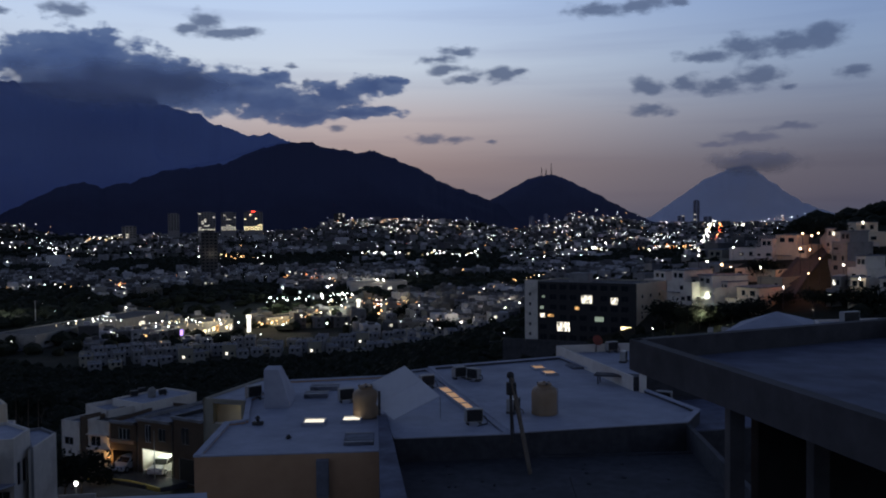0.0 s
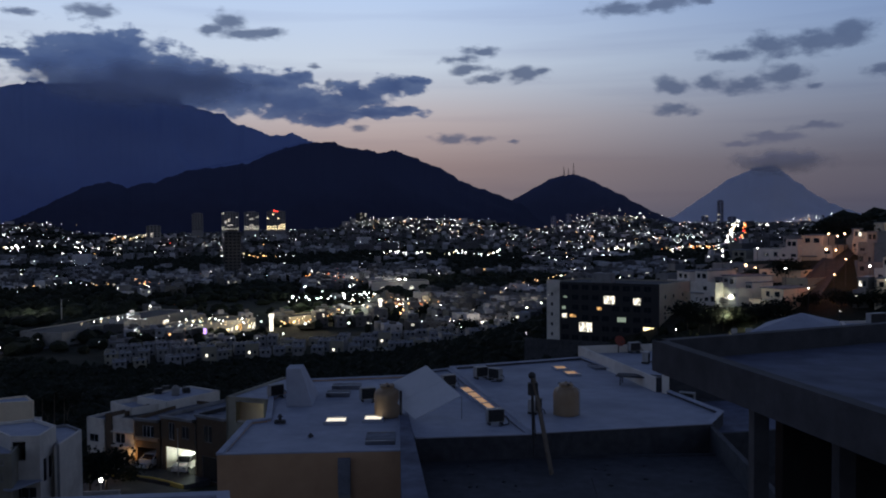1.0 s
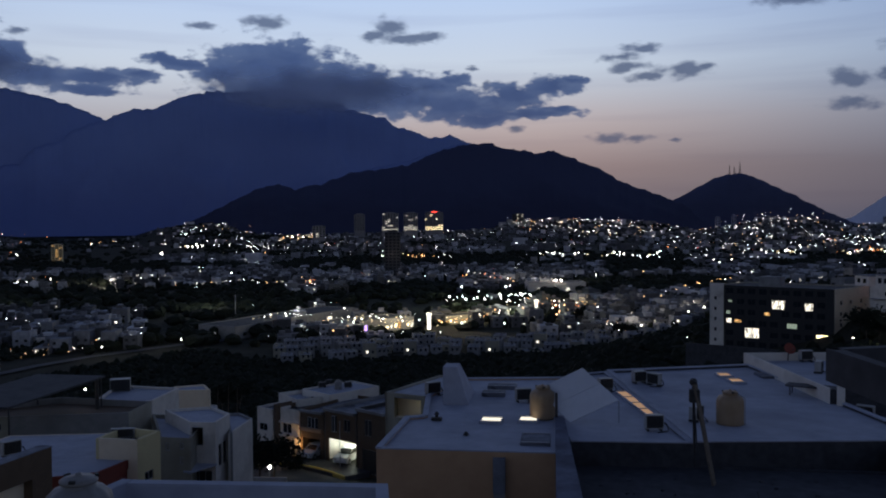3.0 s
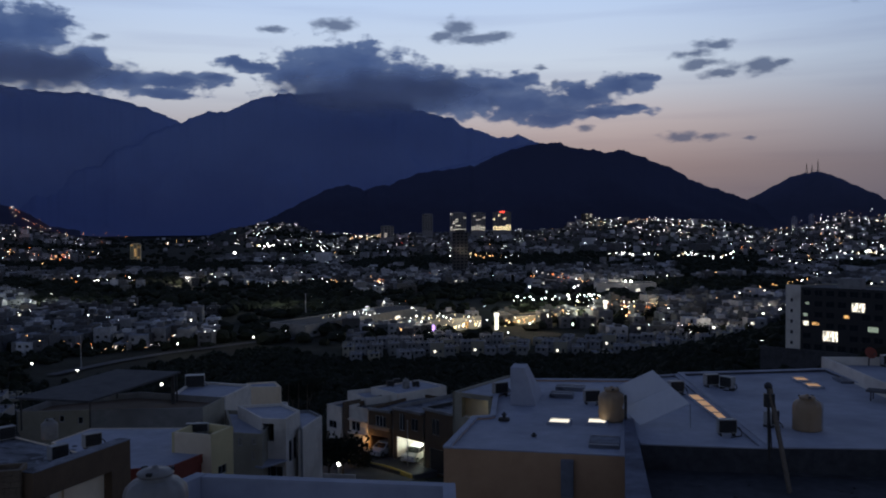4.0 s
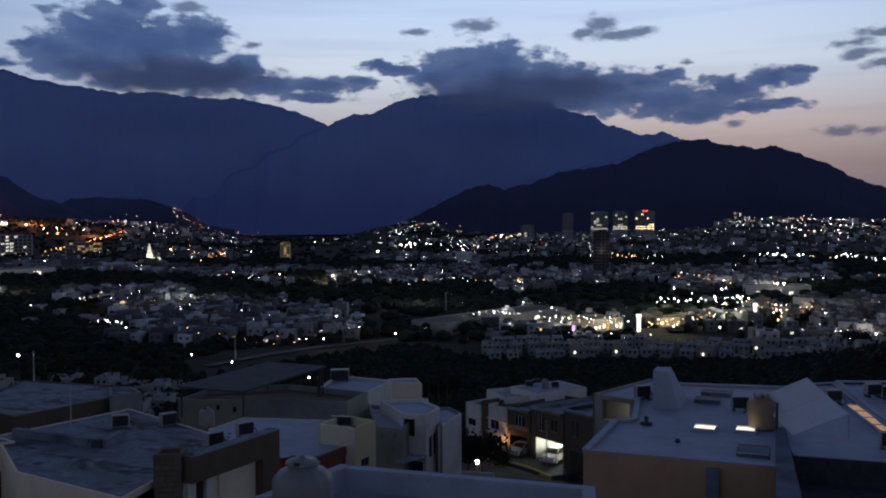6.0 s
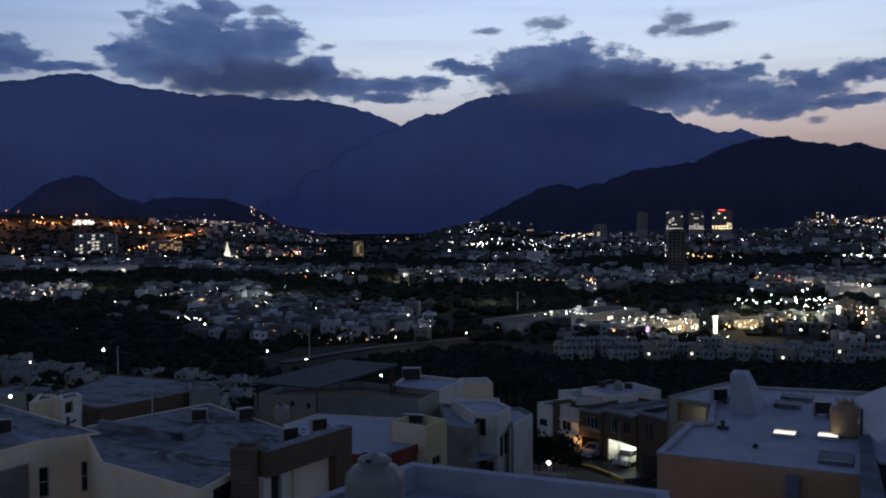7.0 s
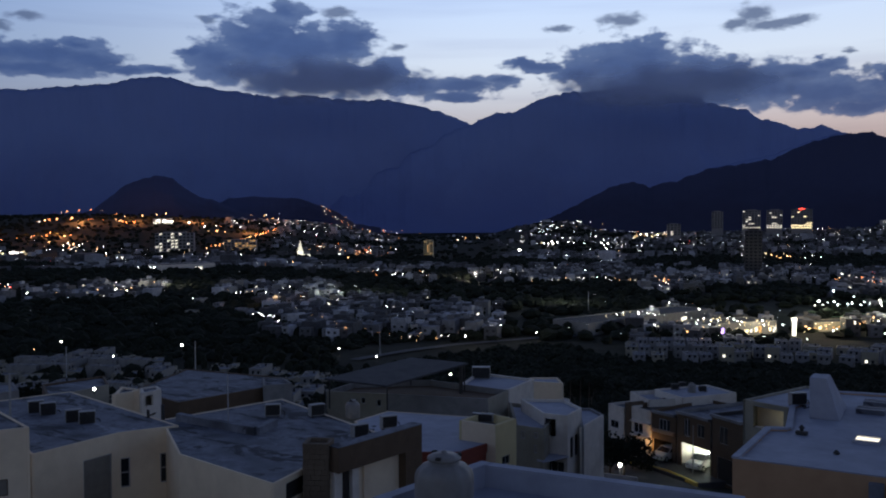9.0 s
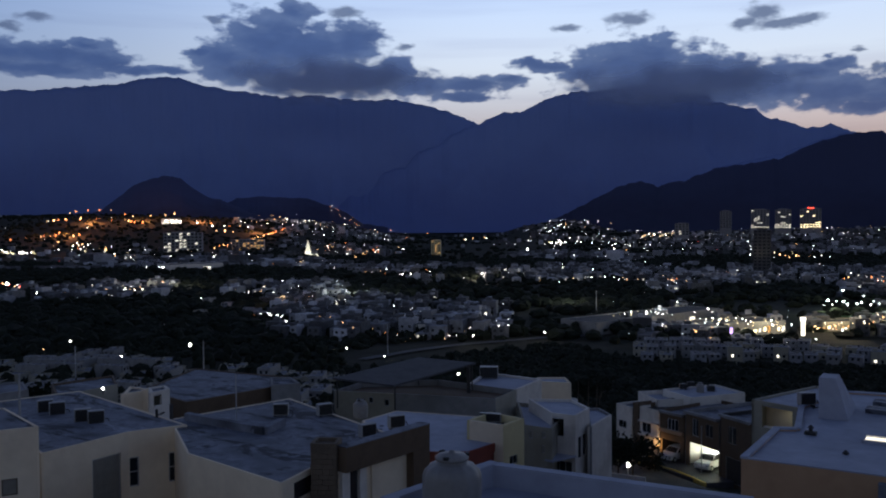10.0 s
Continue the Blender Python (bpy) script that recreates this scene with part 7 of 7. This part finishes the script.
tower("pale apartment tower with a bright podium", (-684.01, 2508.41, 51.51), 48, 30, 52, "grey", 9, 6, (0,), seed=1, share_lit=0.14, turn=14, base=38)
tower("pale apartment tower with bright lower floors", (-625.55, 2523.63, 50.90), 42, 30, 52, "grey", 9, 6, (0, 1), seed=2, share_lit=0.14, turn=14, base=38)
tower("pale apartment tower with a red rooftop sign", (-556.58, 2539.73, 50.20), 54, 30, 54, "grey", 9, 7, (0, 1), "shop", seed=3, share_lit=0.1, crown="lamp_red", turn=12, base=38)
tower("narrow grey apartment tower, nearly unlit", (-802.30, 2578.05, 52.09), 32, 28, 50, "grey", 9, 4, seed=4, share_lit=0.03, turn=16, base=38)
tower("tall dark office tower standing over the plain", (-263.59, 975.00, 6.90), 18, 16, 51, "concrete", 14, 4, seed=5, share_lit=0.0, turn=14)
tower("beige lit tower block in the valley", (-878.18, 1216.06, -5.89), 16, 14, 30, "yellow", 9, 3, seed=6, lit_mat="warm_window", share_lit=0.45, turn=30)
tower("wide pale office block with scattered lit windows", (-1341.23, 1044.56, -8.29), 70, 20, 36, "grey", 6, 10, seed=7, share_lit=0.25, turn=45)
tower("hotel block with rows of warm windows", (-1301.73, 1169.61, -12.63), 62, 20, 20, "grey", 4, 9, seed=8, lit_mat="warm_window", share_lit=0.35, turn=42)
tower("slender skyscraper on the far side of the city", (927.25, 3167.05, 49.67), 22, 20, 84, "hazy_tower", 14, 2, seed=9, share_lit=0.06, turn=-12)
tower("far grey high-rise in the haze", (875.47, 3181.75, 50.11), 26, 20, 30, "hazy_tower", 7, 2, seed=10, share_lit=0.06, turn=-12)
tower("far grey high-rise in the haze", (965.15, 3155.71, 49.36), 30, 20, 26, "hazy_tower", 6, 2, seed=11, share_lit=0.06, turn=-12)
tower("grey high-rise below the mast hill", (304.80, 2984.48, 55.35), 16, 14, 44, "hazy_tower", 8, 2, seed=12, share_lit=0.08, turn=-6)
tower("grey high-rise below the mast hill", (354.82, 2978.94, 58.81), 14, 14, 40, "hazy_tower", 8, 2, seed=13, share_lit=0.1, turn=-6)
tower("large block on the city's near slope", (-345.07, 2879.40, 61.16), 36, 20, 30, "concrete", 5, 5, seed=14, share_lit=0.2, turn=7)
tower("dark block beside bright shop lights", (-784.76, 2161.98, 33.49), 34, 20, 30, "grey", 5, 4, seed=15, share_lit=0.1, turn=20, base=24)


def church():
    x, y, _ = (-1046.96, 1074.19, 0.37)
    ob = thing("church", "floodlit white church with a tall pointed spire", "church", (x, y, land(x, y) - 1), 30)
    # spire and nave glow by themselves in place of floodlights
    bm = bmesh.new()
    box(bm, -4, 4, -5, 5, 0, 12)
    rod(bm, (0, 0, 12), (0, 0, 30), 4.6, 0.3, 8)
    part("spire", bm, M["floodlit_glow"], ob)
    bm = bmesh.new()
    box(bm, 4, 16, -6, 6, 0, 6)
    part("nave", bm, M["floodlit_glow"], ob)


church()


def pylon_sign(place, h, w):
    x, y, z = place
    g = land(x, y)
    ob = thing("pylon_sign", "tall white illuminated sign tower", "sign", (x, y, g), 10, group="illuminated sign towers")
    bm = bmesh.new()
    box(bm, -w / 2, w / 2, -w / 2, w / 2, 0, h, 0.1)
    part("shaft", bm, M["lit_sign"], ob)
    bm = bmesh.new()
    box(bm, -w * 0.7, w * 0.7, -w * 0.6, w * 0.6, h + 0.01, h + 1.6, 0.1)
    part("head", bm, M["lit_sign"], ob)


pylon_sign((-109.90, 485.72, 3.12), 8.0, 2.0)
pylon_sign((-56.10, 567.23, 1.93), 9.0, 1.8)


def shopping_mall(label, left, right, depth, h, bays, lit, wall="cream"):
    plan = row_plan(left[:2], right[:2], depth)
    g = ground_under(plan)
    L = (Vector(right[:2]) - Vector(left[:2])).length
    holes = [((L * (i + 0.1 + 0.07 * (i % 3)) / bays, L * (i + 0.9 - 0.12 * (i % 2)) / bays, g + 1.4 + 0.4 * (i % 3), g + 1.4 + h * (0.3 + 0.08 * (i % 4))), dict(bars=1, pane=lit[i % len(lit)], frame_mat="iron")) for i in range(bays) if lit[i % len(lit)]]
    ob = house(label, plan, g, g + h + 0.6, wall, "concrete", 0.5, holes={0: holes}, name="shop_building", category="shops", thick=0.3)
    return ob


shopping_mall("long shop building with glowing yellow fronts", (-154.14, 444.01, 2.22), (-120.01, 490.53, 1.32), 22, 7.0, 19, ["lit_window", "shop", None, "lit_window", "shop", None, "purple_sign", "purple_sign", "shop", "lit_window", "shop", None, "shop", "lit_window", "shop", "warm_window", None, "shop", "lit_window"], "grey")
shopping_mall("low shop row with warm lit windows", (-105.21, 509.25, 0.18), (-79.53, 539.17, 0.52), 14, 5, 13, ["warm_window", "shop", None, None, "warm_window"], "olive")
shopping_mall("low shop row with warm lit windows", (-81.69, 554.01, 1.01), (-54.84, 577.40, 1.21), 14, 5, 12, ["shop", None, "warm_window", "lit_window", None], "olive")
shopping_mall("low shop row with red and warm fronts", (-51.97, 587.71, 0.09), (-16.18, 619.79, 1.26), 14, 5, 8, ["warm_window", "shop", "lit_window", "warm_window"], "red")
shopping_mall("pale warehouse with one bright doorway", (-201.36, 424.68, 8.65), (-169.62, 533.69, 3.34), 26, 7, 14, [None, None, None, None, "lit_window", None], "grey")
shopping_mall("pale office row in the plain", (-81.35, 755.63, 8.32), (-32.48, 769.31, 6.91), 20, 9, 8, [None, "lit_window", None, None], "white")
shopping_mall("large pale shed with a flat roof", (-918.02, 692.64, -12.48), (-899.53, 763.70, -8.70), 40, 10, 5, [None, "lit_window"], "white")
shopping_mall("white house row with amber-lit gates", (-282.87, 375.35, -4.22), (-266.29, 399.36, -3.30), 12, 6, 6, ["warm_window", None, "warm_window", None, "shop"], "white")
shopping_mall("floodlit white hall on the far slope", (-1846.75, 1370.95, 68.02), (-1817.82, 1409.09, 70.57), 30, 14, 4, ["lit_window"], "white")


def sports_court():
    a, b, c, d = (Vector(p[:2]) for p in ((-118.25, 588.23, 3.32), (-84.34, 599.09, 1.13), (-91.71, 683.88, -0.78), (-126.48, 678.31, 0.93)))
    z = max(land(p.x, p.y) for p in (a, b, c, d)) + 0.3
    ob = thing("sports_court", "floodlit green sports court", "sports court", (a.x, a.y, z - 1))
    bm = bmesh.new()
    slab_poly(bm, [p - a for p in (a, b, c, d)], 0, 1)
    part("surface", bm, M["court"], ob)
    for k, p in enumerate((a, b, c, d)):
        far_lamp((p.x, p.y, z + 9), 0.7, "lamp_cool", 9000 if k < 2 else 5000, (0.85, 1.0, 0.7), "floodlight mast at a sports court")


sports_court()


def lamp_line(pile, pts, n, size, kinds, jitter, rise, rng):
    """Lamps strung along a road given by bearings and heights in degrees; size in milliradians."""
    for i in range(n):
        t = (i + rng.uniform(-0.3, 0.3)) / max(n - 1, 1) * (len(pts) - 1)
        k = max(0, min(int(t), len(pts) - 2))
        b, e = (pts[k][j] + (pts[k + 1][j] - pts[k][j]) * (t - k) for j in (0, 1))
        p = sight(b + rng.gauss(0, jitter), e + rng.gauss(0, rise), 8.0)
        if p is not None:
            r = (p - Vector(EYE)).length
            pile.gem(*p, size * 0.00054 * r * rng.uniform(0.6, 1.4), rng.choice(kinds))


def road_lights():
    rng = random.Random(17)
    pile = Pile()
    # shops and the sports ground
    lamp_line(pile, [(-12.41, -6.54), (-9.87, -6.25), (-7.29, -5.80)], 33, 1.2, (0, 2, 5, 5), 0.25, 0.12, rng)
    lamp_line(pile, [(-7.29, -5.13), (-4.69, -5.48), (-1.51, -5.37)], 44, 1.3, (0, 0, 2, 5, 3), 0.3, 0.15, rng)
    lamp_line(pile, [(-11.30, -5.11), (-9.49, -5.01), (-7.28, -4.76), (-6.17, -4.82)], 20, 1.5, (0, 1, 1), 0.15, 0.1, rng)
    lamp_line(pile, [(-19.01, -6.45), (-16.62, -6.24), (-13.83, -6.49)], 44, 1.3, (0, 5, 5, 1), 0.3, 0.15, rng)
    lamp_line(pile, [(-19.36, -6.89), (-13.49, -7.51)], 8, 0.7, (0, 0, 2), 0.5, 0.15, rng)
    lamp_line(pile, [(-10.38, -3.59), (-8.92, -3.51), (-6.90, -3.84)], 18, 1.2, (2, 3, 0), 0.25, 0.1, rng)
    lamp_line(pile, [(-5.57, -3.94), (-4.60, -3.95)], 2, 1.7, (0,), 0, 0, rng)
    # clusters of the nearer plain
    lamp_line(pile, [(-47.19, -5.89), (-45.89, -6.08)], 9, 1.3, (0, 1), 0.1, 0.05, rng)
    lamp_line(pile, [(-38.64, -5.48), (-37.37, -5.75)], 6, 1.1, (0, 1), 0.1, 0.05, rng)
    lamp_line(pile, [(-43.77, -6.13), (-38.96, -7.33), (-35.40, -7.74)], 18, 0.9, (0, 3, 2, 2), 0.4, 0.2, rng)
    lamp_line(pile, [(-35.21, -7.44), (-32.95, -7.01), (-31.08, -6.45)], 12, 0.9, (0, 0, 2), 0.3, 0.2, rng)
    lamp_line(pile, [(-23.91, -6.14), (-22.29, -5.89), (-20.53, -6.01)], 18, 1.1, (0, 0, 5, 1), 0.2, 0.06, rng)
    lamp_line(pile, [(-49.52, -4.52), (-45.22, -4.44), (-42.29, -5.05)], 14, 0.8, (0, 0, 2), 0.5, 0.15, rng)
    lamp_line(pile, [(-32.56, -3.36), (-30.88, -3.22)], 6, 1.1, (0,), 0.3, 0.1, rng)
    lamp_line(pile, [(-28.47, -3.93), (-25.17, -3.66), (-22.29, -4.00)], 14, 0.8, (0, 0, 1, 2), 0.5, 0.1, rng)
    lamp_line(pile, [(-40.41, -3.29), (-37.80, -3.62), (-36.30, -3.19)], 9, 1.0, (3, 2, 0), 0.4, 0.1, rng)
    lamp_line(pile, [(-21.23, -3.63), (-19.83, -3.98)], 8, 0.9, (2, 0, 3), 0.2, 0.08, rng)
    # the road climbing past the apartment block
    lamp_line(pile, [(1.31, -5.02), (3.56, -4.33), (5.24, -3.89), (6.35, -3.7)], 14, 0.9, (0, 2, 2), 0.15, 0.05, rng)
    lamp_line(pile, [(-1.52, -6.34), (0.54, -6.92), (4.29, -7.30)], 20, 0.8, (0, 0, 2, 5), 0.5, 0.25, rng)
    # the avenue running out of town, headlamps and tail lamps
    lamp_line(pile, [(16.68, -1.58), (16.92, -1.01), (17.16, -0.51), (17.3, -0.15)], 60, 1.3, (0, 0, 5), 0.09, 0.06, rng)
    lamp_line(pile, [(17.47, -1.4), (17.78, -0.8), (17.64, -0.37)], 22, 1.1, (3, 4, 4, 2), 0.1, 0.08, rng)
    # bright streets of the middle city
    lamp_line(pile, [(12.91, -1.94), (14.85, -1.79), (16.41, -1.79)], 34, 1.2, (0, 0, 5, 2, 3), 0.2, 0.08, rng)
    lamp_line(pile, [(9.12, -1.85), (10.21, -1.93), (11.48, -1.49)], 24, 1.2, (0, 0, 1, 5), 0.35, 0.12, rng)
    lamp_line(pile, [(-5.4, -2.12), (-2.41, -2.11)], 14, 1.2, (0, 0, 5), 0.2, 0.06, rng)
    lamp_line(pile, [(-1.29, -2.2), (2.45, -2.27)], 20, 1.2, (0, 0, 1, 5), 0.2, 0.1, rng)
    lamp_line(pile, [(18.62, -0.44), (19.15, -0.45)], 4, 1.3, (0,), 0.02, 0.01, rng)
    lamp_line(pile, [(7.47, -0.51), (8.1, -0.48)], 5, 1.2, (0, 1), 0.1, 0.03, rng)
    lamp_line(pile, [(-3.15, -0.72), (-0.16, -0.67)], 16, 0.9, (0, 0, 5), 0.4, 0.1, rng)
    lamp_line(pile, [(-14.64, -2.12), (-11.62, -2.28)], 12, 1.2, (0, 5, 0, 2), 0.2, 0.06, rng)
    lamp_line(pile, [(6.5, -0.4), (8.03, 0.1), (10.22, 0.25), (11.8, 0.0)], 70, 0.6, (0, 0, 1, 2), 0.5, 0.22, rng)
    lamp_line(pile, [(-7.2, -0.2), (-3.0, 0.0), (2.0, -0.3)], 90, 0.6, (0, 0, 1, 2), 0.6, 0.18, rng)
    lamp_line(pile, [(6.5, -1.2), (11.0, -1.1), (16.0, -1.2)], 90, 0.7, (0, 0, 1, 1, 2), 0.9, 0.3, rng)
    lamp_line(pile, [(19.62, -0.38), (20.94, -0.1), (22.39, 0.0)], 24, 0.7, (0, 2, 0), 0.3, 0.12, rng)
    # the amber roads on the western slope
    lamp_line(pile, [(-50.11, -1.54), (-48.77, -1.26), (-47.52, -0.91), (-46.62, -0.63), (-45.67, -0.38)], 30, 1.3, (3, 3, 2), 0.05, 0.03, rng)
    lamp_line(pile, [(-61.61, -0.84), (-59.77, -0.63), (-58.04, -0.58)], 9, 1.4, (3, 3, 2), 0.25, 0.06, rng)
    lamp_line(pile, [(-59.91, 0.23), (-58.5, 0.32), (-56.09, 0.24), (-54.44, 0.09)], 15, 1.4, (3, 3, 2), 0.2, 0.05, rng)
    lamp_line(pile, [(-58.33, 0.77), (-56.56, 0.9), (-54.93, 0.44), (-52.29, 0.68)], 9, 1.4, (3, 2), 0.1, 0.03, rng)
    lamp_line(pile, [(-51.38, 0.06), (-49.46, -0.17), (-47.33, -0.11)], 9, 1.3, (2, 3, 0), 0.2, 0.08, rng)
    lamp_line(pile, [(-49.99, -0.45), (-49.04, -0.5)], 4, 1.4, (3, 2), 0.05, 0.03, rng)
    lamp_line(pile, [(-62.53, -1.62), (-60.66, -1.7)], 22, 1.3, (0, 0, 5), 0.1, 0.05, rng)
    lamp_line(pile, [(-59.32, -1.18), (-57.42, -1.49), (-54.47, -2.11)], 30, 1.1, (0, 0, 2, 5), 0.6, 0.18, rng)
    lamp_line(pile, [(-54.22, -2.71), (-53.24, -2.74)], 3, 1.6, (0,), 0, 0, rng)
    lamp_line(pile, [(-56.65, -3.87), (-54.84, -4.07)], 22, 1.0, (0, 0, 2, 5), 0.25, 0.1, rng)
    lamp_line(pile, [(-62.56, -3.45), (-61.61, -3.69)], 9, 1.3, (0, 4, 2), 0.2, 0.1, rng)
    lamp_line(pile, [(-42.77, 1.19), (-42.04, 0.33), (-40.38, -0.39), (-36.84, -0.75)], 30, 0.75, (0, 2, 3, 0), 0.2, 0.1, rng)
    lamp_line(pile, [(-48.04, 0.37), (-45.16, 0.09), (-42.23, -0.15)], 40, 0.75, (0, 0, 2), 0.5, 0.22, rng)
    lamp_line(pile, [(-43.72, -1.4), (-40.77, -1.99), (-38.54, -1.82)], 26, 1.0, (0, 3, 2), 0.5, 0.15, rng)
    lamp_line(pile, [(-53.3, 0.2), (-52.3, 0.2)], 9, 1.7, (0,), 0.1, 0.04, rng)
    lamp_line(pile, [(-34.04, -1.18), (-32.54, -1.04)], 6, 0.9, (3, 0, 2), 0.15, 0.06, rng)
    lamp_line(pile, [(-28.46, -1.44), (-27.65, -1.48)], 8, 1.3, (0, 5), 0.08, 0.03, rng)
    lamp_line(pile, [(-22.29, -1.02), (-20.71, -0.88), (-19.66, -0.77)], 26, 1.2, (2, 0, 5, 5), 0.12, 0.05, rng)
    lamp_line(pile, [(-29.57, -1.06), (-28.09, -0.4), (-25.53, -0.1)], 34, 0.7, (0, 0, 1, 2), 0.5, 0.12, rng)
    lamp_line(pile, [(-29.2, -1.51), (-26.26, -1.26), (-23.36, -1.82)], 26, 0.9, (0, 0, 1), 0.5, 0.15, rng)
    mats = [M["lamp_white"], M["lamp_cool"], M["lamp_warm"], M["lamp_orange"], M["lamp_red"], M["shop"]]
    pile.made("road_lamps", mats, "strings of white, amber and red lamps along the city roads", "lamps")


road_lights()
# street light that washes the built-up quarters
for b, r, kw, col in ((-17.5, 478, 9, (1, 0.9, 0.7)), (-14.5, 492, 11, (1, 0.85, 0.55)), (-10.5, 520, 14, (1, 0.8, 0.5)), (-7.0, 555, 14, (0.95, 1, 0.75)), (-3.5, 600, 12, (1, 0.75, 0.45)), (-21.5, 520, 5, (0.95, 1, 0.9)),
                      (1.0, 440, 4, (1, 0.9, 0.75)), (-27, 600, 10, (0.95, 1, 0.9)), (-41, 700, 10, (0.9, 1, 0.9)), (-46, 620, 4, (1, 0.6, 0.3)), (4.0, 520, 9, (1, 0.9, 0.75)), (-53, 830, 14, (1, 0.95, 0.8)), (-33, 900, 12, (1, 0.9, 0.8)), (-5, 820, 14, (1, 0.95, 0.85)),
                      (-57.5, 2330, 110, AMBER), (-54.5, 2350, 110, AMBER), (-51, 2400, 120, AMBER), (-59, 2050, 120, AMBER), (-47.5, 2150, 50, AMBER), (-33.5, 425, 1.2, WHITE), (-29.5, 445, 1.2, WHITE)):
    x, y = polar(b, r)
    point_lamp("street_light", (x, y, land(x, y) + 13), kw * (900 if r < 700 else 2300), col, 0.5)
for place, r, lit in (((-474.63, 567.74, -3.41), 1.5, "lamp_cool"), ((-583.08, 1272.80, -4.91), 2.4, "lamp_white"), ((-407.86, 383.73, 2.99), 1.0, "lamp_cool"), ((-259.32, 204.10, 16.94), 0.5, "lamp_white"), ((-206.67, 377.08, 6.41), 0.4, "lamp_white"),
                      ((-266.75, 298.07, 3.60), 0.42, "lamp_white"), ((-236.90, 358.85, 4.63), 0.36, "lamp_white"), ((-820.50, 1431.53, -0.68), 2.2, "lamp_white"), ((-273.24, 185.03, 14.32), 0.3, "lamp_white"), ((-883.54, 1682.07, 11.79), 2.2, "lamp_white"),
                      ((-751.85, 396.52, 9.00), 1.4, "lamp_white"), ((-240.87, 293.91, 1.18), 0.35, "lamp_white"), ((-560.81, 1228.01, -2.98), 2.2, "lamp_white"), ((-52.83, 758.16, 9.38), 0.9, "lamp_white"), ((-57.76, 757.80, 9.45), 0.9, "lamp_white")):
    far_lamp(place, r, lit, 0, WHITE, "tall street lamp with a strong white light")
for place, h in (((-256.38, 207.78, 11.07), 17), ((-290.07, 177.37, 12.25), 16), ((-252.34, 310.36, -2.57), 14), ((-239.71, 506.10, -2.75), 16)):
    x, y, _ = place
    ob = thing("utility_pole", "tall thin grey utility pole", "utility pole", (x, y, land(x, y)))
    bm = bmesh.new()
    rod(bm, (0, 0, -0.5), (0, 0, h), 0.28, 0.16, 8)
    part("shaft", bm, M["steel"], ob)
    bm = bmesh.new()
    box(bm, -1.2, 1.2, -0.08, 0.08, h - 1.0, h - 0.8)
    part("cross_arm", bm, M["wood"], ob)


def plain_road():
    """The pale road through the scrub."""
    pts = [Vector(p[:2]) for p in PLAIN_ROAD]
    ob = thing("plain_road", "pale road curving through dark scrub", "road", (*pts[0], 0), kind="structure")
    v, f = [], []
    fine = [pts[i].lerp(pts[i + 1], k / 6) for i in range(len(pts) - 1) for k in range(6)]
    for i, p in enumerate(fine):
        d = (fine[min(i + 1, len(fine) - 1)] - fine[max(i - 1, 0)]).normalized()
        s = Vector((-d.y, d.x)) * 2.8
        for q in (p + s, p - s):
            v.append((q.x - pts[0].x, q.y - pts[0].y, land(p.x, p.y) + 0.6))
        if i:
            f.append((2 * i - 2, 2 * i - 1, 2 * i + 1, 2 * i))
    share("carriageway", mesh("carriageway", v, f, M["concrete"]), ob)


plain_road()
point_lamp("garden_light", (66.0, 219.0, 38.0), 1300, (1.0, 0.97, 0.75), 0.3)


def mast(place, h):
    x, y, z = place
    ob = thing("radio_mast", "thin lattice radio mast on the hilltop", "mast", (x, y, z - 12))
    bm = bmesh.new()
    for k in range(3):
        a = 2.1 * k
        rod(bm, (4 * math.cos(a), 4 * math.sin(a), 0), (0.4 * math.cos(a), 0.4 * math.sin(a), h), 0.9, 0.5, 4)
    part("legs_frame", bm, M["iron"], ob)
    bm = bmesh.new()
    for k in range(6):
        zz = h * (k + 1) / 7
        rod(bm, (-4 * (1 - zz / h), 0, zz), (4 * (1 - zz / h), 0, zz + 2), 0.5, n=4)
    part("bracing", bm, M["iron"], ob)


mast((464.00, 3705.06, 260.54), 52)
mast((442.58, 3707.68, 260.87), 30)
mast((423.47, 3709.91, 253.93), 44)
